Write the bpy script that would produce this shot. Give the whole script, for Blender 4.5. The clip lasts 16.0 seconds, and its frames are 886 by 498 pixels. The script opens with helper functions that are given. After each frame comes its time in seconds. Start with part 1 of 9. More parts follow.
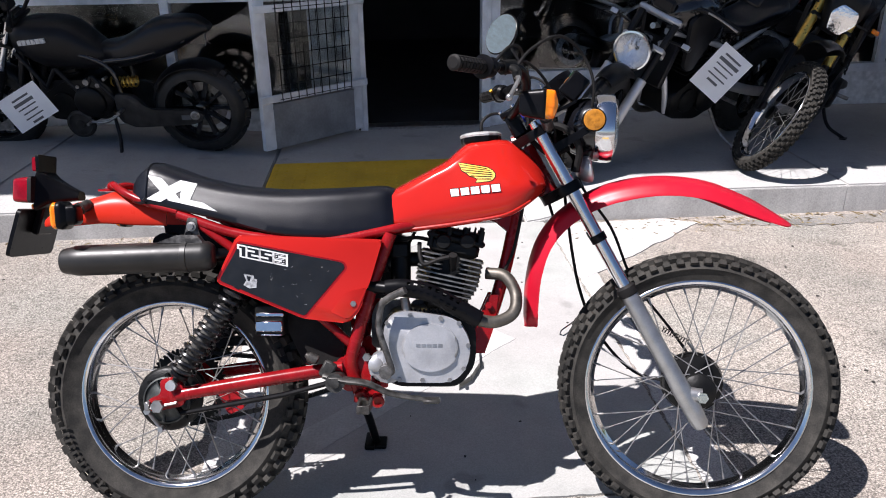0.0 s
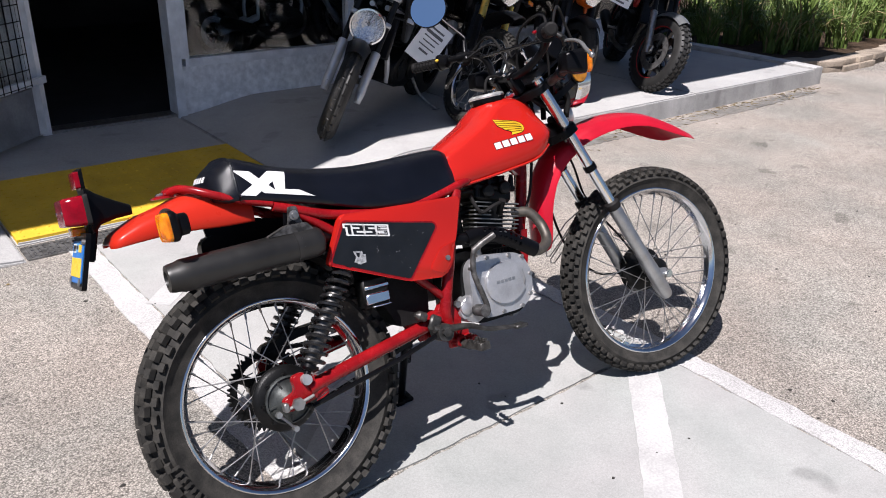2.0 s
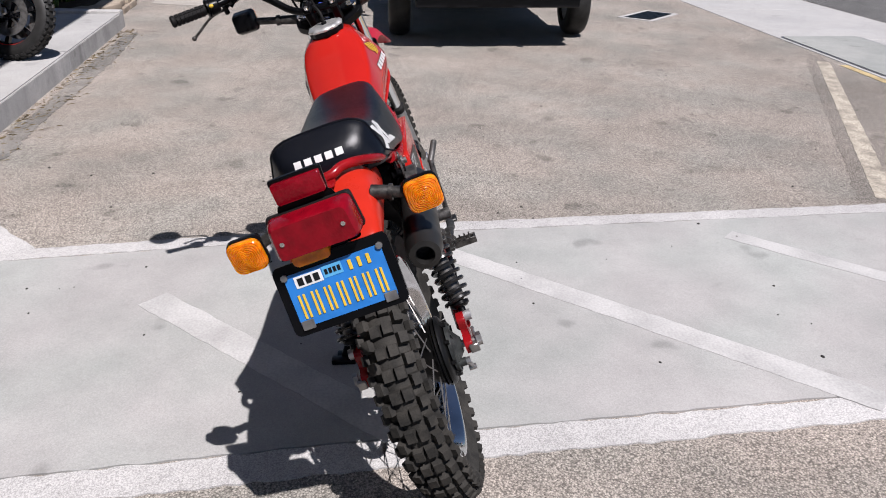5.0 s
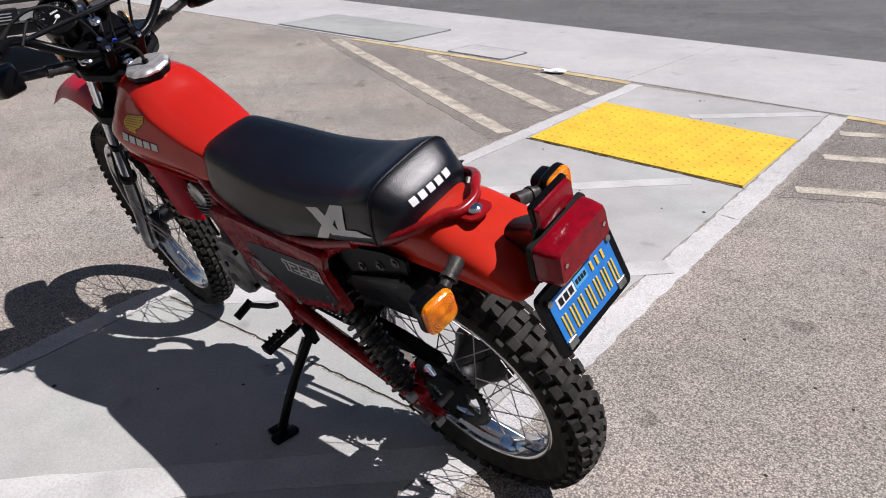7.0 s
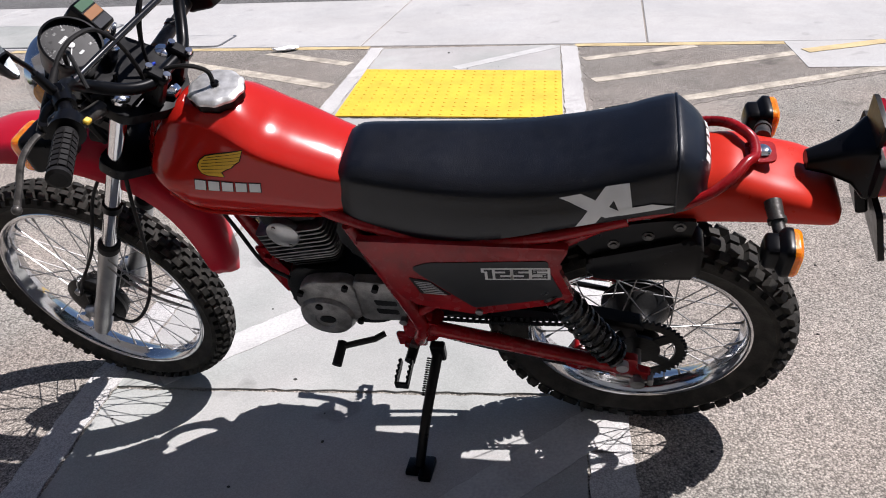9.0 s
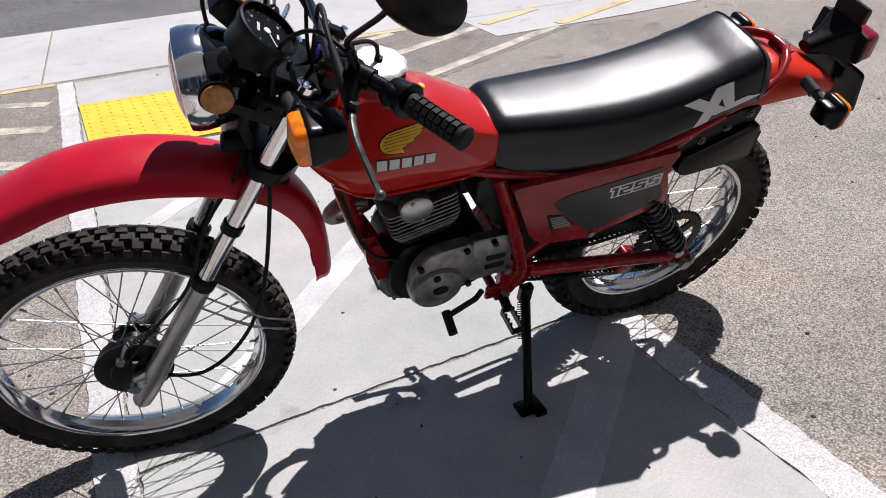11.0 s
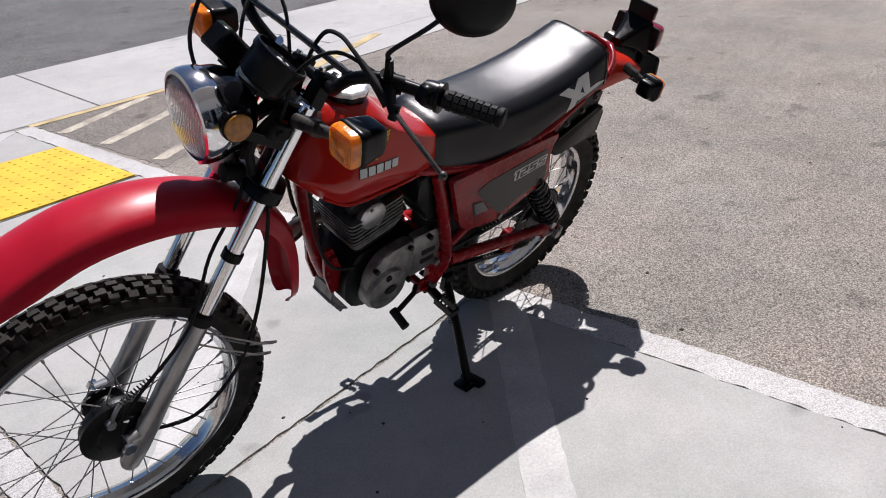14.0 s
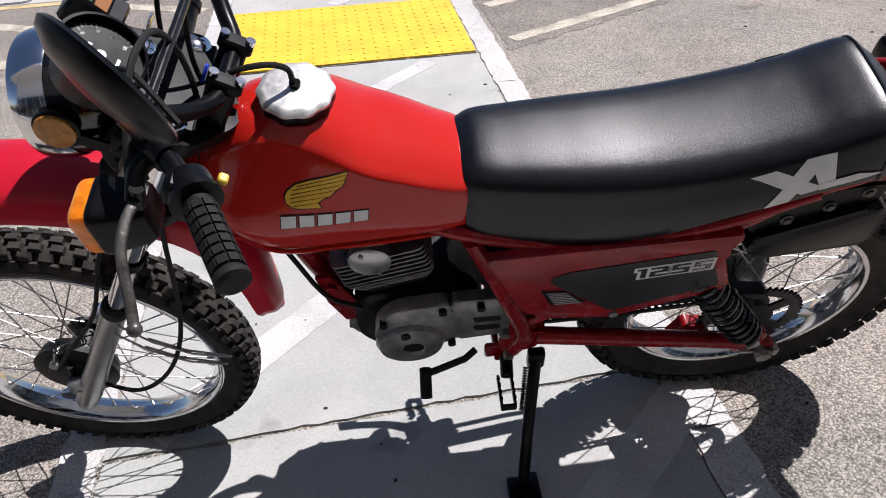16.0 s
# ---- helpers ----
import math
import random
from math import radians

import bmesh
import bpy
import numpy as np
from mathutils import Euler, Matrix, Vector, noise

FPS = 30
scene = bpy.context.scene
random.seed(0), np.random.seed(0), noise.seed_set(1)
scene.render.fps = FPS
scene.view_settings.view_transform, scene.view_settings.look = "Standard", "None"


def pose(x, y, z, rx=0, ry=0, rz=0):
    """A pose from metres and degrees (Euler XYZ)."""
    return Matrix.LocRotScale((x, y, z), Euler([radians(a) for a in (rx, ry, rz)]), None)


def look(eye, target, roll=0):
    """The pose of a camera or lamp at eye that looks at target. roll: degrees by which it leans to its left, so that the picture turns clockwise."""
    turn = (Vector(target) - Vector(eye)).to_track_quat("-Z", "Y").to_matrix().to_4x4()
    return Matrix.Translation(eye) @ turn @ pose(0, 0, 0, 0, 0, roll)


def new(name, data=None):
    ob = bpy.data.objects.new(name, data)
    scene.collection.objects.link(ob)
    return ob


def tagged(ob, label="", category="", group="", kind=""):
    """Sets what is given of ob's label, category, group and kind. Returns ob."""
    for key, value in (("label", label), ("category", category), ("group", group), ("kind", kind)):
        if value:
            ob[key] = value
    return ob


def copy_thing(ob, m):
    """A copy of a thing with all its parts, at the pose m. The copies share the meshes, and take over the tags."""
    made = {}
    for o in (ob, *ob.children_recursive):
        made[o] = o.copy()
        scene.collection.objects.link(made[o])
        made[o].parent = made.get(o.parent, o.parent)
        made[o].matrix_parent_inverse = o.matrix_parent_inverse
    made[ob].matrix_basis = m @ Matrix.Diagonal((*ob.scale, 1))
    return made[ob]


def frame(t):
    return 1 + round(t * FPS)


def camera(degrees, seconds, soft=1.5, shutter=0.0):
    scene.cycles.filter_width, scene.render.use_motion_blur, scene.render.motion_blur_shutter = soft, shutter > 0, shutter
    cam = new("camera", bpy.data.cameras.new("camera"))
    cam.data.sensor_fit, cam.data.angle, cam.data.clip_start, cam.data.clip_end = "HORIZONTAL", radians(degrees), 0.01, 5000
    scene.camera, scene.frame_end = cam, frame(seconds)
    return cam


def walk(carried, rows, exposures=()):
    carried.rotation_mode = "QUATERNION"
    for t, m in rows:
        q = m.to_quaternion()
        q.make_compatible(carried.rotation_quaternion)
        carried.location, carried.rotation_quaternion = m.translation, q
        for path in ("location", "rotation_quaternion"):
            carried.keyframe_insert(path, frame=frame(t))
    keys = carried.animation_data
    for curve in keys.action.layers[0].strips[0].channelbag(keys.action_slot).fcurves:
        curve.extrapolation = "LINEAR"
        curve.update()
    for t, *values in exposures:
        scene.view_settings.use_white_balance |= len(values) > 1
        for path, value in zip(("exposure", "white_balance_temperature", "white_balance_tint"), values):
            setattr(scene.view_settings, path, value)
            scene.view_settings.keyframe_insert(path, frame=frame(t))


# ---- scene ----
cam = camera(59.7, 16.0, 1.0)
PATH = [
    (0, (0.346, -1.807, 1.447), (0.293, 0.038, 0.676), -0.7),
    (0.5, (0.013, -1.834, 1.456), (0.237, -0.004, 0.68), 0.1),
    (1, (-0.335, -1.88, 1.473), (0.174, -0.113, 0.686), 0.8),
    (1.5, (-0.645, -1.768, 1.436), (0.136, -0.107, 0.642), 1.2),
    (2, (-0.99, -1.676, 1.446), (0.042, -0.161, 0.647), 1.5),
    (2.5, (-1.307, -1.57, 1.443), (-0.046, -0.24, 0.642), 1.5),
    (3, (-1.551, -1.315, 1.393), (-0.092, -0.206, 0.592), 1.3),
    (3.5, (-1.827, -1.064, 1.391), (-0.202, -0.219, 0.587), 1.2),
    (4, (-1.969, -0.76, 1.367), (-0.223, -0.219, 0.555), 1.3),
    (4.2, (-1.984, -0.609, 1.342), (-0.206, -0.197, 0.525), 1.2),
    (6.3, (-1.659, 0.767, 1.314), (-0.163, -0.228, 0.435), -0.3),
    (6.5, (-1.599, 0.857, 1.325), (-0.175, -0.243, 0.453), -0.6),
    (7, (-1.367, 1.017, 1.322), (-0.132, -0.3, 0.461), -1.6),
    (7.5, (-1.154, 1.22, 1.337), (-0.112, -0.255, 0.478), -2.4),
    (8, (-0.907, 1.329, 1.338), (-0.068, -0.258, 0.458), -3.0),
    (8.5, (-0.61, 1.336, 1.341), (0.016, -0.33, 0.428), -3.7),
    (9, (-0.314, 1.426, 1.344), (0.083, -0.284, 0.386), -4.0),
    (9.5, (-0.045, 1.446, 1.328), (0.109, -0.281, 0.332), -3.9),
    (10, (0.226, 1.458, 1.328), (0.134, -0.263, 0.313), -3.5),
    (10.2, (0.338, 1.494, 1.34), (0.149, -0.22, 0.326), -3.5),
    (12.3, (1.25, 1.192, 1.297), (0.087, -0.167, 0.403), -5.7),
    (12.5, (1.289, 1.148, 1.305), (0.064, -0.161, 0.419), -5.9),
    (13, (1.445, 1.162, 1.319), (0.126, -0.062, 0.446), -6.2),
    (13.5, (1.495, 1.25, 1.341), (0.191, 0.017, 0.458), -5.7),
    (14, (1.307, 1.378, 1.347), (0.097, 0.077, 0.43), -5.1),
    (14.5, (1.079, 1.401, 1.335), (0.032, -0.003, 0.37), -4.9),
    (15, (0.797, 1.311, 1.34), (-0.007, -0.205, 0.312), -5.1),
    (15.5, (0.508, 1.267, 1.367), (0.024, -0.331, 0.265), -4.9),
    (16, (0.243, 1.136, 1.359), (0.189, -0.498, 0.208), -4.7),
]
walk(cam, [(t, look(eye, target, roll)) for t, eye, target, roll in PATH], [(0.0, 1.04, 6440, 16), (1.5, 0.88, 6440, 16), (3.0, 0.64, 6440, 16), (4.2, 0.51, 6440, 16), (6.3, 0.37, 6440, 16), (8.0, 0.60, 6440, 16), (10.0, 0.72, 6440, 16), (12.5, 0.60, 6440, 16), (14.0, 0.52, 6440, 16), (16.0, 0.74, 6440, 16)])

# ---- light ----
SUN_ELEV, SUN_AZ = radians(60.5), radians(-151.5)
sun_dir = Vector((math.cos(SUN_ELEV) * math.cos(SUN_AZ), math.cos(SUN_ELEV) * math.sin(SUN_AZ), math.sin(SUN_ELEV)))
world = bpy.data.worlds.new("sky")
scene.world = world
world.use_nodes = True
wn = world.node_tree
sky = wn.nodes.new("ShaderNodeTexSky")
sky.sky_type, sky.sun_disc = "NISHITA", False
sky.sun_elevation, sky.sun_rotation = SUN_ELEV, math.pi / 2 - SUN_AZ
sky.air_density, sky.dust_density, sky.ozone_density = 0.75, 0.2, 2.0
wn.nodes["Background"].inputs[1].default_value = 0.05
wn.links.new(sky.outputs[0], wn.nodes["Background"].inputs[0])
sun = new("sun", bpy.data.lights.new("sun", "SUN"))
sun.data.energy, sun.data.angle, sun.data.color = 5.0, radians(0.53), (1.0, 0.98, 0.96)
sun.matrix_world = look(sun_dir * 30, (0, 0, 0))


# ---- materials ----
TONE = 0.74  # scales the paints and pavings to the sun's strength


def mat(name, color, rough=0.5, metal=0.0, var=0.12, scale=8.0, bump=0.0, bscale=200.0, coat=0.0, color2=None, spec=0.5, fine=0.0, fscale=300.0, rvar=0.1, trans=0.0, ior=1.45, island=0.0):
    """Base colour with broad stains and fine grain, roughness that varies, and fine relief."""
    if metal < 0.4:
        color = tuple(c * TONE for c in color)
        color2 = tuple(c * TONE for c in color2) if color2 else None
    m = bpy.data.materials.new(name)
    m.use_nodes = True
    nt, lk = m.node_tree, m.node_tree.links
    b = nt.nodes["Principled BSDF"]
    b.inputs["Metallic"].default_value, b.inputs["IOR"].default_value = metal, ior
    b.inputs["Specular IOR Level"].default_value = spec
    b.inputs["Coat Weight"].default_value, b.inputs["Coat Roughness"].default_value = coat, 0.08
    b.inputs["Transmission Weight"].default_value = trans
    tc = nt.nodes.new("ShaderNodeTexCoord")

    def noise_tex(s, detail=4.0):
        n = nt.nodes.new("ShaderNodeTexNoise")
        n.inputs["Scale"].default_value, n.inputs["Detail"].default_value = s, detail
        lk.new(tc.outputs["Object"], n.inputs["Vector"])
        return n

    n1 = noise_tex(scale)
    mix = nt.nodes.new("ShaderNodeMix")
    mix.data_type = "RGBA"
    c2 = color2 or tuple(max(0.0, c * (1 - 2.2 * var)) for c in color)
    mix.inputs["A"].default_value, mix.inputs["B"].default_value = (*color, 1), (*c2, 1)
    ramp = nt.nodes.new("ShaderNodeMapRange")
    ramp.inputs["From Min"].default_value, ramp.inputs["From Max"].default_value = 0.38, 0.68
    lk.new(n1.outputs["Fac"], ramp.inputs["Value"])
    lk.new(ramp.outputs["Result"], mix.inputs["Factor"])
    out = mix.outputs["Result"]
    if fine > 0:
        n2 = noise_tex(fscale, 3.0)
        mr = nt.nodes.new("ShaderNodeMapRange")
        mr.inputs["From Min"].default_value, mr.inputs["From Max"].default_value = 0.3, 0.7
        mr.inputs["To Min"].default_value, mr.inputs["To Max"].default_value = 1 - fine, 1 + fine
        lk.new(n2.outputs["Fac"], mr.inputs["Value"])
        mul = nt.nodes.new("ShaderNodeMix")
        mul.data_type, mul.blend_type = "RGBA", "MULTIPLY"
        mul.inputs["Factor"].default_value = 1.0
        lk.new(out, mul.inputs["A"])
        lk.new(mr.outputs["Result"], mul.inputs["B"])
        out = mul.outputs["Result"]
    lk.new(out, b.inputs["Base Color"])
    rr = nt.nodes.new("ShaderNodeMapRange")
    rr.inputs["To Min"].default_value, rr.inputs["To Max"].default_value = max(0.02, rough - rvar), min(1, rough + rvar)
    n3 = noise_tex(scale * 3.1)
    lk.new(n3.outputs["Fac"], rr.inputs["Value"])
    lk.new(rr.outputs["Result"], b.inputs["Roughness"])
    if bump > 0:
        n4 = noise_tex(bscale, 3.0)
        bp = nt.nodes.new("ShaderNodeBump")
        bp.inputs["Strength"].default_value, bp.inputs["Distance"].default_value = bump, 0.4 / bscale
        lk.new(n4.outputs["Fac"], bp.inputs["Height"])
        lk.new(bp.outputs["Normal"], b.inputs["Normal"])
    return m


M = {}


def paving(name, color, stones, pit, stain, scale=1.0, bump=0.8, tint=(0.0, 0.0, 0.0), rough=0.0, streak=0.0):
    """Ground with aggregate of two sizes, dark pits between the stones and broad stains."""
    m = bpy.data.materials.new(name)
    m.use_nodes = True
    nt, lk = m.node_tree, m.node_tree.links
    b = nt.nodes["Principled BSDF"]
    b.inputs["Roughness"].default_value, b.inputs["Specular IOR Level"].default_value = 0.9, 0.2
    b.inputs["Diffuse Roughness"].default_value = rough
    tc = nt.nodes.new("ShaderNodeTexCoord")

    def tex(kind, s, detail=4.0):
        n = nt.nodes.new("ShaderNodeTex" + kind)
        n.inputs["Scale"].default_value = s
        if kind == "Noise":
            n.inputs["Detail"].default_value = detail
        lk.new(tc.outputs["Object"], n.inputs["Vector"])
        return n

    def ranged(sock, a, c, lo, hi):
        r = nt.nodes.new("ShaderNodeMapRange")
        for k, v in zip(("From Min", "From Max", "To Min", "To Max"), (a, c, lo, hi)):
            r.inputs[k].default_value = v
        lk.new(sock, r.inputs["Value"])
        return r.outputs["Result"]

    def mul(p, q):
        r = nt.nodes.new("ShaderNodeMath")
        r.operation = "MULTIPLY"
        lk.new(p, r.inputs[0])
        lk.new(q, r.inputs[1])
        return r.outputs[0]

    big, small = tex("Voronoi", 95 * scale), tex("Voronoi", 210 * scale)
    sep = []
    for v in (big, small):
        sp = nt.nodes.new("ShaderNodeSeparateColor")
        lk.new(v.outputs["Color"], sp.inputs[0])
        sep.append(sp.outputs[0])
    val = mul(ranged(sep[0], 0, 1, 1 - stones, 1 + stones), ranged(sep[1], 0, 1, 1 - stones * 0.8, 1 + stones * 0.8))
    val = mul(val, ranged(big.outputs["Distance"], 0.35, 0.75, 1.0, 1 - pit))
    holes = tex("Noise", 120 * scale, 2.0)
    val = mul(val, ranged(holes.outputs["Fac"], 0.56, 0.70, 1.0, 1 - pit))
    val = mul(val, ranged(tex("Noise", 1.1, 6.0).outputs["Fac"], 0.35, 0.7, 1 + stain * 0.5, 1 - stain))
    val = mul(val, ranged(tex("Noise", 7.0, 5.0).outputs["Fac"], 0.35, 0.7, 1 + stain * 0.3, 1 - stain * 0.5))
    val = mul(val, ranged(tex("Noise", 24 * scale, 3.0).outputs["Fac"], 0.60, 0.70, 1.0, 1 - 0.5 * pit))
    spots = tex("Noise", 4.3, 2.0)
    val = mul(val, ranged(spots.outputs["Fac"], 0.655, 0.71, 1.0, 1 - stain * 1.6))
    if streak:  # rain marks that run down upright faces
        mp = nt.nodes.new("ShaderNodeMapping")
        mp.inputs["Scale"].default_value = (5.0, 5.0, 0.5)
        lk.new(tc.outputs["Object"], mp.inputs["Vector"])
        run = tex("Noise", 1.0, 5.0)
        lk.new(mp.outputs["Vector"], run.inputs["Vector"])
        val = mul(val, ranged(run.outputs["Fac"], 0.42, 0.68, 1.0 + 0.4 * streak, 1.0 - streak))
    hue = nt.nodes.new("ShaderNodeMix")
    hue.data_type = "RGBA"
    hue.inputs["A"].default_value = (*[c * TONE for c in color], 1)
    hue.inputs["B"].default_value = (*[(c + t) * TONE for c, t in zip(color, tint)], 1)
    lk.new(ranged(tex("Noise", 1.7, 3.0).outputs["Fac"], 0.4, 0.65, 0, 1), hue.inputs["Factor"])
    mx = nt.nodes.new("ShaderNodeMix")
    mx.data_type, mx.blend_type = "RGBA", "MULTIPLY"
    mx.inputs["Factor"].default_value = 1.0
    lk.new(hue.outputs["Result"], mx.inputs["A"])
    lk.new(val, mx.inputs["B"])
    lk.new(mx.outputs["Result"], b.inputs["Base Color"])
    if bump:
        bp = nt.nodes.new("ShaderNodeBump")
        bp.inputs["Strength"].default_value, bp.inputs["Distance"].default_value = bump, 0.004 / scale
        lk.new(val, bp.inputs["Height"])
        lk.new(bp.outputs["Normal"], b.inputs["Normal"])
    return m


M["asphalt"] = paving("asphalt", (0.530, 0.467, 0.409), 0.29, 0.58, 0.2, 1.95, 0.8, (-0.055, -0.022, -0.012), 0.25)
M["street"] = paving("street_asphalt", (0.23, 0.226, 0.22), 0.33, 0.6, 0.2, 1.4, 0.8)
M["concrete"] = paving("concrete", (0.464, 0.451, 0.437), 0.05, 0.08, 0.14, 2.2, 0.08, (-0.034, -0.008, -0.016))
M["walk"] = paving("sidewalk_concrete", (0.51, 0.50, 0.485), 0.07, 0.10, 0.10, 1.6, 0.12, (-0.02, -0.015, -0.01))
M["lid"] = paving("grey_green_concrete", (0.40, 0.405, 0.385), 0.06, 0.10, 0.12, 1.6, 0.12, (-0.02, -0.01, -0.01))
M["apron"] = paving("tan_concrete", (0.50, 0.46, 0.41), 0.12, 0.16, 0.14, 1.6, 0.2, (-0.02, -0.015, -0.01))
M["kerb"] = paving("kerb_concrete", (0.60, 0.585, 0.565), 0.05, 0.14, 0.20, 1.3, 0.2, (-0.05, -0.05, -0.05), 0.0, 0.22)
M["hatch_ground"] = paving("unbleached_asphalt", (0.45, 0.40, 0.352), 0.34, 0.66, 0.2, 1.8, 0.8, (-0.03, -0.015, -0.01), 0.25)
M["gutter"] = paving("stained_asphalt", (0.34, 0.315, 0.285), 0.22, 0.5, 0.4, 2.0, 0.6, (-0.03, -0.02, -0.01), 0.2)
M["line"] = paving("white_road_paint", (0.66, 0.645, 0.63), 0.07, 0.3, 0.14, 2.4, 0.2, (-0.03, -0.03, -0.03))
M["line_faint"] = mat("faded_road_paint", (0.57, 0.56, 0.545), 0.75, var=0.10, scale=6.0, bump=0.4, bscale=160, fine=0.12, fscale=120)
M["line_worn"] = mat("worn_road_paint", (0.55, 0.49, 0.40), 0.8, var=0.22, scale=9.0, bump=0.6, bscale=140, fine=0.42, fscale=130)
M["line_yellow"] = mat("worn_yellow_paint", (0.62, 0.48, 0.25), 0.8, var=0.16, scale=6.0, bump=0.5, bscale=140, fine=0.22, fscale=110)
M["tactile"] = mat("yellow_tactile", (0.84, 0.53, 0.035), 0.7, var=0.08, scale=5.0, bump=0.2, bscale=150, fine=0.06)
M["tank"] = mat("red_tank_paint", (0.50, 0.0165, 0.0105), 0.18, var=0.05, scale=5, coat=0.35, rvar=0.05, spec=0.18)
M["fender"] = mat("faded_red_plastic", (0.54, 0.010, 0.028), 0.34, var=0.08, scale=9, rvar=0.08, fine=0.04, spec=0.32)
M["rfender"] = mat("orange_red_plastic", (0.62, 0.030, 0.014), 0.30, var=0.07, scale=9, rvar=0.08, spec=0.22)
M["frame"] = mat("red_frame_paint", (0.33, 0.008, 0.011), 0.26, var=0.18, scale=14, coat=0.06, spec=0.28, fine=0.08)
M["seat"] = mat("black_vinyl", (0.004, 0.005, 0.009), 0.33, var=0.15, scale=14, bump=0.5, bscale=520, rvar=0.07, spec=0.40)
M["black"] = mat("black_paint", (0.004, 0.004, 0.005), 0.32, var=0.2, scale=18, rvar=0.12, spec=0.15)
M["foil"] = mat("torn_foil", (0.55, 0.56, 0.57), 0.4, 0.3, var=0.3, scale=120, bump=0.4, bscale=200)
M["dial"] = mat("grey_dial", (0.055, 0.056, 0.062), 0.6, var=0.05, scale=30, rvar=0.02, spec=0.1)
M["decal"] = mat("black_decal", (0.008, 0.009, 0.011), 0.34, var=0.2, scale=22, rvar=0.1)
M["rubber"] = mat("black_rubber", (0.014, 0.013, 0.013), 0.65, var=0.2, scale=20, bump=0.3, bscale=300, fine=0.15, spec=0.2)
M["tyre"] = mat("dusty_tyre_rubber", (0.027, 0.026, 0.024), 0.75, var=0.25, scale=26, bump=0.3, bscale=260, fine=0.2, spec=0.18, color2=(0.056, 0.052, 0.046))
M["cap_alloy"] = mat("worn_cap_alloy", (0.74, 0.73, 0.71), 0.42, 0.8, var=0.15, scale=60, bump=0.15, bscale=300)
M["shell"] = mat("gloss_black_lamp_shell", (0.007, 0.007, 0.009), 0.17, var=0.15, scale=20, coat=0.4, rvar=0.05)
M["chrome"] = mat("chrome", (0.72, 0.72, 0.73), 0.12, 1.0, var=0.05, scale=18, rvar=0.07)
M["rim"] = mat("rim_chrome", (0.64, 0.64, 0.65), 0.11, 1.0, var=0.08, scale=24, rvar=0.06)
M["alloy"] = mat("cast_alloy", (0.47, 0.47, 0.48), 0.42, 0.7, var=0.12, scale=18, bump=0.2, bscale=300, fine=0.05)
M["slider"] = mat("fork_alloy", (0.37, 0.37, 0.37), 0.34, 0.85, var=0.10, scale=20, fine=0.05)
M["swing_grey"] = mat("dusty_dark_casting", (0.045, 0.042, 0.040), 0.55, 0.3, var=0.3, scale=18, fine=0.15, bump=0.2, bscale=200)
M["case_alloy"] = mat("worn_case_alloy", (0.24, 0.235, 0.23), 0.45, 0.7, var=0.25, scale=30, fine=0.12, bump=0.2, bscale=250)
M["steel"] = mat("dull_steel", (0.36, 0.35, 0.34), 0.42, 0.9, var=0.2, scale=40)
M["engine"] = mat("black_engine_paint", (0.007, 0.007, 0.007), 0.42, var=0.25, scale=25, bump=0.3, bscale=220, spec=0.24)
M["fin"] = mat("fin_edge_alloy", (0.23, 0.23, 0.225), 0.45, 0.8, var=0.25, scale=40)
M["plate_alloy"] = mat("dull_plate_alloy", (0.055, 0.06, 0.058), 0.5, 0.5, var=0.25, scale=40, fine=0.15, bump=0.2, bscale=200)
M["oily"] = mat("oily_dark_steel", (0.07, 0.065, 0.06), 0.42, 0.5, var=0.3, scale=60, fine=0.2, bump=0.2, bscale=200)
M["pedal_steel"] = mat("dark_pedal_steel", (0.055, 0.053, 0.05), 0.42, 0.5, var=0.35, scale=45, fine=0.2, bump=0.2, bscale=200)
M["spring_black"] = mat("gloss_spring_paint", (0.012, 0.012, 0.013), 0.28, var=0.2, scale=40, spec=0.5)
M["brace"] = mat("gloss_black_tube", (0.008, 0.008, 0.009), 0.22, var=0.1, scale=20, spec=0.45)
M["lever_steel"] = mat("worn_lever_steel", (0.13, 0.125, 0.12), 0.45, 0.6, var=0.35, scale=45, fine=0.2, bump=0.2, bscale=200)
M["pipe"] = mat("exhaust_pipe", (0.15, 0.135, 0.115), 0.52, 0.75, var=0.25, scale=20, fine=0.1)
M["muffler"] = mat("satin_black_muffler", (0.026, 0.025, 0.024), 0.40, 0.2, var=0.2, scale=14, rvar=0.1)
M["amber"] = mat("amber_lens", (1.02, 0.275, 0.004), 0.16, var=0.18, scale=60, coat=0.3, bump=0.3, bscale=240)
for _m in ("amber",):
    _b = M[_m].node_tree.nodes["Principled BSDF"]
    _b.inputs["Subsurface Weight"].default_value, _b.inputs["Subsurface Scale"].default_value = 0.75, 0.03
    _b.inputs["Subsurface Radius"].default_value = (1.0, 0.45, 0.1)
M["reflector"] = mat("dark_amber_reflector", (0.50, 0.20, 0.02), 0.22, var=0.2, scale=90, bump=0.6, bscale=300)
M["lamp_bowl"] = mat("lamp_reflector", (0.90, 0.93, 0.97), 0.16, 1.0, var=0.05, scale=40, bump=0.8, bscale=70)
M["lamp_mirror"] = mat("polished_lamp_reflector", (0.90, 0.90, 0.88), 0.07, 1.0, var=0.05, scale=40, bump=0.25, bscale=30, rvar=0.03)
M["redlens"] = mat("red_lens", (0.27, 0.003, 0.012), 0.14, var=0.15, scale=40, coat=0.1, bump=0.3, bscale=150, spec=0.25)
M["white"] = mat("white_decal", (0.80, 0.80, 0.79), 0.45, var=0.05, scale=30)
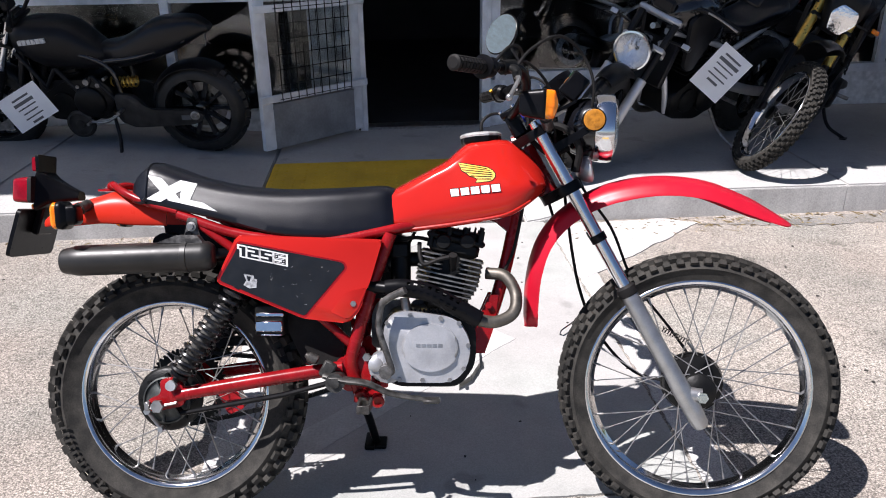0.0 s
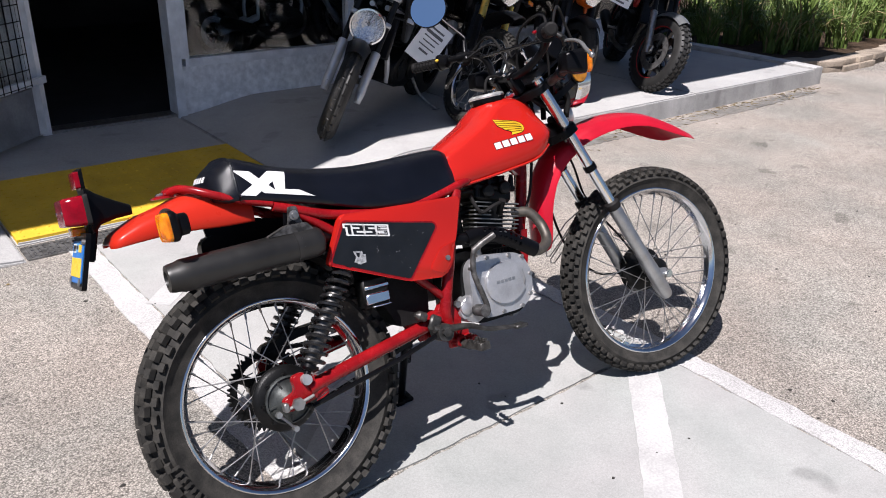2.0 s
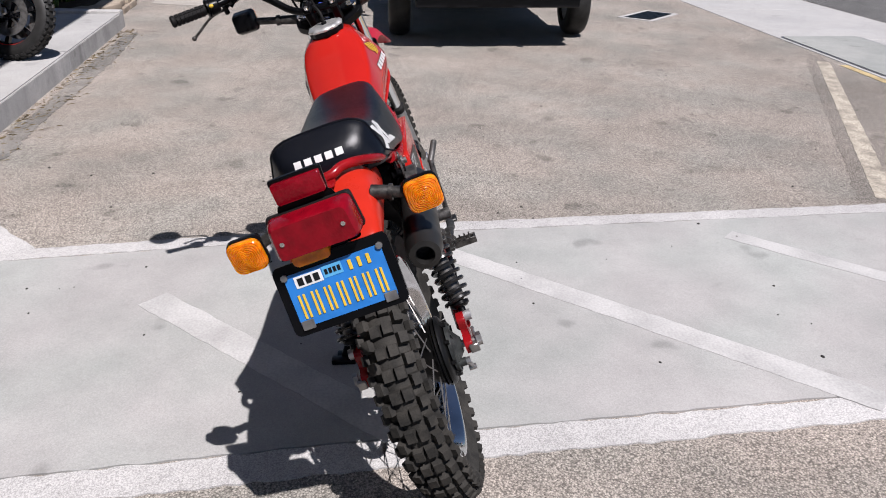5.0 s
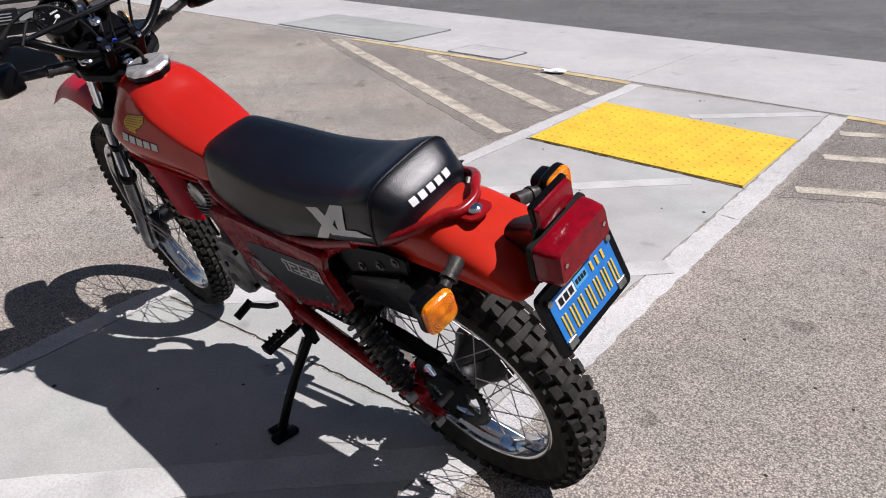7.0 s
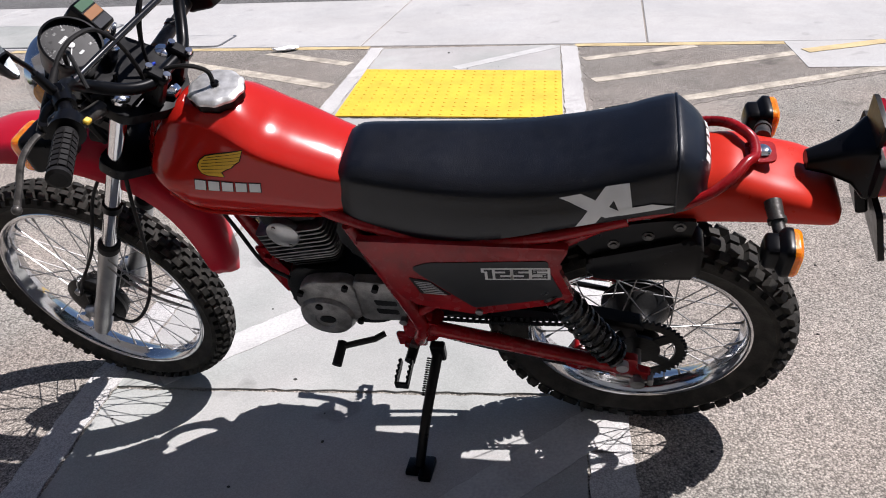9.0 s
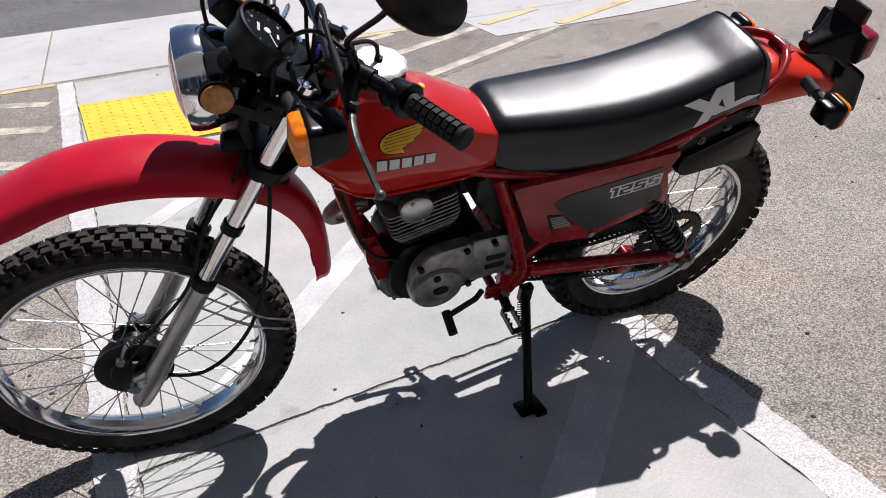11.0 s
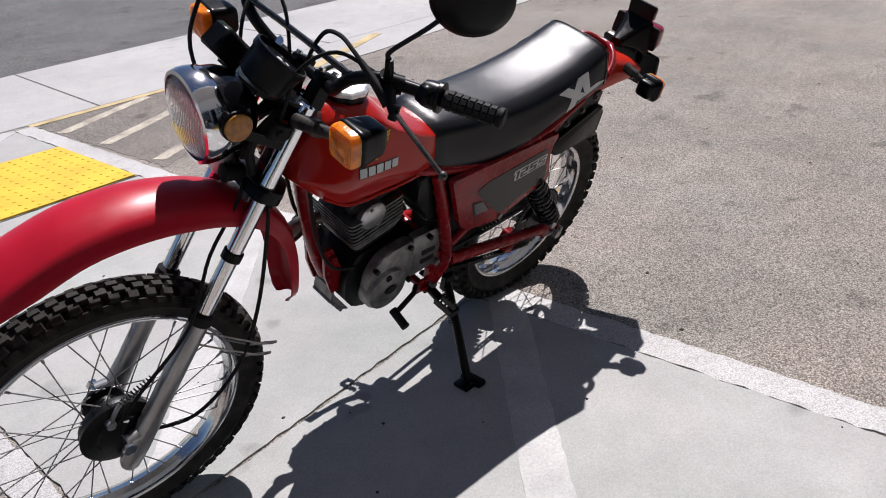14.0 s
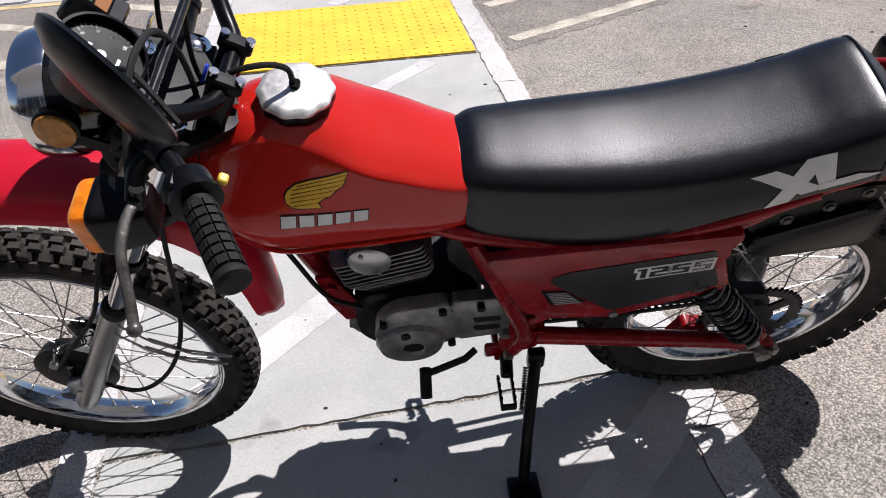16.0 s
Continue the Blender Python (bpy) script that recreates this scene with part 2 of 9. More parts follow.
M["greydecal"] = mat("grey_outline_decal", (0.40, 0.40, 0.40), 0.45, var=0.05, scale=30)
M["gold"] = mat("yellow_wing_decal", (0.86, 0.50, 0.02), 0.4, var=0.05, scale=30)
M["plate"] = mat("blue_plate_paint", (0.02, 0.21, 0.64), 0.4, var=0.08, scale=30)
M["yellow"] = mat("plate_yellow_paint", (0.85, 0.55, 0.05), 0.45, var=0.05, scale=30)
M["wall"] = mat("scuffed_white_wall", (1.14, 1.15, 1.17), 0.65, var=0.10, scale=14, bump=0.3, bscale=40, fine=0.14, fscale=26)
M["alu"] = mat("brushed_aluminium", (1.10, 1.12, 1.15), 0.40, 0.15, var=0.12, scale=9, fine=0.06)
# near-black base colour carries the gloom of the unlit shop
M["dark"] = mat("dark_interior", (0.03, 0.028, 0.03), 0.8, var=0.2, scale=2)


def glass_mat(name, tint=(0.8, 0.85, 0.85), rough=0.02):
    m = bpy.data.materials.new(name)
    m.use_nodes = True
    b = m.node_tree.nodes["Principled BSDF"]
    b.inputs["Base Color"].default_value = (*tint, 1)
    b.inputs["Roughness"].default_value, b.inputs["Transmission Weight"].default_value = rough, 1.0
    return m


M["glass"] = glass_mat("clear_glass", (0.9, 0.93, 0.93))
M["cover"] = mat("clear_cover", (0.9, 0.93, 0.95), 0.04, var=0.0, rvar=0.01)
M["cover"].node_tree.nodes["Principled BSDF"].inputs["Alpha"].default_value = 0.12
M["lamp_glass"] = glass_mat("fluted_lamp_glass", (0.94, 0.96, 1.0), 0.05)
_nt = M["lamp_glass"].node_tree
_tc, _wave, _bump = (_nt.nodes.new("ShaderNode" + k) for k in ("TexCoord", "TexWave", "Bump"))
_wave.wave_type, _wave.bands_direction = "BANDS", "Y"
_wave.inputs["Scale"].default_value = 48.0
_bump.inputs["Strength"].default_value, _bump.inputs["Distance"].default_value = 0.55, 0.0015
_nt.links.new(_tc.outputs["Object"], _wave.inputs["Vector"])
_nt.links.new(_wave.outputs["Fac"], _bump.inputs["Height"])
_nt.links.new(_bump.outputs["Normal"], _nt.nodes["Principled BSDF"].inputs["Normal"])
M["kick"] = mat("grey_kick_panel", (0.46, 0.46, 0.47), 0.42, 0.3, var=0.15, scale=5, fine=0.08, fscale=60)
# blue of the reflected sky is mixed into the mirror's tint
M["mirror"] = mat("blue_mirror_glass", (0.64, 0.85, 0.98), 0.03, 1.0, var=0.0, rvar=0.01)


# ---- mesh helpers ----
def part(name, bm, material, parent=None, label="", smooth=40.0, matrix=None):
    """One mesh object from a bmesh, under its thing or part."""
    if matrix is not None:
        bm.transform(matrix)
    me = bpy.data.meshes.new(name)
    bmesh.ops.recalc_face_normals(bm, faces=bm.faces)
    if smooth:
        lim = radians(smooth)
        for f in bm.faces:
            f.smooth = True
        for e in bm.edges:
            e.smooth = len(e.link_faces) == 2 and e.calc_face_angle(0) < lim
    bm.to_mesh(me)
    bm.free()
    me.materials.append(M[material] if isinstance(material, str) else material)
    ob = new(name, me)
    ob.parent = parent
    if label:
        tagged(ob, label)
    return ob


def pieces(name, bm, material, parent=None, label="", smooth=40.0, matrix=None):
    """One part for each loose piece of the bmesh."""
    bm.verts.ensure_lookup_table()
    seen, out = set(), []
    for v in bm.verts:
        if v in seen:
            continue
        stack, isle = [v], []
        seen.add(v)
        while stack:
            q = stack.pop()
            isle.append(q)
            for e in q.link_edges:
                o = e.other_vert(q)
                if o not in seen:
                    seen.add(o)
                    stack.append(o)
        b = bmesh.new()
        copy = {q: b.verts.new(q.co) for q in isle}
        for f in {f for q in isle for f in q.link_faces}:
            b.faces.new([copy[q] for q in f.verts])
        out.append(part(name, b, material, parent, label, smooth, matrix))
    bm.free()
    return out


def thing(name, matrix, label, category, group="", kind=""):
    ob = new(name)
    ob.empty_display_size = 0.1
    ob.matrix_world = matrix
    return tagged(ob, label, category, group, kind)


def struct(name, bm, material, label, category, smooth=30.0):
    return tagged(part(name, bm, material, None, "", smooth), label, category, "", "structure")


def frame_of(direction, hint=(0, 0, 1)):
    z = Vector(direction).normalized()
    h = Vector(hint)
    if abs(z.dot(h)) > 0.98:
        h = Vector((1, 0, 0))
    x = h.cross(z).normalized()
    return Matrix((x, z.cross(x), z)).transposed()


def box(bm, c, s, rot=None, bevel=0.0, seg=1):
    ret = bmesh.ops.create_cube(bm, size=1.0)
    vs = ret["verts"]
    for v in vs:
        v.co = Vector((v.co.x * s[0], v.co.y * s[1], v.co.z * s[2]))
    if bevel > 0:
        es = list({e for v in vs for e in v.link_edges})
        out = bmesh.ops.bevel(bm, geom=es, offset=bevel, segments=seg, affect="EDGES", profile=0.5)
        vs = list({v for f in out["faces"] for v in f.verts} | {v for v in vs if v.is_valid})
    m = Matrix.Translation(c) @ (rot.to_4x4() if rot is not None else Matrix())
    bmesh.ops.transform(bm, matrix=m, verts=vs)
    return vs


def ring_verts(bm, c, basis, r, seg, ry=None):
    ry = r if ry is None else ry
    return [bm.verts.new(Vector(c) + basis @ Vector((r * math.cos(2 * math.pi * i / seg), ry * math.sin(2 * math.pi * i / seg), 0))) for i in range(seg)]


def skin(bm, rings, cap0=True, cap1=True, closed=False):
    n = len(rings[0])
    pairs = list(zip(rings, rings[1:])) + ([(rings[-1], rings[0])] if closed else [])
    for a, b in pairs:
        for i in range(n):
            j = (i + 1) % n
            bm.faces.new((a[i], a[j], b[j], b[i]))
    if not closed:
        if cap0:
            bm.faces.new(rings[0][::-1])
        if cap1:
            bm.faces.new(rings[-1])


def cyl(bm, p0, p1, r0, r1=None, seg=16, caps=True):
    b = frame_of(Vector(p1) - Vector(p0))
    skin(bm, [ring_verts(bm, p0, b, r0, seg), ring_verts(bm, p1, b, r0 if r1 is None else r1, seg)], caps, caps)


def lathe(bm, p0, axis, prof, seg=24, caps=True):
    """prof: (radius, distance along the axis from p0)."""
    b, ax = frame_of(axis), Vector(axis).normalized()
    skin(bm, [ring_verts(bm, Vector(p0) + ax * h, b, r, seg) for r, h in prof], caps, caps)


def lathe_closed(bm, p0, axis, prof, seg=48):
    b, ax = frame_of(axis), Vector(axis).normalized()
    skin(bm, [ring_verts(bm, Vector(p0) + ax * h, b, r, seg) for r, h in prof], closed=True)


def curve_pts(pts, n=6):
    """A smooth line through the points."""
    p = [Vector(q) for q in pts]
    p = [2 * p[0] - p[1], *p, 2 * p[-1] - p[-2]]
    out = []
    for i in range(1, len(p) - 2):
        a, b, c, d = p[i - 1 : i + 3]
        for k in range(n):
            t = k / n
            out.append(0.5 * (2 * b + (c - a) * t + (2 * a - 5 * b + 4 * c - d) * t * t + (3 * b - a - 3 * c + d) * t**3))
    return out + [p[-2]]


def tube(bm, pts, r, seg=8, n=6, smooth=True, r1=None, flat=1.0):
    ps = curve_pts(pts, n) if smooth and len(pts) > 2 else [Vector(q) for q in pts]
    rings, b = [], None
    for i, p in enumerate(ps):
        d = (ps[min(i + 1, len(ps) - 1)] - ps[max(i - 1, 0)]).normalized()
        if b is None:
            b = frame_of(d)
        else:
            x = b.col[0] - d * d.dot(b.col[0])
            x.normalize()
            b = Matrix((x, d.cross(x), d)).transposed()
        k = r if r1 is None else r + (r1 - r) * i / (len(ps) - 1)
        rings.append(ring_verts(bm, p, b, k, seg, k * flat))
    skin(bm, rings)


def slab(bm, outline, d0, d1, to=lambda u, v, w: (u, w, v), bevel=0.0):
    """A plate with a (u, v) outline between depths d0 and d1."""
    lo = [bm.verts.new(to(u, v, d0)) for u, v in outline]
    hi = [bm.verts.new(to(u, v, d1)) for u, v in outline]
    f1, f2 = bm.faces.new(lo[::-1]), bm.faces.new(hi)
    n = len(lo)
    for i in range(n):
        bm.faces.new((lo[i], lo[(i + 1) % n], hi[(i + 1) % n], hi[i]))
    if bevel:
        es = list(f2.edges)
        bmesh.ops.bevel(bm, geom=es, offset=bevel, segments=2, affect="EDGES", profile=0.5)


def rounded(outline, r=0.02, n=4):
    """The outline with its corners rounded."""
    out, k = [], len(outline)
    for i in range(k):
        p, a, b = (Vector(outline[j % k]) for j in (i, i - 1, i + 1))
        da, db = (a - p), (b - p)
        ra, rb = min(r, da.length * 0.45), min(r, db.length * 0.45)
        s, e = p + da.normalized() * ra, p + db.normalized() * rb
        for j in range(n + 1):
            t = j / n
            out.append(tuple((1 - t) ** 2 * s + 2 * t * (1 - t) * p + t * t * e))
    return out


def interp(x, table):
    """Smooth values from rows of (x, a, b, ...)."""
    xs = [r[0] for r in table]
    i = max(0, min(len(xs) - 2, next((k for k in range(len(xs) - 1) if x <= xs[k + 1]), len(xs) - 2)))
    t = (x - xs[i]) / (xs[i + 1] - xs[i])
    res = []
    for c in range(1, len(table[0])):
        b, d = table[i][c], table[i + 1][c]
        h = xs[i + 1] - xs[i]
        m0 = (d - table[i - 1][c]) / (xs[i + 1] - xs[i - 1]) if i > 0 else (d - b) / h
        m1 = (table[i + 2][c] - b) / (xs[i + 2] - xs[i]) if i < len(xs) - 2 else (d - b) / h
        res.append((2 * t**3 - 3 * t * t + 1) * b + (t**3 - 2 * t * t + t) * h * m0 + (-2 * t**3 + 3 * t * t) * d + (t**3 - t * t) * h * m1)
    return res


# ---- ground ----
def rough_edge(pts, amp=0.004, step=0.035):
    """The outline cut into short steps that wander a little."""
    r = random.Random(int(1000 * (pts[0][0] + 3 * pts[1][1] + 40)))
    out, n = [], len(pts)
    for i in range(n):
        a, b = Vector(pts[i][:2]), Vector(pts[(i + 1) % n][:2])
        k = max(1, int((b - a).length / step))
        nrm = Vector((-(b - a).y, (b - a).x)).normalized()
        for j in range(k):
            o = 0.0 if j == 0 else r.uniform(-amp, amp)
            out.append(tuple(a.lerp(b, j / k) + nrm * o))
    return out


def flat(pts, z0=-0.05, z1=0.004, rough=0.0):
    bm = bmesh.new()
    if rough:
        pts = rough_edge(pts, rough)
    slab(bm, pts, z0, z1, lambda u, v, w: (u, v, w))
    return bm


bm = bmesh.new()
slab(bm, [(-300, -5.55), (300, -5.55), (300, 300), (-300, 300)], -0.3, 0.0, lambda u, v, w: (u, v, w))
struct("ground", bm, "asphalt", "weathered grey-brown asphalt of the parking lot", "asphalt")
bm = bmesh.new()
slab(bm, [(-300, -300), (300, -300), (300, -5.551), (-300, -5.551)], -0.5, -0.10, lambda u, v, w: (u, v, w))
struct("road", bm, "street", "grey asphalt street beyond the sidewalk", "road")
def xa(y):
    return -0.296 - 0.078 * y if y < 0 else -0.296 - 0.1 * y
def xb(y):
    return 1.01 - 0.056 * y if y < 0 else 1.01 - 0.12 * y


def strip(p, q, w, z=0.006, thick=0.0035):
    """A painted line from p to q."""
    d = (Vector(q) - Vector(p)).normalized()
    n = Vector((-d.y, d.x)) * w / 2
    a, b = Vector(p), Vector(q)
    return flat([tuple(a + n), tuple(a - n), tuple(b - n), tuple(b + n)], z - thick, z, 0.003)


# access aisle: concrete slabs with open joints
def aisle_slab(y0l, y0r, y1l, y1r, gap=0.007):
    pts = [(xa(y0l), y0l + gap), (xb(y0r), y0r + gap), (xb(y1r), y1r - gap), (xa(y1l), y1l - gap)]
    return flat(pts, -0.04, 0.006, 0.0035)


aisle = tagged(new("pavement"), "pale concrete access aisle with white painted stripes", "pavement", "", "structure")
for y0l, y0r, y1l, y1r in ((-3.86, -3.8, -2.36, -2.36), (-2.36, -2.36, -0.2, -0.08), (-0.2, -0.08, 1.98, 2.02)):
    part("slab", aisle_slab(y0l, y0r, y1l, y1r), "concrete", aisle)
# painted borders of the aisle
for f, sgn, y1 in ((xa, -1, 2.0), (xb, 1, 1.9)):
    for a, b in ((-3.83, -2.0), (-2.0, 0.0), (0.0, y1)):
        w = 0.115 if sgn < 0 else 0.10
        bm = flat([(f(a) + sgn * 0.008, a), (f(a) + sgn * w, a), (f(b) + sgn * w, b), (f(b) + sgn * 0.008, b)][:: sgn], -0.002, 0.0045, 0.006)
        part("border_line", bm, "line", aisle)
# diagonal stripes on the aisle
for p, q, w in (((0.915, -0.14), (-0.233, -1.42), 0.105), ((0.50, 0.80), (-0.345, -0.115), 0.115), ((-0.40, 1.17), (0.30, 1.99), 0.10), ((0.93, -1.45), (0.12, -2.30), 0.09), ((0.62, -3.30), (0.03, -3.82), 0.085)):
    part("stripe", strip(p, q, w, 0.0075, 0.002), "line_faint", aisle)


def tactile(name, corners, label, lift):
    """A yellow mat of raised domes between four corners (near-left, near-right, far-right, far-left)."""
    th = thing(name, Matrix(), label, "tactile paving", kind="structure")
    a, b, c, d = (Vector((*q, lift(*q))) for q in corners)
    bm = bmesh.new()
    lo = [bm.verts.new(v - Vector((0, 0, 0.02))) for v in (a, b, c, d)]
    hi = [bm.verts.new(v + Vector((0, 0, 0.010))) for v in (a, b, c, d)]
    bm.faces.new(hi)
    for i in range(4):
        bm.faces.new((lo[i], lo[(i + 1) % 4], hi[(i + 1) % 4], hi[i]))
    part("mat", bm, "tactile", th)
    bm = bmesh.new()
    nu, nv = int((b - a).length / 0.061), int((d - a).length / 0.061)
    for i in range(nu):
        for j in range(nv):
            u, v = (i + 0.5) / nu, (j + 0.5) / nv
            p = (a * (1 - u) + b * u) * (1 - v) + (d * (1 - u) + c * u) * v
            z = Vector((0, 0, 1))
            rings = [[bm.verts.new(p + Vector((r * math.cos(k * math.pi / 4), r * math.sin(k * math.pi / 4), h))) for k in range(8)] for r, h in ((0.0115, 0.0095), (0.0095, 0.0125), (0.006, 0.0135))]
            skin(bm, rings, False, True)
    tagged(part("domes", bm, "tactile", th), kind="stuff")
    return th


tactile("tactile_mat", [(-0.105, -2.37), (1.115, -2.37), (1.19, -3.26), (-0.045, -3.21)][::-1], "bright yellow tactile mat of raised domes by the sidewalk", lambda x, y: 0.004)

# street sidewalk with joints
walk_strip = tagged(new("sidewalk_street"), "pale concrete street sidewalk with scored joints", "sidewalk", "", "structure")
xs = [-12.3, -10.35, -8.4, -6.45, -4.5, -2.53, -0.57, 1.42, 3.4, 5.4, 7.4, 9.4, 11.4, 13.4]
for a, b in zip(xs, xs[1:]):
    bm = flat([(a + 0.006, -5.52), (b - 0.006, -5.52), (b - 0.006, -3.885), (a + 0.006, -3.885)], -0.12, 0.006)
    bmesh.ops.bevel(bm, geom=[e for e in bm.edges if all(v.co.z > 0 for v in e.verts)], offset=0.004, segments=1, affect="EDGES")
    part("slab", bm, "walk", walk_strip)
for a, b in ((-300, -12.3), (13.4, 300)):
    part("slab", flat([(a, -5.52), (b, -5.52), (b, -3.885), (a, -3.885)], -0.12, 0.006), "walk", walk_strip)
# utility covers set in the sidewalk
for c, s in (((2.84, -4.08), (0.62, 0.37)), ((4.68, -4.32), (1.78, 0.80))):
    th = thing("utility_cover", pose(c[0], c[1], 0.006), "rectangular concrete utility cover set in the sidewalk", "utility cover", "utility covers")
    bm = bmesh.new()
    slab(bm, rounded([(-s[0] / 2, -s[1] / 2), (s[0] / 2, -s[1] / 2), (s[0] / 2, s[1] / 2), (-s[0] / 2, s[1] / 2)], 0.06), 0, 0.004, lambda u, v, w: (u, v, w))
    part("rim", bm, "steel", th)
    bm = bmesh.new()
    k = 0.02
    slab(bm, rounded([(-s[0] / 2 + k, -s[1] / 2 + k), (s[0] / 2 - k, -s[1] / 2 + k), (s[0] / 2 - k, s[1] / 2 - k), (-s[0] / 2 + k, s[1] / 2 - k)], 0.05), 0.0, 0.007, lambda u, v, w: (u, v, w))
    part("lid", bm, "walk" if s[0] < 1 else "lid", th)
th = thing("drain_grate", pose(6.95, -3.05, 0.0, 0, 0, -43), "black iron drain grate in a pale rim", "drain grate")
bm = bmesh.new()
box(bm, (0, 0, 0.003), (0.70, 0.42, 0.006))
part("frame", bm, "line", th)
bm = bmesh.new()
box(bm, (0, 0, 0.004), (0.60, 0.32, 0.005))
for i in range(10):
    box(bm, (-0.27 + i * 0.06, 0, 0.008), (0.03, 0.30, 0.006))
part("grille", bm, "black", th)
# worn hatch lines on the asphalt on both sides of the yellow mat
hatch = tagged(new("trim_hatch"), "worn cream hatch lines painted on the asphalt", "road marking", "", "structure")
for pts in (((1.27, -3.80), (4.75, -3.80), (4.45, -3.62), (1.26, -2.22)), ((-0.12, -3.80), (-2.15, -3.80), (-2.05, -3.28), (-0.27, -2.36))):
    part("patch", flat(pts, -0.02, 0.0018, 0.012), "hatch_ground", hatch)
for p, q, w in (((4.4, -3.74), (1.30, -2.38), 0.10), ((3.15, -3.72), (1.33, -2.93), 0.10), ((2.05, -3.72), (1.36, -3.42), 0.09), ((-0.17, -3.50), (-1.45, -4.05), 0.085), ((-0.24, -3.04), (-1.7, -3.72), 0.085), ((-0.30, -2.50), (-1.9, -3.30), 0.085)):
    q2 = Vector(p) + (Vector(q) - Vector(p)) * min(1.0, (-3.80 - p[1]) / (q[1] - p[1])) if q[1] < -3.80 else q
    part("line", strip(p, tuple(q2), w, 0.0036, 0.0018), "line_worn", hatch)
part("line", strip((4.25, -3.84), (1.34, -3.84), 0.07, 0.0037, 0.002), "line_yellow", hatch)
part("line", strip((-0.1, -3.85), (-1.42, -3.85), 0.07, 0.0037, 0.002), "line_yellow", hatch)
part("line", strip((-1.50, -3.63), (-2.02, -3.85), 0.09, 0.0085, 0.002), "line_yellow", hatch)
part("line", strip((-1.95, -3.34), (-2.95, -3.78), 0.09, 0.0085, 0.002), "line_yellow", hatch)
part("patch", flat([(-1.45, -3.28), (-2.55, -3.30), (-4.4, -3.46), (-6.5, -3.62), (-6.5, -3.88), (-1.42, -3.88)][::-1], -0.02, 0.0050), "walk", hatch)
part("patch", flat([(0.80, 1.98), (0.885, 1.30), (1.57, 2.0), (1.40, 2.06)], -0.02, 0.0052, 0.008), "line", hatch)
# a pale concrete apron by the planter
part("apron", flat([(7.95, 2.72), (7.72, 2.1), (7.93, 1.98), (9.84, 2.05), (14.84, 2.62), (13.7, 3.59)], -0.02, 0.004), "apron", hatch)

# ---- shop side ----
PHI = radians(5.6)
SITE = Matrix.Translation((0, 0, 0)) @ Matrix.Rotation(PHI, 4, "Z")
# site axes: u along the wall, v towards the shop; kerb at v = 1.93, wall at v = 3.87
V_KERB, V_WALL = 1.935, 3.855


def flare(u):
    d = min(1.0, max((-0.55 - u) / 1.15, (u - 0.88) / 0.60, 0.0))
    return 0.5 * d + 0.5 * d * d * (3 - 2 * d)


def h_site(u, v):
    """The height of the shop's sidewalk."""
    t = min(1.0, max(0.0, (v - V_KERB) / (V_WALL - V_KERB)))
    a, b = 0.008 + 0.145 * flare(u), 0.055 + 0.095 * flare(u)
    return a + (b - a) * t


def h_world(x, y):
    p = Matrix.Rotation(-PHI, 2) @ Vector((x, y))
    return h_site(p.x, p.y)


def site(u, v, z=0.0):
    return SITE @ Vector((u, v, z))


def site_sheet(us, vs, top, bottom=-0.1, edge=0.006):
    bm = bmesh.new()
    hi = [[bm.verts.new(site(u, v, top(u, v))) for v in vs] for u in us]
    for i in range(len(us) - 1):
        for j in range(len(vs) - 1):
            bm.faces.new((hi[i][j], hi[i + 1][j], hi[i + 1][j + 1], hi[i][j + 1]))
    rim = [hi[i][0] for i in range(len(us))] + [hi[-1][j] for j in range(1, len(vs))] + [hi[i][-1] for i in range(len(us) - 2, -1, -1)] + [hi[0][j] for j in range(len(vs) - 2, 0, -1)]
    lo = [bm.verts.new((v.co.x, v.co.y, bottom)) for v in rim]
    n = len(rim)
    for i in range(n):
        bm.faces.new((lo[i], lo[(i + 1) % n], rim[(i + 1) % n], rim[i]))
    bmesh.ops.recalc_face_normals(bm, faces=bm.faces)
    top_edges = [e for e in bm.edges if e.verts[0] in set(rim) and e.verts[1] in set(rim) and any(f.normal.z < 0.5 for f in e.link_faces)]
    bmesh.ops.bevel(bm, geom=top_edges, offset=edge, segments=2 if edge < 0.01 else 4, affect="EDGES")
    return bm


def steps(a, b, n):
    return [a + (b - a) * i / n for i in range(n + 1)]


shop_walk = tagged(new("sidewalk_shop"), "grey concrete sidewalk with joints before the shop", "sidewalk", "", "structure")
joints = [-9.0, -6.6, -4.3, -2.0, -0.585, 0.865, 2.6, 4.4, 6.35]
for a, b in zip(joints, joints[1:]):
    n = 24 if -2.5 < a < 2.2 else 2
    part("slab", site_sheet(steps(a + 0.004, b - 0.004, n), [V_KERB + (0.0 if not -0.6 < a < 0.5 else 0.2)] + steps(V_KERB + 0.2, V_WALL - 0.003, 3)[0 if not -0.6 < a < 0.5 else 1:], h_site, -0.1, 0.008), "walk", shop_walk)
kerb = tagged(new("kerb"), "concrete kerb that drops flush at the ramp", "kerb", "", "structure")
for a, b in ((-9.0, -6.0), (-6.0, -3.0), (-3.0, -0.585), (0.865, 2.6), (2.6, 4.4), (4.4, 6.35)):
    part("kerb_stone", site_sheet(steps(a + 0.002, b - 0.002, 24), [V_KERB - 0.003, V_KERB + 0.03], lambda u, v: h_site(u, V_KERB) - 0.010, -0.1, 0.002), "kerb", kerb)
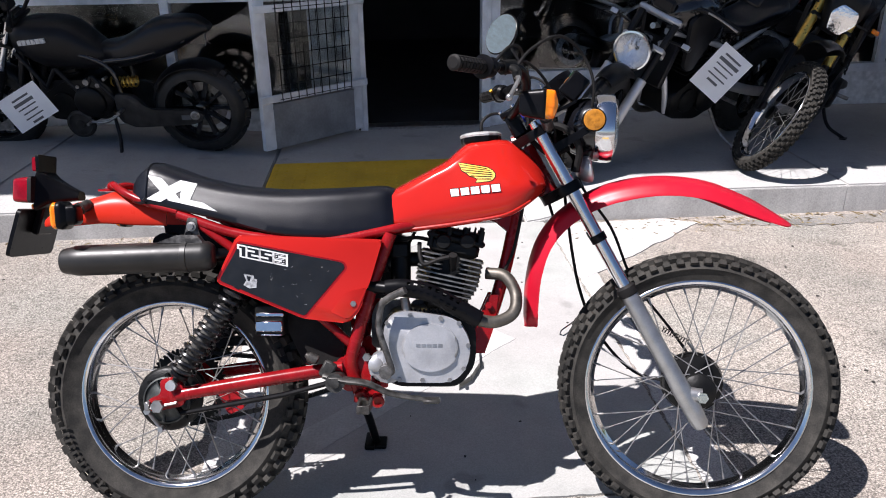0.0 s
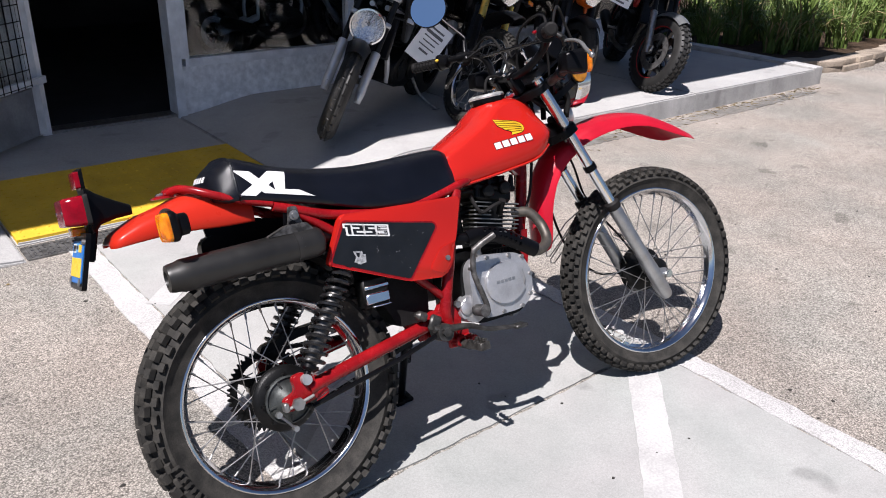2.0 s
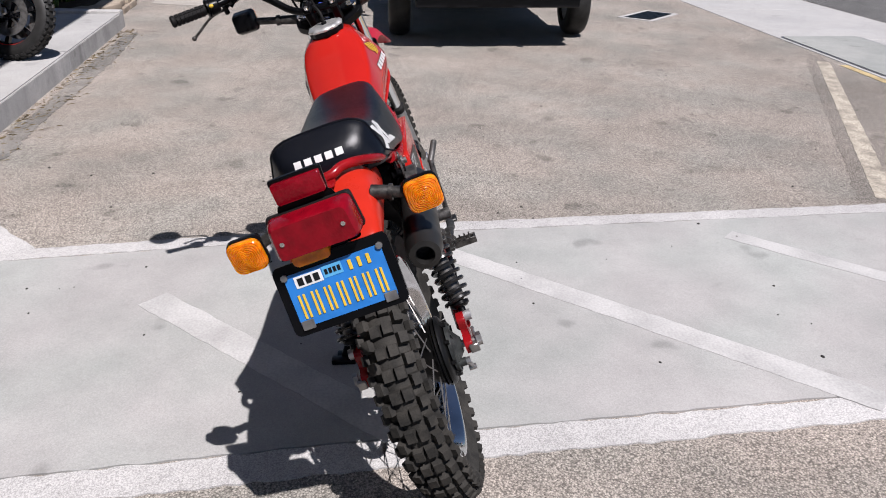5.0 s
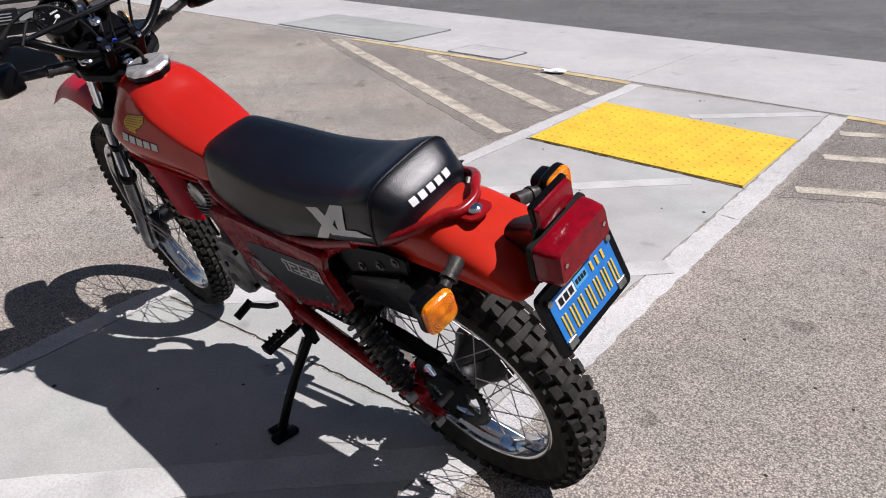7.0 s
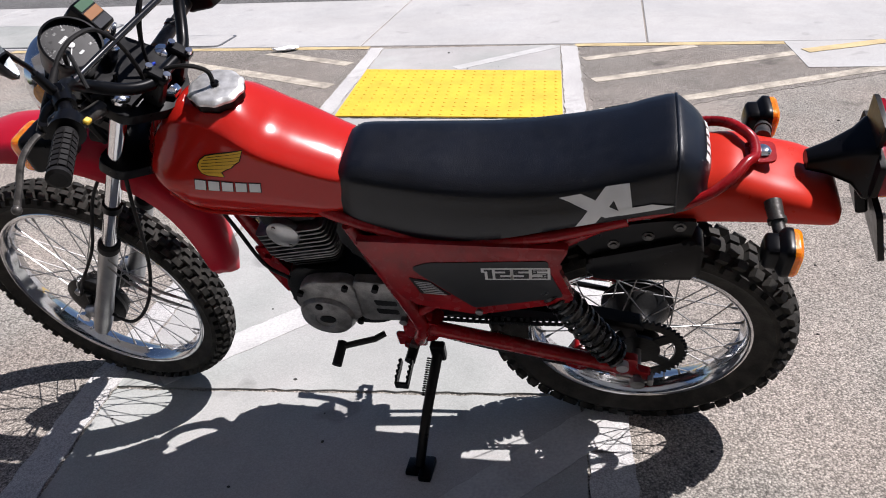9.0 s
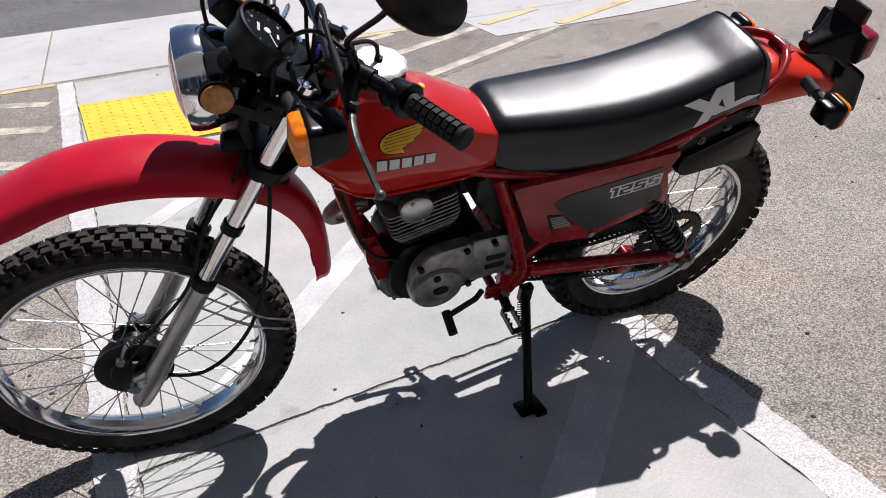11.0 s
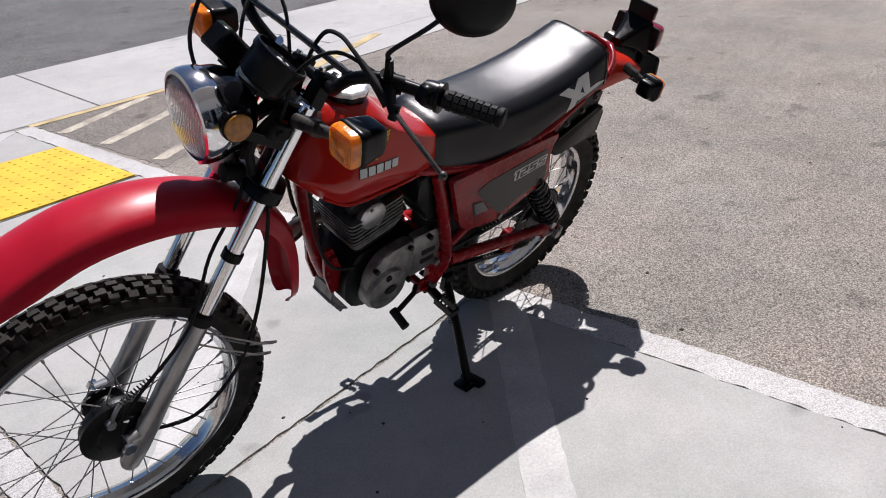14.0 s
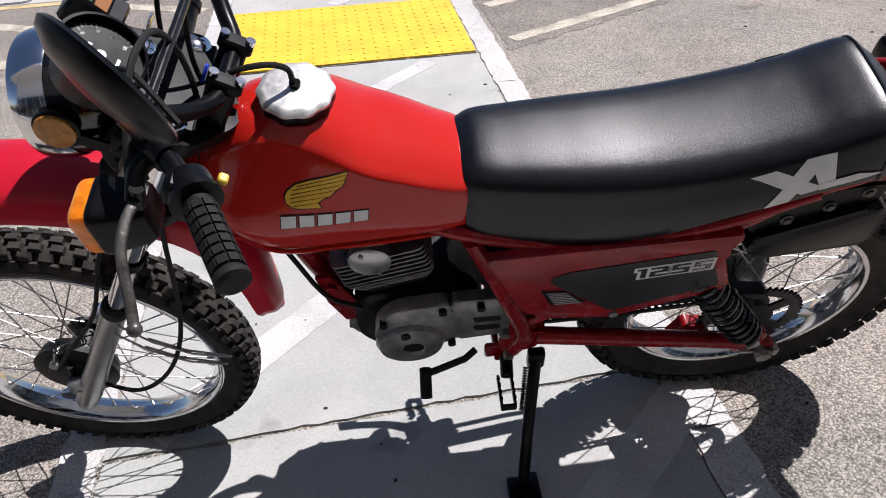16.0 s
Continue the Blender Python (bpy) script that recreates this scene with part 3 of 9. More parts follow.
# end return of the kerb
part("kerb_stone", site_sheet([6.353, 6.52], [V_KERB, V_KERB + 1.1, V_WALL - 0.01], lambda u, v: 0.20 if v > V_KERB + 0.5 else 0.165), "kerb", kerb)
bm = bmesh.new()
slab(bm, [(-0.58, V_KERB + 0.005), (0.86, V_KERB + 0.005), (0.86, V_KERB + 0.165), (-0.58, V_KERB + 0.165)], -0.02, 0.008, lambda u, v, w: site(u, v, w))
grate = tagged(new("trim_grate"), "grey metal channel drain across the ramp's foot", "drain", "", "structure")
part("frame", bm, "case_alloy", grate)
bm = bmesh.new()
for i in range(56):
    u = -0.56 + i * 0.0255
    slab(bm, [(u, V_KERB + 0.015), (u + 0.014, V_KERB + 0.015), (u + 0.014, V_KERB + 0.155), (u, V_KERB + 0.155)], 0.0, 0.013, lambda u, v, w: site(u, v, w))
for i in range(4):
    v = V_KERB + 0.03 + i * 0.035
    slab(bm, [(-0.56, v), (0.85, v), (0.85, v + 0.006), (-0.56, v + 0.006)], 0.0, 0.0125, lambda u, v, w: site(u, v, w))
tagged(part("grille", bm, "case_alloy", grate), kind="stuff")
tactile("tactile_mat", [site(u, v)[:2] for u, v in ((-0.575, V_KERB + 0.215), (0.855, V_KERB + 0.215), (0.855, V_KERB + 1.10), (-0.575, V_KERB + 1.10))], "yellow tactile mat of domes on the shop ramp", lambda x, y: h_world(x, y) + 0.002)


# building
def site_box(bm, u0, u1, v0, v1, z0, z1):
    slab(bm, [(u0, v0), (u1, v0), (u1, v1), (u0, v1)], z0, z1, lambda u, v, w: site(u, v, w))


DOOR0, DOOR1 = 0.015, 0.86  # doorway
SILL, HEAD = 0.40, 2.30
bm = bmesh.new()
site_box(bm, 0.93, 6.30, V_WALL, V_WALL + 0.14, -0.1, SILL)
struct("wall_low_east", bm, "wall", "scuffed white low wall under the shop window", "wall")
bm = bmesh.new()
site_box(bm, -9.5, -0.06, V_WALL, V_WALL + 0.14, -0.1, 0.16)
struct("wall_low_west", bm, "wall", "low white wall under the shop front", "wall")
bm = bmesh.new()
site_box(bm, -9.5, 6.45, V_WALL, V_WALL + 0.2, HEAD, 4.4)
struct("wall_upper", bm, "wall", "white wall above the shop windows", "wall")
bm = bmesh.new()
site_box(bm, -9.5, 5.85, V_KERB - 0.59, V_WALL + 0.3, 4.2, 4.35)
struct("roof_canopy", bm, "wall", "flat canopy that shades the shop's sidewalk", "canopy")
# room shell; its shade is put into the near-black colour
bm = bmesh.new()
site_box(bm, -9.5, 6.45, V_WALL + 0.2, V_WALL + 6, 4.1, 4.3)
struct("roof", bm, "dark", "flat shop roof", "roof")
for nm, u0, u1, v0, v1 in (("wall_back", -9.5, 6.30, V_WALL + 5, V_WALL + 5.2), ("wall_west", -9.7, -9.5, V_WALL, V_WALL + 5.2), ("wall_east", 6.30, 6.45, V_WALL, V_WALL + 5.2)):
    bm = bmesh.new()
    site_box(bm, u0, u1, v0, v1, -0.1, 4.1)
    struct(nm, bm, "dark", "inside wall of the shop, near black for the unlit room", "wall")
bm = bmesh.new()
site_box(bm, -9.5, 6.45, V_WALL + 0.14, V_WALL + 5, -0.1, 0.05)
struct("floor_shop", bm, "dark", "shop floor, near black for the unlit room", "floor")
# window frames: posts, rails and panes
def window(name, u0, u1, sill, head, posts, rails, label):
    th = tagged(new(name), label, "window", "", "structure")
    bm = bmesh.new()
    site_box(bm, u0, u1, V_WALL - 0.015, V_WALL + 0.10, sill, sill + 0.055)
    part("window_sill", bm, "alu", th)
    for z in rails:
        bm = bmesh.new()
        site_box(bm, u0, u1, V_WALL, V_WALL + 0.06, z, z + 0.05)
        part("rail", bm, "alu", th)
    edges = [u0, *posts, u1]
    for u in edges:
        bm = bmesh.new()
        site_box(bm, u - 0.03, u + 0.03, V_WALL - 0.012, V_WALL + 0.07, sill + 0.056, head)
        part("post", bm, "alu", th)
    for a, b in zip(edges, edges[1:]):
        bm = bmesh.new()
        site_box(bm, a + 0.03, b - 0.03, V_WALL + 0.03, V_WALL + 0.036, sill + 0.056, head)
        p = part("pane", bm, "glass", th)
        p.visible_shadow = False


window("window_east", 0.96, 6.27, SILL, HEAD, [2.35, 3.9, 5.2], [], "shop window in grey metal frames over a dark room")
window("window_west", -9.4, -0.09, 0.16, HEAD, [-1.35, -2.9, -4.6, -6.6], [0.98], "tall shop window with a white middle rail")
bm = bmesh.new()
for i in range(4):
    site_box(bm, -0.385 + i * 0.066, -0.325 + i * 0.066, V_WALL + 0.05, V_WALL + 0.062, 0.22, HEAD)
struct("trim_boards", bm, "wall", "white upright boards behind the shop window", "trim")
door_frame = tagged(new("door_frame"), "pale metal frame of the open doorway", "door frame", "", "structure")
for u0, u1 in ((DOOR0 - 0.055, DOOR0), (DOOR1, DOOR1 + 0.065)):
    bm = bmesh.new()
    site_box(bm, u0, u1, V_WALL - 0.03, V_WALL + 0.12, -0.05, HEAD)
    part("jamb", bm, "alu", door_frame)
bm = bmesh.new()
site_box(bm, DOOR0, DOOR1, V_WALL - 0.01, V_WALL + 0.14, 0.04, 0.072)
part("threshold", bm, "steel", door_frame)
# open door leaf with a steel mesh guard, swung out on its west jamb
DW, DH = 0.86, 2.12
p0, p1 = site(-0.03, V_WALL - 0.05), Vector((-1.0, 3.10, 0))
ang = math.atan2(p1.y - p0.y, p1.x - p0.x)
door = thing("door", Matrix.Translation((p0.x, p0.y, 0.085)) @ Matrix.Rotation(ang, 4, "Z"), "open aluminium glass door with a black wire guard", "door", kind="structure")


def dbox(name, x0, x1, z0, z1, y0=-0.02, y1=0.02, m="alu", bev=0.003):
    bm = bmesh.new()
    box(bm, ((x0 + x1) / 2, (y0 + y1) / 2, (z0 + z1) / 2), (x1 - x0, y1 - y0, z1 - z0), bevel=bev)
    return part(name, bm, m, door)


dbox("stile", 0, 0.075, 0, DH)
dbox("stile", DW - 0.085, DW, 0, DH)
dbox("kick_panel", 0.076, DW - 0.086, 0, 0.30, m="kick")
dbox("rail", 0.076, DW - 0.086, 1.0, 1.05)
dbox("rail", 0.076, DW - 0.086, DH - 0.1, DH)
dbox("pane", 0.076, DW - 0.086, 0.301, 0.999, -0.003, 0.003, "glass", 0).visible_shadow = False
dbox("pane", 0.076, DW - 0.086, 1.051, DH - 0.101, -0.003, 0.003, "glass", 0).visible_shadow = False
for z in (0.34, 0.90, 1.45, 1.95):
    bm = bmesh.new()
    box(bm, (DW / 2, 0.045, z), (DW + 0.05, 0.03, 0.045), bevel=0.004)
    part("guard_bar", bm, "alu", door)
bm = bmesh.new()
for i in range(10):
    cyl(bm, (0.13 + i * 0.066, 0.062, 0.32), (0.13 + i * 0.066, 0.062, 1.98), 0.0035, seg=6)
for i in range(18):
    cyl(bm, (0.12, 0.058, 0.33 + i * 0.095), (0.74, 0.058, 0.33 + i * 0.095), 0.0035, seg=6)
part("wire_guard", bm, "black", door, "black welded wire mesh")

# a darker strip of patched asphalt and stains at the kerb's foot
strip_pts = [tuple(site(u, v)[:2]) for u, v in ((1.75, V_KERB - 0.12), (2.4, V_KERB - 0.19), (2.9, V_KERB - 0.17), (3.6, V_KERB - 0.21), (4.8, V_KERB - 0.23), (6.1, V_KERB - 0.19), (5.9, V_KERB - 0.09), (4.6, V_KERB - 0.07), (3.3, V_KERB - 0.08), (2.6, V_KERB - 0.05))]
part("patch", flat(strip_pts, -0.02, 0.0035, 0.014), "gutter", hatch)


# ---- the red trail motorcycle ----
from mathutils.bvhtree import BVHTree

LEAN = 20.0
bike = thing("motorcycle", pose(0, -0.2, 0, -LEAN, 0, 0), "red and black vintage trail motorcycle leaning on its side stand", "motorcycle")
S0 = Vector((0.500, 0, 0.979))
RAKE = radians(28.9)
AX = Vector((-math.sin(RAKE), 0, math.cos(RAKE)))
NX = Vector((math.cos(RAKE), 0, math.sin(RAKE)))
FM = Matrix.Translation(S0) @ Matrix((NX, Vector((0, 1, 0)), AX)).transposed().to_4x4() @ Matrix.Rotation(radians(-6.8), 4, "Z")


def fpart(name, bm, material, parent=bike, label="", smooth=40.0):
    return part(name, bm, material, parent, label, smooth, FM)


def fpieces(name, bm, material, parent=bike, label="", smooth=40.0):
    return pieces(name, bm, material, parent, label, smooth, FM)


def knob(bm, r, y, th, lr, wy, lt, tilt=0.0):
    """A tread block on a wheel about the y axis."""
    er, et = Vector((math.cos(th), 0, math.sin(th))), Vector((-math.sin(th), 0, math.cos(th)))
    n = (er * math.cos(tilt) + Vector((0, 1, 0)) * math.sin(tilt))
    s = (Vector((0, 1, 0)) * math.cos(tilt) - er * math.sin(tilt))
    c = er * r + Vector((0, y, 0))
    vs = []
    for h, k in ((-0.5, 1.0), (0.5, 0.84)):
        for a, b in ((-1, -1), (1, -1), (1, 1), (-1, 1)):
            vs.append(bm.verts.new(c + n * (h * lr) + s * (a * wy * k / 2) + et * (b * lt * k / 2)))
    for q in ((4, 5, 6, 7), (0, 1, 5, 4), (1, 2, 6, 5), (2, 3, 7, 6), (3, 0, 4, 7)):
        bm.faces.new([vs[i] for i in q])


def build_wheel(name, parent, m, R, w, rim_r, flange, hub_parts, n_knob, rows, tyre_label, spokes=36, mats=("tyre", "rim", "steel")):
    """A spoked wheel about its y axis, placed by m. flange: (radius, half width)."""
    bm = bmesh.new()
    lip = rim_r
    h = max(0.029, 0.58 * w + 0.0035)  # rolled edge, just proud of the tyre's bead
    edge = [(lip - 0.001, h - 0.003), (lip - 0.003, h - 0.0005), (lip - 0.006, h), (lip - 0.009, h - 0.001), (lip - 0.014, h - 0.004), (lip - 0.020, 0.012)]
    lathe_closed(bm, (0, 0, 0), (0, 1, 0), [(r, -y) for r, y in edge] + [(lip - 0.027, 0.0)] + edge[::-1] + [(lip - 0.012, 0.018), (lip - 0.012, -0.018)], 72)
    wheel = part(name, bm, mats[1], parent, "", 50, m)
    bm = bmesh.new()
    base = R - 0.010
    prof = []
    for i in range(15):
        a = math.pi * (i / 14 - 0.5)
        rr = rim_r - 0.006 + (base - rim_r + 0.006) * max(0.0, math.cos(a)) ** 0.75
        prof.append((rr, w * (math.sin(a) if abs(math.sin(a)) < 0.9 else math.copysign(0.9 - (abs(math.sin(a)) - 0.9) * 3.2, a)) ))
    lathe_closed(bm, (0, 0, 0), (0, 1, 0), prof + [(rim_r - 0.014, 0.02), (rim_r - 0.014, -0.02)], 96)
    tyre = part("tyre", bm, mats[0], wheel, tyre_label, 35, m)
    bm = bmesh.new()
    rnd = random.Random(n_knob)
    for y, tilt, wy, lt, off, rr, lr in rows:
        for i in range(n_knob):
            th = 2 * math.pi * (i + off + rnd.uniform(-0.04, 0.04)) / n_knob
            knob(bm, R - rr - rnd.uniform(0, 0.0012), y, th, lr, wy * rnd.uniform(0.95, 1.03), lt, tilt)
    tagged(part("tread", bm, mats[0], tyre, "", 35, m), kind="stuff")
    for nm, bm2, mm in hub_parts():
        part(nm, bm2, mm, wheel, "", 40, m)
    fr, fw = flange
    L = None
    for i in range(spokes):
        side = 1 if i % 2 else -1
        lean = 1 if (i // 2) % 2 else -1
        a1 = 2 * math.pi * i / spokes
        a0 = a1 + lean * radians(62 if fr < 0.055 else 48)
        p0 = Vector((fr * math.cos(a0), side * fw, fr * math.sin(a0)))
        p1 = Vector(((rim_r - 0.022) * math.cos(a1), side * 0.004, (rim_r - 0.022) * math.sin(a1)))
        if L is None:
            L = (p1 - p0).length
            b = bmesh.new()
            cyl(b, (0, 0, 0), (0, 0, L - 0.018), 0.0016, seg=5)
            cyl(b, (0, 0, L - 0.018), (0, 0, L + 0.004), 0.0030, seg=6)
            me = bpy.data.meshes.new("spoke")
            b.to_mesh(me)
            b.free()
            me.materials.append(M[mats[2]])
        s = new("spoke", me)
        s.parent = wheel
        s.matrix_local = m @ Matrix.Translation(p0) @ frame_of(p1 - p0).to_4x4()
    return wheel


def front_hub():
    b = bmesh.new()
    lathe(b, (0, -0.062, 0), (0, 1, 0), [(0.012, 0), (0.030, 0.004), (0.044, 0.014), (0.046, 0.022), (0.030, 0.03), (0.028, 0.07), (0.055, 0.076), (0.074, 0.082), (0.078, 0.098), (0.074, 0.110), (0.03, 0.114), (0.012, 0.122)], 32)
    yield "hub", b, "engine"
    b = bmesh.new()
    cyl(b, (0, -0.105, 0), (0, 0.105, 0), 0.0085, seg=14)
    for y in (-0.103, 0.097):
        cyl(b, (0, y, 0), (0, y + 0.010, 0), 0.0145, seg=6)
    yield "axle", b, "chrome"


def rear_hub():
    b = bmesh.new()
    lathe(b, (0, -0.085, 0), (0, 1, 0), [(0.02, 0), (0.055, 0.004), (0.075, 0.008), (0.080, 0.012), (0.083, 0.017), (0.076, 0.019), (0.076, 0.021), (0.083, 0.023), (0.083, 0.026), (0.076, 0.028), (0.076, 0.030), (0.082, 0.032), (0.074, 0.037), (0.070, 0.05), (0.055, 0.07), (0.045, 0.10), (0.048, 0.115), (0.052, 0.125), (0.02, 0.135)], 32)
    for i in range(8):
        a = i * math.pi / 4
        cyl(b, (0.064 * math.cos(a), -0.090, 0.064 * math.sin(a)), (0.064 * math.cos(a), -0.080, 0.064 * math.sin(a)), 0.005, seg=8)
    yield "hub", b, "engine"
    b = bmesh.new()
    lathe(b, (0, -0.084, 0), (0, -1, 0), [(0.060, 0), (0.060, 0.008), (0.056, 0.010), (0.054, 0.006), (0.044, 0.006), (0.036, 0.012), (0.022, 0.022), (0.018, 0.026), (0.008, 0.026)], 36)
    for a in (0.6, 2.0, 3.3, 4.6):
        d = Vector((math.cos(a), 0, math.sin(a)))
        box(b, d * 0.036 + Vector((0, -0.093, 0)), (0.036, 0.008, 0.004), Matrix.Rotation(-a, 3, "Y"))
    cyl(b, (-0.040, -0.088, -0.022), (-0.040, -0.110, -0.022), 0.010, seg=14)
    yield "brake_plate", b, "plate_alloy"
    b = bmesh.new()
    tube(b, [(-0.040, -0.110, -0.022), (-0.026, -0.114, -0.040), (-0.008, -0.114, -0.064)], 0.0085, 8, r1=0.006, flat=0.5, smooth=False)
    cyl(b, (-0.040, -0.104, -0.022), (-0.040, -0.120, -0.022), 0.0085, seg=6)
    cyl(b, (-0.006, -0.106, -0.066), (-0.006, -0.124, -0.066), 0.007, seg=10)
    yield "brake_arm", b, "slider"
    b = bmesh.new()
    cyl(b, (0, -0.15, 0), (0, 0.15, 0), 0.009, seg=14)
    cyl(b, (0, -0.158, 0), (0, -0.146, 0), 0.016, seg=6)
    cyl(b, (0, 0.146, 0), (0, 0.158, 0), 0.016, seg=6)
    yield "axle", b, "steel"
    b = bmesh.new()
    ro, n = 0.103, 49
    o, i_ = [], []
    for k in range(n * 4):
        a = 2 * math.pi * k / (n * 4)
        r = ro + (0.005 if k % 4 in (1, 2) else -0.003)
        o.append((r * math.cos(a), r * math.sin(a)))
    lo = [b.verts.new((u, 0.060, v)) for u, v in o]
    hi = [b.verts.new((u, 0.066, v)) for u, v in o]
    li = [b.verts.new((0.082 * math.cos(2 * math.pi * k / (n * 4)), 0.060, 0.082 * math.sin(2 * math.pi * k / (n * 4)))) for k in range(n * 4)]
    hi2 = [b.verts.new((v.co.x, 0.066, v.co.z)) for v in li]
    m_ = n * 4
    for k in range(m_):
        j = (k + 1) % m_
        for q in ((lo[k], lo[j], hi[j], hi[k]), (lo[j], lo[k], li[k], li[j]), (hi[k], hi[j], hi2[j], hi2[k]), (li[k], li[j], hi2[j], hi2[k])):
            b.faces.new(q)
    for k in range(5):
        a = 2 * math.pi * k / 5
        d = Vector((math.cos(a), 0, math.sin(a)))
        box(b, d * 0.066 + Vector((0, 0.063, 0)), (0.045, 0.006, 0.026), Matrix.Rotation(-a, 3, "Y"))
    cyl(b, (0, 0.059, 0), (0, 0.067, 0), 0.05, seg=28)
    yield "sprocket", b, "engine"


ROWS_F = [(-0.0085, -0.1, 0.0145, 0.024, 0.0, 0.006, 0.012), (0.0085, 0.1, 0.0145, 0.024, 0.25, 0.006, 0.012), (-0.0245, -0.5, 0.016, 0.023, 0.55, 0.0105, 0.011), (0.0245, 0.5, 0.016, 0.023, 0.8, 0.0105, 0.011), (-0.0375, -0.98, 0.014, 0.020, 0.05, 0.021, 0.011), (0.0375, 0.98, 0.014, 0.020, 0.3, 0.021, 0.011)]
ROWS_R = [(-0.0125, -0.12, 0.022, 0.027, 0.0, 0.006, 0.015), (0.0125, 0.12, 0.022, 0.027, 0.0, 0.006, 0.015), (-0.036, -0.5, 0.021, 0.026, 0.5, 0.012, 0.015), (0.036, 0.5, 0.021, 0.026, 0.5, 0.012, 0.015), (-0.052, -1.05, 0.015, 0.023, 0.0, 0.031, 0.012), (0.052, 1.05, 0.015, 0.023, 0.0, 0.031, 0.012)]
FW = FM @ Matrix.Translation((0.090, 0, -0.757)) @ Matrix.Rotation(-RAKE, 4, "Y")
front_wheel = build_wheel("front_wheel", bike, FW, 0.352, 0.044, 0.2845, (0.046, 0.035), front_hub, 62, ROWS_F, "dusty black knobbly trail tyre")
RW = Matrix.Translation((-0.405, 0, 0.338))
rear_wheel = build_wheel("rear_wheel", bike, RW, 0.338, 0.058, 0.2485, (0.068, 0.045), rear_hub, 48, ROWS_R, "dusty black block-tread tyre")
# lettering ridges on the rear tyre wall stay as thin raised bars
bm = bmesh.new()
for k in range(11):
    a = radians(196 + k * 3.4)
    box(bm, (0.295 * math.cos(a), -0.0585, 0.295 * math.sin(a)), (0.020, 0.002, 0.007), Matrix.Rotation(-a, 3, "Y"))
tagged(part("sidewall_lettering", bm, "tyre", rear_wheel, "", 30, RW), kind="stuff")


# tank
TANK = [(0.148, 0.842, 0.832, 0.764, 0.056, 0.066), (0.160, 0.864, 0.850, 0.758, 0.072, 0.084), (0.20, 0.888, 0.868, 0.760, 0.082, 0.097), (0.26, 0.920, 0.900, 0.768, 0.088, 0.106), (0.303, 0.944, 0.922, 0.773, 0.089, 0.111), (0.332, 0.970, 0.942, 0.778, 0.087, 0.115), (0.36, 0.990, 0.961, 0.782, 0.082, 0.119), (0.40, 0.998, 0.976, 0.789, 0.072, 0.124), (0.44, 0.998, 0.980, 0.797, 0.065, 0.128), (0.47, 0.992, 0.975, 0.806, 0.060, 0.128), (0.507, 0.966, 0.950, 0.830, 0.054, 0.118), (0.537, 0.934, 0.922, 0.853, 0.046, 0.092), (0.556, 0.902, 0.896, 0.868, 0.036, 0.062)]


def spow(v, e):
    return math.copysign(abs(v) ** e, v)


def loft(bm, table, ring, steps_n):
    x0, x1 = table[0][0], table[-1][0]
    rings = []
    for i in range(steps_n + 1):
        x = x0 + (x1 - x0) * i / steps_n
        rings.append([bm.verts.new(p) for p in ring(x, interp(x, table))])
    skin(bm, rings)


def tank_ring(x, v):
    """Domed crown, creased shoulder, nearly flat side and a tucked lower edge."""
    zt, zs, zb, ws, wm = v
    half = [(ws * k / 10, zs + (zt - zs) * (1 - (k / 10) ** 2.4)) for k in range(11)]
    zm = zb + 0.36 * (zs - zb)
    half.append((ws + 0.003, zs - 0.005))
    for k in range(1, 8):
        t = k / 7
        half.append((ws + 0.003 + (wm - ws - 0.003) * (1 - (1 - t) ** 1.25), zs - 0.005 + (zm - zs + 0.005) * t))
    for k in range(1, 4):
        t = k / 3
        half.append((wm - 0.010 * t * t, zm + (zb + 0.012 - zm) * t))
    half += [(wm - 0.016, zb + 0.003), (wm - 0.030, zb), (0.0, zb)]
    return [(x, y, z) for y, z in half + [(-y, z) for y, z in half[-2:0:-1]]]


bm = bmesh.new()
loft(bm, TANK, tank_ring, 44)
tank_bvh = BVHTree.FromBMesh(bm)
part("fuel_tank", bm, "tank", bike, "glossy orange-red painted fuel tank", 75)
bm = bmesh.new()
for sg in (-1, 1):  # rolled seam along the lower edge
    tube(bm, [(x, sg * (interp(x, TANK)[4] - 0.009), interp(x, TANK)[2] + 0.007) for x in (0.17, 0.26, 0.36, 0.45, 0.51)], 0.004, 6)
pieces("tank_seam", bm, "tank", bike)
cap_m = Matrix.Translation((0.392, 0, 0.993)) @ Matrix.Rotation(radians(-4), 4, "Y") @ Matrix.Diagonal((1.17, 1.17, 0.95, 1))
bm = bmesh.new()
def scallop(bm, prof):
    skin(bm, [[bm.verts.new((r * (1 + 0.03 * math.cos(10 * a)) * math.cos(a), r * (1 + 0.03 * math.cos(10 * a)) * math.sin(a), h)) for a in (2 * math.pi * k / 80 for k in range(80))] for r, h in prof])


scallop(bm, ((0.040, 0.010), (0.0440, 0.0115), (0.0448, 0.0165), (0.041, 0.022), (0.036, 0.0235)))
cap = part("fuel_cap", bm, "cap_alloy", bike, "scalloped worn alloy fuel cap", 40, cap_m)
bm = bmesh.new()
scallop(bm, ((0.034, -0.014), (0.0425, -0.004), (0.0436, 0.0), (0.0436, 0.0112), (0.030, 0.0114)))
part("cap_skirt", bm, "black", cap, "", 40, cap_m)
bm = bmesh.new()
cyl(bm, (0, 0, 0.02), (0, 0, 0.030), 0.007, seg=10)
part("vent_fitting", bm, "black", cap, "", 40, cap_m)
bm = bmesh.new()
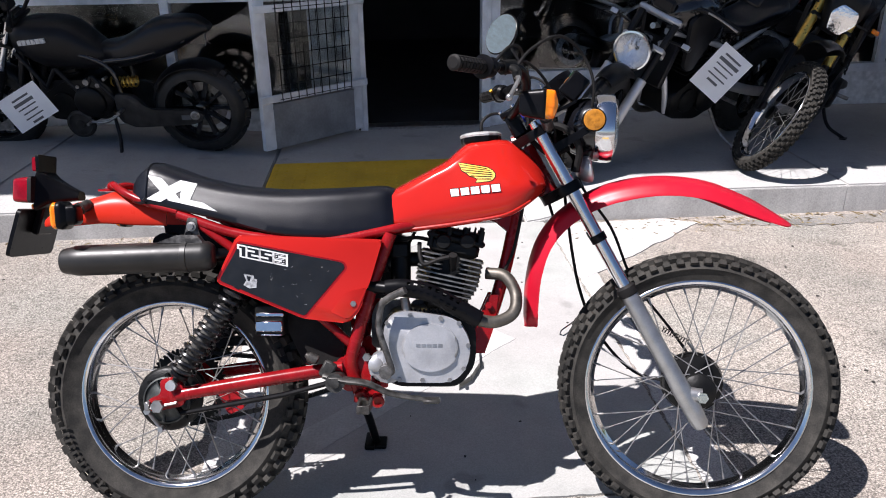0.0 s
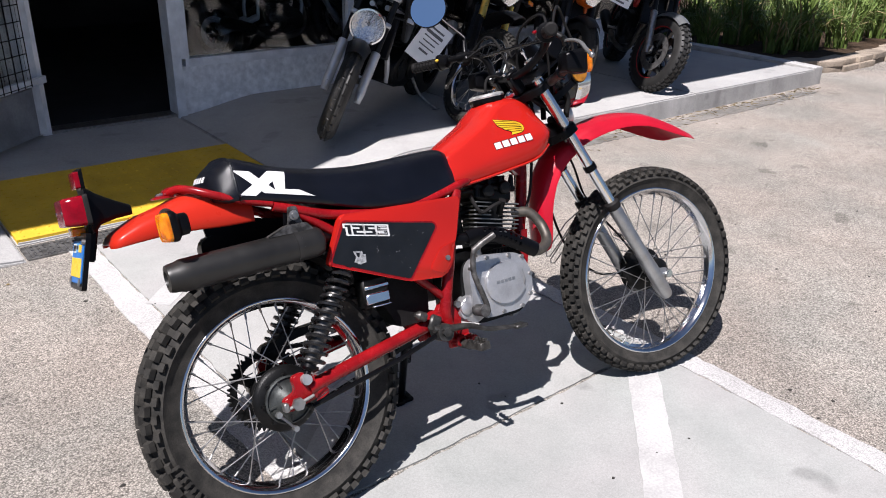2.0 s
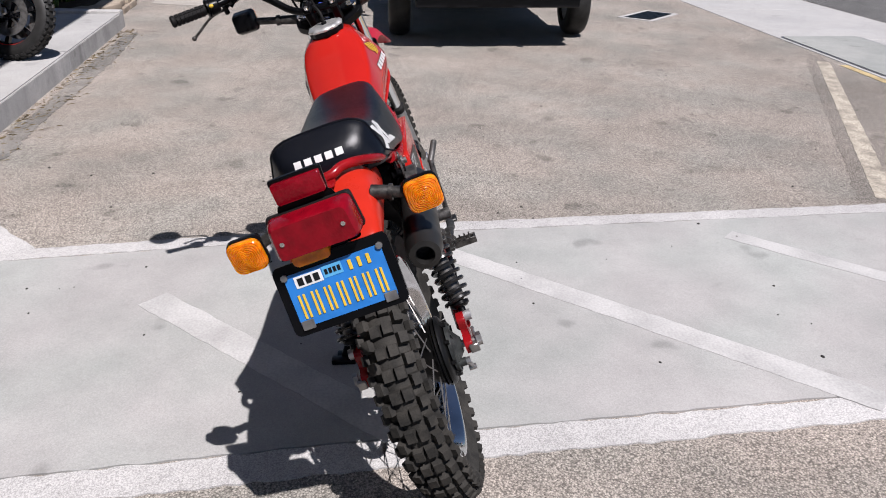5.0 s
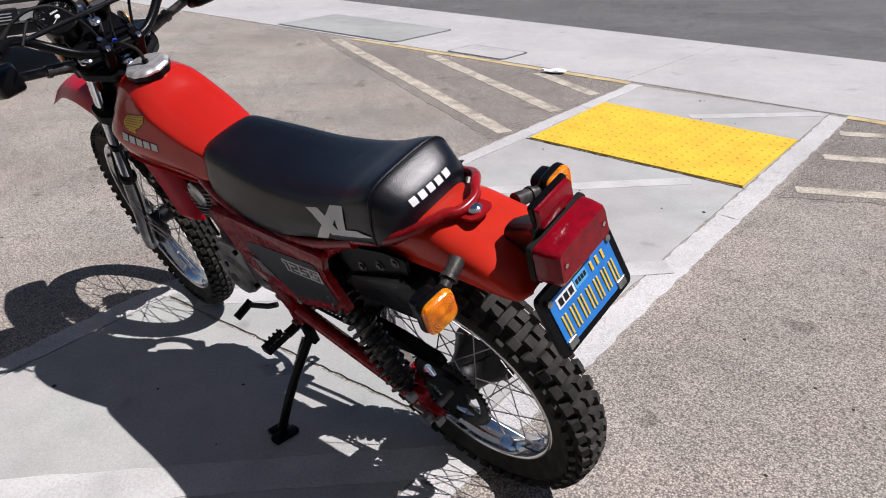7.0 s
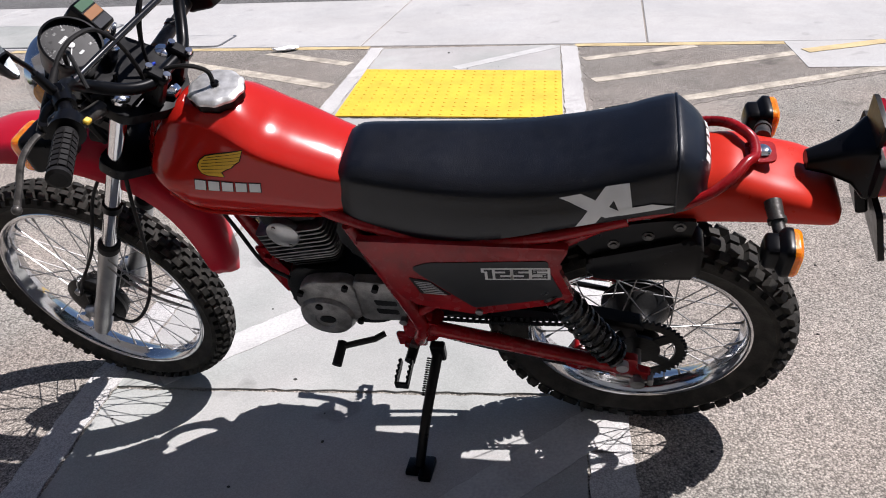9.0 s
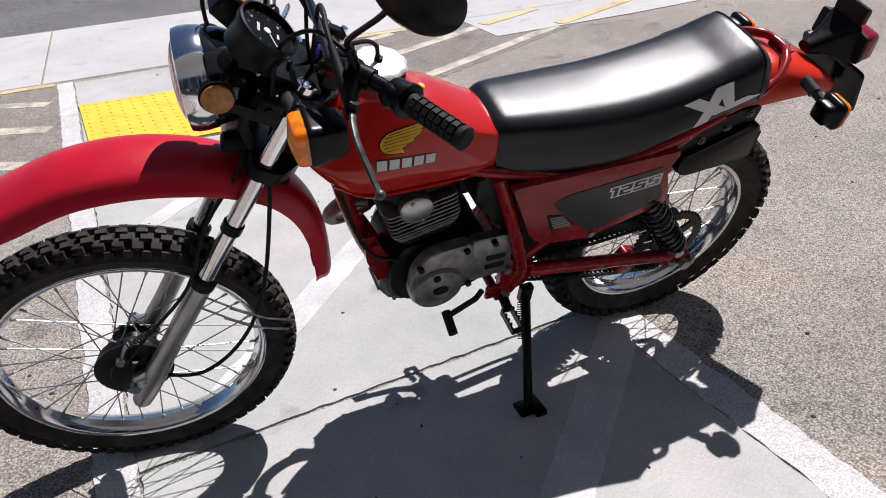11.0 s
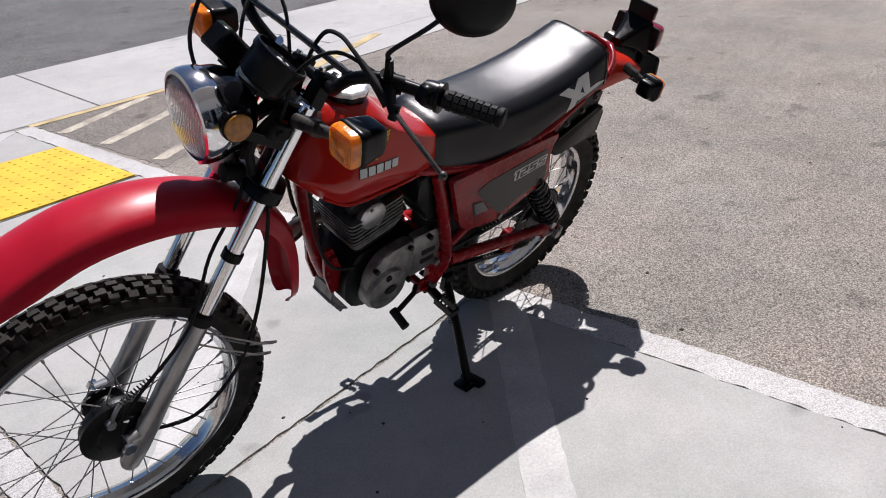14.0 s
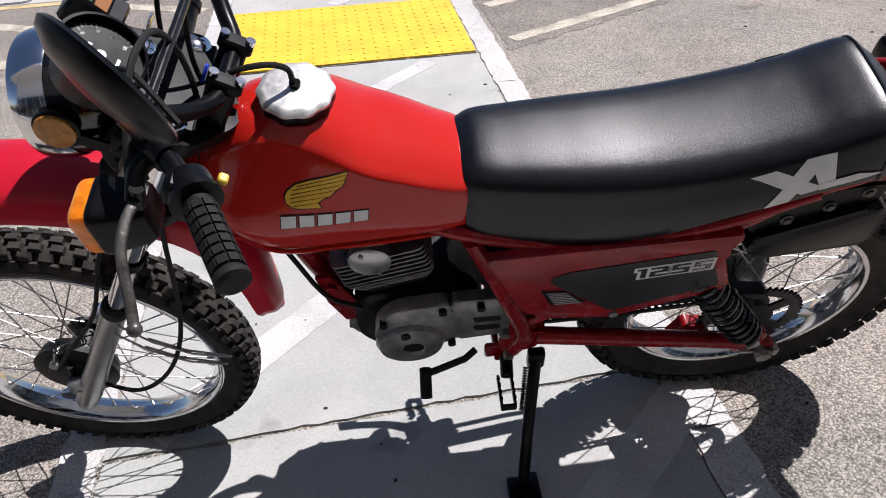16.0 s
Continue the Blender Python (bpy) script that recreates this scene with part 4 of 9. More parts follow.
tube(bm, [(0.392, 0, 1.018), (0.396, 0.0, 1.046), (0.425, 0.012, 1.066), (0.475, 0.016, 1.056), (0.505, 0.010, 1.000)], 0.0042, 8)
part("vent_hose", bm, "rubber", bike)

# seat
SEAT = [(-0.497, 0.878, 0.846, 0.040, 0.048), (-0.492, 0.893, 0.840, 0.066, 0.074), (-0.478, 0.910, 0.836, 0.088, 0.100), (-0.458, 0.926, 0.832, 0.099, 0.113), (-0.436, 0.939, 0.830, 0.106, 0.119), (-0.40, 0.930, 0.826, 0.109, 0.122), (-0.34, 0.908, 0.813, 0.111, 0.125), (-0.24, 0.886, 0.790, 0.113, 0.130), (-0.12, 0.873, 0.759, 0.111, 0.132), (0.0, 0.874, 0.745, 0.105, 0.127), (0.09, 0.878, 0.748, 0.096, 0.116), (0.15, 0.880, 0.755, 0.088, 0.104), (0.172, 0.872, 0.764, 0.080, 0.094)]


def seat_ring(x, v):
    zt, zb, wt, wb = v
    half = [(0.0, zt), (0.35, zt - 0.0005), (0.62, zt - 0.003), (0.80, zt - 0.009), (0.91, zt - 0.018), (0.97, zt - 0.028), (1.0, zt - 0.040)]
    half = [(f * wt, z) for f, z in half]
    for k in range(1, 5):
        t = k / 4
        half.append((wt + (wb - wt) * t + 0.003 * math.sin(math.pi * t), (zt - 0.040) + (zb + 0.006 - zt + 0.040) * t))
    half += [(wb - 0.004, zb + 0.001), (wb - 0.014, zb), (0.0, zb)]
    pts = half + [(-y, z) for y, z in half[-2:0:-1]]
    return [(x, y, z) for y, z in pts]


bm = bmesh.new()
loft(bm, SEAT, seat_ring, 90)
seat_bvh = BVHTree.FromBMesh(bm)
seat = part("seat", bm, "seat", bike, "black grained vinyl seat with white lettering", 50)
bm = bmesh.new()
v = interp(-0.437, SEAT)
pts = [(p[0], p[1], p[2]) for p in seat_ring(-0.437, v)]
top = [p for p in pts if p[2] > v[1] + 0.004]
k = next(i for i, p in enumerate(pts) if p[2] < v[1] + 0.004)
tube(bm, pts[k - 1 :: -1] + [p for p in pts[:k - 2:-1] if p[2] > v[1] + 0.004][:11], 0.0028, 6, 2)
part("piping", bm, "seat", seat)


# decals laid on curved panels
def polys(plist):
    b = bmesh.new()
    for i, p in enumerate(plist):
        b.faces.new([b.verts.new((u, w, i * 0.0003)) for u, w in p])
    return b


def decal(name, b, origin, du, dv, direction, bvh, material, parent, lift=0.0012, cuts=2, label=""):
    """Lays a flat shape (x, y) on a surface, seen along a direction."""
    o, du, dv, d = (Vector(q) for q in (origin, du, dv, direction))
    bmesh.ops.triangulate(b, faces=b.faces[:])
    for _ in range(cuts):
        long_e = [e for e in b.edges if e.calc_length() > 0.012]
        if long_e:
            bmesh.ops.subdivide_edges(b, edges=long_e, cuts=1)
            bmesh.ops.triangulate(b, faces=b.faces[:])
    for v in b.verts:
        p = o + du * v.co.x + dv * v.co.y
        hit, nrm, _, _ = bvh.ray_cast(p - d * 0.3, d)
        v.co = (hit + -d * (lift + v.co.z)) if hit is not None else p
    return part(name, b, material, parent, label, 60)


XL_SHAPE = [[(0.0, 0.93), (0.20, 0.93), (0.57, 0.12), (0.37, 0.12)], [(0.08, 0.0), (0.27, 0.0), (0.62, 1.0), (0.43, 1.0)], [(0.45, 1.0), (0.645, 1.0), (0.625, 0.30), (0.50, 0.30)], [(0.50, 0.12), (1.0, 0.10), (0.80, 0.32), (0.50, 0.32)]]


def scaled(plist, sx, sy, dx=0.0, dy=0.0):
    return [[(u * sx + dx, w * sy + dy) for u, w in p] for p in plist]


for sg, o, du, dv, w in ((-1, (-0.436, 0, 0.919), (0.978, 0, -0.208), (0.208, 0, 0.978), 0.198), (1, (-0.238, 0, 0.871), (-0.97, 0, 0.243), (0.243, 0, 0.97), 0.19)):
    shp = scaled(XL_SHAPE, w, 0.062, 0, -0.071 if sg < 0 else -0.072)
    if sg > 0:
        shp = [p[::-1] for p in shp]
    decal("letters", polys(shp), o, du, dv, (0, -sg, 0), seat_bvh, "white", seat, 0.0016, 2, "white painted seat lettering")
# name marks are plain blocks
def blocks(n, w, h, gap=0.16):
    k = w / n
    return [[(i * k, 0), (i * k + k * (1 - gap), 0), (i * k + k * (1 - gap), h), (i * k, h)] for i in range(n)]


def grown(plist, r):
    """Polygons whose corners are pushed out by r."""
    out = []
    for p in plist:
        area = sum(p[i - 1][0] * p[i][1] - p[i][0] * p[i - 1][1] for i in range(len(p)))
        q = []
        for i in range(len(p)):
            a, b, c = Vector(p[i - 1]), Vector(p[i]), Vector(p[(i + 1) % len(p)])
            n = ((b - a).normalized() + (c - b).normalized()).normalized()
            n = Vector((n.y, -n.x)) * (r if area > 0 else -r)
            q.append((b.x + n.x * 1.25, b.y + n.y * 1.25))
        out.append(q)
    return out


def feather(p, q, w):
    p, q = Vector(p), Vector(q)
    n = (q - p).normalized()
    n = Vector((-n.y, n.x)) * w
    return [tuple(p + n), tuple(p - n), tuple(q - n * 0.6), tuple(q + n * 0.6)]


WING = [(0.030, 0.082), (0.036, 0.0615), (0.046, 0.054), (0.052, 0.047), (0.063, 0.042), (0.071, 0.036), (0.066, 0.028), (0.098, 0.028), (0.108, 0.031), (0.114, 0.037), (0.1155, 0.045), (0.111, 0.053), (0.101, 0.061), (0.083, 0.067), (0.062, 0.0725)]
FEATHERS = [((0.099, 0.059), (0.033, 0.077)), ((0.105, 0.054), (0.034, 0.070)), ((0.108, 0.048), (0.036, 0.0635)), ((0.109, 0.043), (0.045, 0.0555)), ((0.108, 0.038), (0.056, 0.046)), ((0.104, 0.033), (0.068, 0.037))]
decal("name_mark", polys(blocks(5, 0.108, 0.0130, 0.30)), (-0.62, 0.054, 0.889), (0, -1, 0), (0, 0, 1), (1, 0, 0), seat_bvh, "white", seat, 0.0015, 1)
for sg in (-1, 1):
    decal("name_mark", polys(blocks(5, 0.127, 0.0180, 0.20)), (0.316, 0, 0.850), (0.985, 0, 0.17 if sg > 0 else 0.10), (-0.15, 0, 0.988), (0, -sg, 0), tank_bvh, "white", bike, 0.0016, 1)
    lay = (0.316, 0, 0.850), (0.985, 0, 0.17 if sg > 0 else 0.10), (-0.15, 0, 0.988), (0, -sg, 0), tank_bvh
    decal("name_edge", polys(grown(blocks(5, 0.127, 0.0180, 0.20), 0.0016)), *lay, "black", bike, 0.0006, 1)
    decal("wing_edge", polys(grown([WING], 0.0017)), *lay, "black", bike, 0.0006, 2)
    decal("wing_mark", polys([WING]), *lay, "gold", bike, 0.0014, 2, "yellow wing-shaped tank mark")
    decal("feather_line", polys([feather(p, q, 0.0006 if sg > 0 else 0.0009) for p, q in FEATHERS]), *lay, "black", bike, 0.0019, 3)

# rear fender: a curved channel
bm = bmesh.new()
REAR = [(-0.722, 0.789, 0.780, 0.055), (-0.718, 0.797, 0.777, 0.072), (-0.705, 0.809, 0.775, 0.083), (-0.68, 0.823, 0.775, 0.087), (-0.65, 0.837, 0.775, 0.089), (-0.60, 0.850, 0.775, 0.090), (-0.54, 0.860, 0.772, 0.090), (-0.47, 0.856, 0.768, 0.088), (-0.40, 0.842, 0.770, 0.085)]
rings = []
for i in range(41):
    x = -0.722 + 0.322 * i / 40
    zt, zb, w = interp(x, REAR)
    bulge = 0.010 * math.exp(-((x + 0.53) / 0.05) ** 2)
    outer = [(x, w * spow(math.sin(a), 0.5), zb + (zt - zb + bulge * math.cos(a) ** 2) * spow(math.cos(a), 0.42)) for a in (radians(-89 + 178 * k / 24) for k in range(25))]
    inner = [(p[0], p[1] * 0.965, p[2] - 0.0035) for p in outer[::-1]]
    rings.append([bm.verts.new(p) for p in outer + inner])
skin(bm, rings)
part("rear_fender", bm, "rfender", bike, "orange-red plastic rear fender", 50)
# grab rail loop round the seat's tail
bm = bmesh.new()
half = [(-0.36, 0.112, 0.815), (-0.43, 0.109, 0.834), (-0.490, 0.096, 0.858), (-0.528, 0.072, 0.876), (-0.552, 0.042, 0.884), (-0.568, 0.020, 0.880)]
tube(bm, [(x, -y, z) for x, y, z in half] + half[::-1], 0.0095, 10)
rail = part("grab_rail", bm, "frame", bike, "red tubular grab rail")
bm = bmesh.new()
slab(bm, rounded([(-0.605, -0.026), (-0.555, -0.026), (-0.555, 0.030), (-0.605, 0.026)], 0.015), 0.868, 0.873, lambda u, v, w: (u, v, w))
part("tab", bm, "frame", rail)
bm = bmesh.new()
lathe(bm, (-0.582, 0.002, 0.872), (0, 0, 1), [(0.014, 0), (0.015, 0.004), (0.011, 0.009), (0.007, 0.010)], 16)
part("bolt", bm, "chrome", rail)

# frame
bm = bmesh.new()
for sg in (-1, 1):
    tube(bm, [(0.30, sg * 0.05, 0.80), (0.18, sg * 0.095, 0.772), (0.0, sg * 0.118, 0.742), (-0.20, sg * 0.118, 0.758), (-0.36, sg * 0.112, 0.808)], 0.0125, 10)
    tube(bm, [(0.165, sg * 0.100, 0.760), (0.120, sg * 0.105, 0.63), (0.072, sg * 0.105, 0.47), (0.068, sg * 0.10, 0.42), (0.085, sg * 0.09, 0.36)], 0.0165, 12)
    tube(bm, [(0.075, sg * 0.10, 0.475), (0.00, sg * 0.11, 0.545), (-0.10, sg * 0.112, 0.62), (-0.22, sg * 0.112, 0.72), (-0.33, sg * 0.112, 0.80)], 0.0115, 10)
pieces("frame_tube", bm, "frame", bike, "red painted tubular frame")
bm = bmesh.new()
tube(bm, [(0.505, 0, 0.94), (0.492, 0, 0.86), (0.462, 0, 0.70), (0.425, 0, 0.565), (0.395, 0, 0.49)], 0.0175, 12)
part("down_tube", bm, "frame", bike, "dark red front down tube")
bm = bmesh.new()
slab(bm, [(0.47, 0.75), (0.52, 0.86), (0.515, 0.92), (0.46, 0.90), (0.36, 0.80), (0.43, 0.79)], -0.012, 0.012, bevel=0.004)
tube(bm, [(0.50, 0, 0.93), (0.36, 0, 0.86), (0.20, 0, 0.78)], 0.026, 12)
part("backbone", bm, "frame", bike)
bm = bmesh.new()
cyl(bm, tuple(S0 + AX * -0.135), tuple(S0 + AX * -0.005), 0.027, seg=20)
part("head_tube", bm, "frame", bike)
bm = bmesh.new()
for sg in (-1, 1):
    slab(bm, [(0.365, 0.50), (0.41, 0.60), (0.435, 0.60), (0.425, 0.52), (0.40, 0.45), (0.375, 0.45)], sg * 0.030, sg * 0.038)
    cyl(bm, (0.41, sg * 0.038, 0.575), (0.41, sg * 0.050, 0.575), 0.009, seg=6)
pieces("engine_mount", bm, "frame", bike)
bm = bmesh.new()
for sg in (-1, 1):
    slab(bm, rounded([(0.025, 0.40), (0.05, 0.46), (0.095, 0.48), (0.115, 0.42), (0.112, 0.372), (0.05, 0.362)], 0.015), sg * 0.080, sg * 0.098, bevel=0.002)
pieces("pivot_plate", bm, "frame", bike)
bm = bmesh.new()
for sg in (-1, 1):
    for p in ((0.068, 0.418), (0.105, 0.452), (0.095, 0.36)):
        cyl(bm, (p[0], sg * 0.096, p[1]), (p[0], sg * 0.112, p[1]), 0.010, seg=6)
pieces("frame_bolt", bm, "steel", bike)

# swing arm
bm = bmesh.new()
for sg in (-1, 1):
    tube(bm, [(0.045, sg * 0.100, 0.425), (-0.10, sg * 0.110, 0.404), (-0.30, sg * 0.122, 0.372), (-0.365, sg * 0.126, 0.36)], 0.0175, 12)
    slab(bm, rounded([(-0.345, 0.385), (-0.345, 0.335), (-0.43, 0.318), (-0.435, 0.352), (-0.40, 0.362), (-0.405, 0.40), (-0.375, 0.405)], 0.012), sg * 0.118, sg * 0.136, bevel=0.002)
cyl(bm, (0.045, -0.105, 0.425), (0.045, 0.105, 0.425), 0.022, seg=16)
swing = part("swing_arm", bm, "frame", bike, "bright red tubular swing arm")
bm = bmesh.new()
for sg in (-1, 1):
    cyl(bm, (-0.37, sg * 0.137, 0.385), (-0.37, sg * 0.15, 0.385), 0.0105, seg=6)
    tube(bm, [(-0.36, sg * 0.142, 0.345), (-0.43, sg * 0.142, 0.330)], 0.004, 6)
    box(bm, (-0.433, sg * 0.138, 0.336), (0.012, 0.022, 0.022), bevel=0.002)
pieces("chain_adjuster", bm, "steel", swing)

# twin shocks
for sg in (-1, 1):
    a, b = Vector((-0.178, sg * 0.106, 0.672)), Vector((-0.372, sg * 0.138, 0.388))
    ax = (b - a).normalized()
    bm = bmesh.new()
    cyl(bm, a, b, 0.0085, seg=10)
    lathe(bm, a + ax * 0.02, ax, [(0.020, 0), (0.024, 0.006), (0.024, 0.05), (0.020, 0.055)], 18)
    lathe(bm, b - ax * 0.035, ax, [(0.023, 0), (0.023, 0.008), (0.016, 0.014)], 18)
    shock = part("shock_absorber", bm, "black", bike, "black coil-over rear shock")
    bm = bmesh.new()
    lathe(bm, b - ax * 0.235, ax, [(0.012, 0), (0.0185, 0.004), (0.0185, 0.19), (0.012, 0.2)], 18)
    part("damper_body", bm, "lever_steel", shock)
    bm = bmesh.new()
    fr = frame_of(ax)
    L = (b - a).length - 0.07
    tube(bm, [a + ax * (0.034 + L * t) + fr @ Vector(((0.024 + 0.006 * min(1, 2 * t)) * math.cos(27 * math.pi * t), (0.024 + 0.006 * min(1, 2 * t)) * math.sin(27 * math.pi * t), 0)) for t in (i / 216 for i in range(217))], 0.0054, 6, 1, False)
    part("spring", bm, "spring_black", shock)
    bm = bmesh.new()
    cyl(bm, b + Vector((0, sg * -0.012, 0)), b + Vector((0, sg * 0.014, 0)), 0.013, seg=12)
    part("lower_eye", bm, "alloy", shock)

# side panels
RP = [(-0.206, 0.758), (0.150, 0.746), (0.118, 0.64), (0.108, 0.62), (0.095, 0.575), (0.064, 0.541), (-0.045, 0.553), (-0.262, 0.642)]
bm = bmesh.new()
slab(bm, rounded(RP, 0.012), -0.120, -0.139, bevel=0.006)
rp = part("side_panel", bm, "tank", bike, "red plastic side panel with black inset", 45)
RI = [(-0.198, 0.738), (0.052, 0.690), (0.058, 0.678), (-0.042, 0.560), (-0.250, 0.647)]
bm = bmesh.new()
RB = [(-0.204, 0.744), (0.057, 0.693), (0.065, 0.676), (-0.040, 0.552), (-0.257, 0.643)]
slab(bm, rounded(RB, 0.010), -0.1375, -0.1392)
part("inset_border", bm, "frame", rp)
bm = bmesh.new()
slab(bm, rounded([(0.112, 0.632), (0.060, 0.620), (0.020, 0.570), (0.064, 0.550), (0.090, 0.578)], 0.008), -0.136, -0.1415, bevel=0.003)
part("panel_step", bm, "tank", rp)
bm = bmesh.new()
slab(bm, rounded(RI, 0.008), -0.138, -0.1405)
part("inset", bm, "decal", rp, "matt black inset")
def digit(ch, w=0.76, t=0.25, tv=0.20):
    """The bars (u0, u1, v0, v1) of a squared block digit one unit high."""
    if ch == "1":
        return [(0.10, 0.52, 1 - tv, 1), (0.52 - t, 0.52, 0, 1 - tv)]
    m0, m1 = 0.5 - tv / 2, 0.5 + tv / 2
    two = [(0, w, 1 - tv, 1), (w - t, w, m1, 1 - tv), (0, w, m0, m1), (0, t, tv, m0), (0, w, 0, tv)]
    return two if ch == "2" else [(w - b, w - a, c, d) for a, b, c, d in two]


def badge(parent, x0, z0, dx, slope, size, y0, sg, layers):
    """125S in block digits: layers of (growth, material of digits, material of the letter)."""
    for k, (grow, m_num, m_let) in enumerate(layers):
        for q, ch in enumerate("125S"):
            mm = m_let if ch == "S" else m_num
            if mm is None:
                continue
            off = (0.0, 0.66, 1.58, 2.50)[q]
            bm = bmesh.new()
            for n, (a, b, c, d) in enumerate(digit(ch)):
                y = y0 + sg * (0.0006 * (k + 1) + 0.00005 * n)
                bm.faces.new([bm.verts.new((x0 + dx * (u + off) * size[0], y, z0 + slope * (u + off) * size[0] + v * size[1])) for u, v in ((a - grow, c - grow), (b + grow, c - grow), (b + grow, d + grow), (a - grow, d + grow))])
            part("badge_letter" if ch == "S" else "badge_digit", bm, mm, parent, "", 0)


badge(rp, -0.2035, 0.7085, 1.0, -0.205, (0.0360, 0.0235), -0.1405, -1, ((0.15, "white", "white"), (0.0, "decal", "decal"), (-0.07, None, "white")))
bm = bmesh.new()
slab(bm, [(-0.190, 0.663), (-0.166, 0.659), (-0.164, 0.651), (-0.157, 0.649), (-0.159, 0.629), (-0.176, 0.627), (-0.191, 0.636), (-0.184, 0.646)], -0.1404, -0.1410)
part("foil_patch", bm, "foil", rp, "torn silver sticker")
bm = bmesh.new()
slab(bm, [(-0.183, 0.658), (-0.172, 0.656), (-0.176, 0.644), (-0.180, 0.646)], -0.1410, -0.1413)
part("torn_edge", bm, "decal", rp)
bm = bmesh.new()
r = random.Random(21)
for k in range(26):
    u, v = r.uniform(-0.15, 0.03), r.uniform(0.585, 0.68)
    if v < 0.566 + max(0.0, u + 0.045) * 1.2 + 0.012 or v < 0.600 - (u + 0.045) * 0.42 and u < -0.045:
        continue
    a, l = r.uniform(-0.6, 0.9), r.choice((0.001, 0.0015, 0.002, 0.003))
    d = Vector((math.cos(a), math.sin(a))) * l
    n = Vector((-d.y, d.x)).normalized() * 0.00035
    bm.faces.new([bm.verts.new((p.x, -0.14085, p.y)) for p in (Vector((u, v)) - d - n, Vector((u, v)) + d - n, Vector((u, v)) + d + n, Vector((u, v)) - d + n)])
tagged(part("scratches", bm, "greydecal", rp, "", 0), kind="stuff")
bm = bmesh.new()
cyl(bm, (0.078, -0.138, 0.590), (0.078, -0.1455, 0.590), 0.007, seg=12)
part("panel_bolt", bm, "steel", rp)
LP = [(-0.262, 0.752), (0.150, 0.752), (0.128, 0.70), (0.090, 0.602), (0.066, 0.566), (0.020, 0.553), (-0.075, 0.538), (-0.272, 0.598), (-0.238, 0.70)]
bm = bmesh.new()
slab(bm, rounded(LP, 0.012), 0.122, 0.139, bevel=0.006)
lp = part("side_panel", bm, "frame", bike, "red plastic side panel with dark inset", 45)
bm = bmesh.new()
slab(bm, rounded([(-0.222, 0.718), (0.012, 0.698), (0.046, 0.682), (0.034, 0.664), (-0.070, 0.562), (-0.250, 0.612), (-0.222, 0.69)], 0.010), 0.138, 0.1405)
part("inset", bm, "decal", lp, "dark grey inset")
bm = bmesh.new()
slab(bm, rounded([(0.056, 0.650), (0.016, 0.642), (-0.026, 0.600), (0.036, 0.600)], 0.004), 0.138, 0.1403)
part("data_label", bm, "black", lp)
bm = bmesh.new()
for i in range(7):
    slab(bm, [(0.046 - i * 0.0025, 0.640 - i * 0.0058), (0.012 - i * 0.0045, 0.637 - i * 0.0058), (0.011 - i * 0.0045, 0.6345 - i * 0.0058), (0.045 - i * 0.0025, 0.6375 - i * 0.0058)], 0.1402, 0.1408)
pieces("label_bar", bm, "greydecal", lp)
badge(lp, -0.0945, 0.6600, -1.0, 0.075, (0.0385, 0.0270), 0.1405, 1, ((0.14, "white", "white"), (0.0, "decal", "decal"), (-0.07, None, "white")))
bm = bmesh.new()
cyl(bm, (-0.078, 0.136, 0.550), (-0.078, 0.144, 0.550), 0.008, seg=12)
part("panel_bolt", bm, "steel", lp)
# inner mudguard and chain guard
bm = bmesh.new()
slab(bm, rounded([(0.02, 0.60), (-0.20, 0.655), (-0.285, 0.715), (-0.30, 0.70), (-0.19, 0.615), (-0.105, 0.52), (-0.060, 0.425), (0.035, 0.425), (0.045, 0.50)], 0.015), -0.062, 0.062, bevel=0.006)
part("inner_fender", bm, "rubber", bike, "black moulded inner mudguard")
bm = bmesh.new()
slab(bm, rounded([(0.015, 0.470), (-0.12, 0.486), (-0.30, 0.474), (-0.405, 0.452), (-0.415, 0.430), (-0.30, 0.452), (-0.12, 0.456), (0.015, 0.440)], 0.006), 0.050, 0.080, bevel=0.004)
part("chain_guard", bm, "black", bike, "black chain guard")
# airbox and battery under the seat
bm = bmesh.new()
box(bm, (-0.05, 0, 0.645), (0.20, 0.18, 0.17), bevel=0.02, seg=2)
part("airbox", bm, "black", bike)
bm = bmesh.new()
slab(bm, rounded([(0.035, 0.575), (0.040, 0.755), (0.150, 0.760), (0.205, 0.745), (0.200, 0.665), (0.165, 0.640), (0.150, 0.590)], 0.02), 0.004, 0.086, bevel=0.010)
part("air_duct", bm, "engine", bike)
bm = bmesh.new()
box(bm, (-0.135, -0.092, 0.545), (0.074, 0.05, 0.080), bevel=0.006)
part("battery_box", bm, "engine", bike)
bm = bmesh.new()
box(bm, (-0.135, -0.119, 0.531), (0.068, 0.010, 0.028), bevel=0.003)
box(bm, (-0.133, -0.118, 0.560), (0.070, 0.006, 0.010), bevel=0.002)
box(bm, (-0.128, -0.112, 0.5105), (0.052, 0.030, 0.004), bevel=0.001)
part("battery_clip", bm, "chrome", bike)
# tool box by the rear wheel on the other side
bm = bmesh.new()
slab(bm, rounded([(-0.29, 0.700), (-0.468, 0.760), (-0.498, 0.745), (-0.496, 0.655), (-0.325, 0.643), (-0.29, 0.652)], 0.014), 0.070, 0.116, bevel=0.010)
tb = part("tool_box", bm, "black", bike, "black tool box above the chain")
bm = bmesh.new()
for p in ((-0.339, 0.733), (-0.399, 0.758), (-0.451, 0.785)):
    lathe(bm, (p[0], 0.104, p[1]), (0, 1, 0), [(0.011, 0), (0.011, 0.002), (0.0065, 0.0025), (0.0065, 0.006), (0.003, 0.0065)], 12)
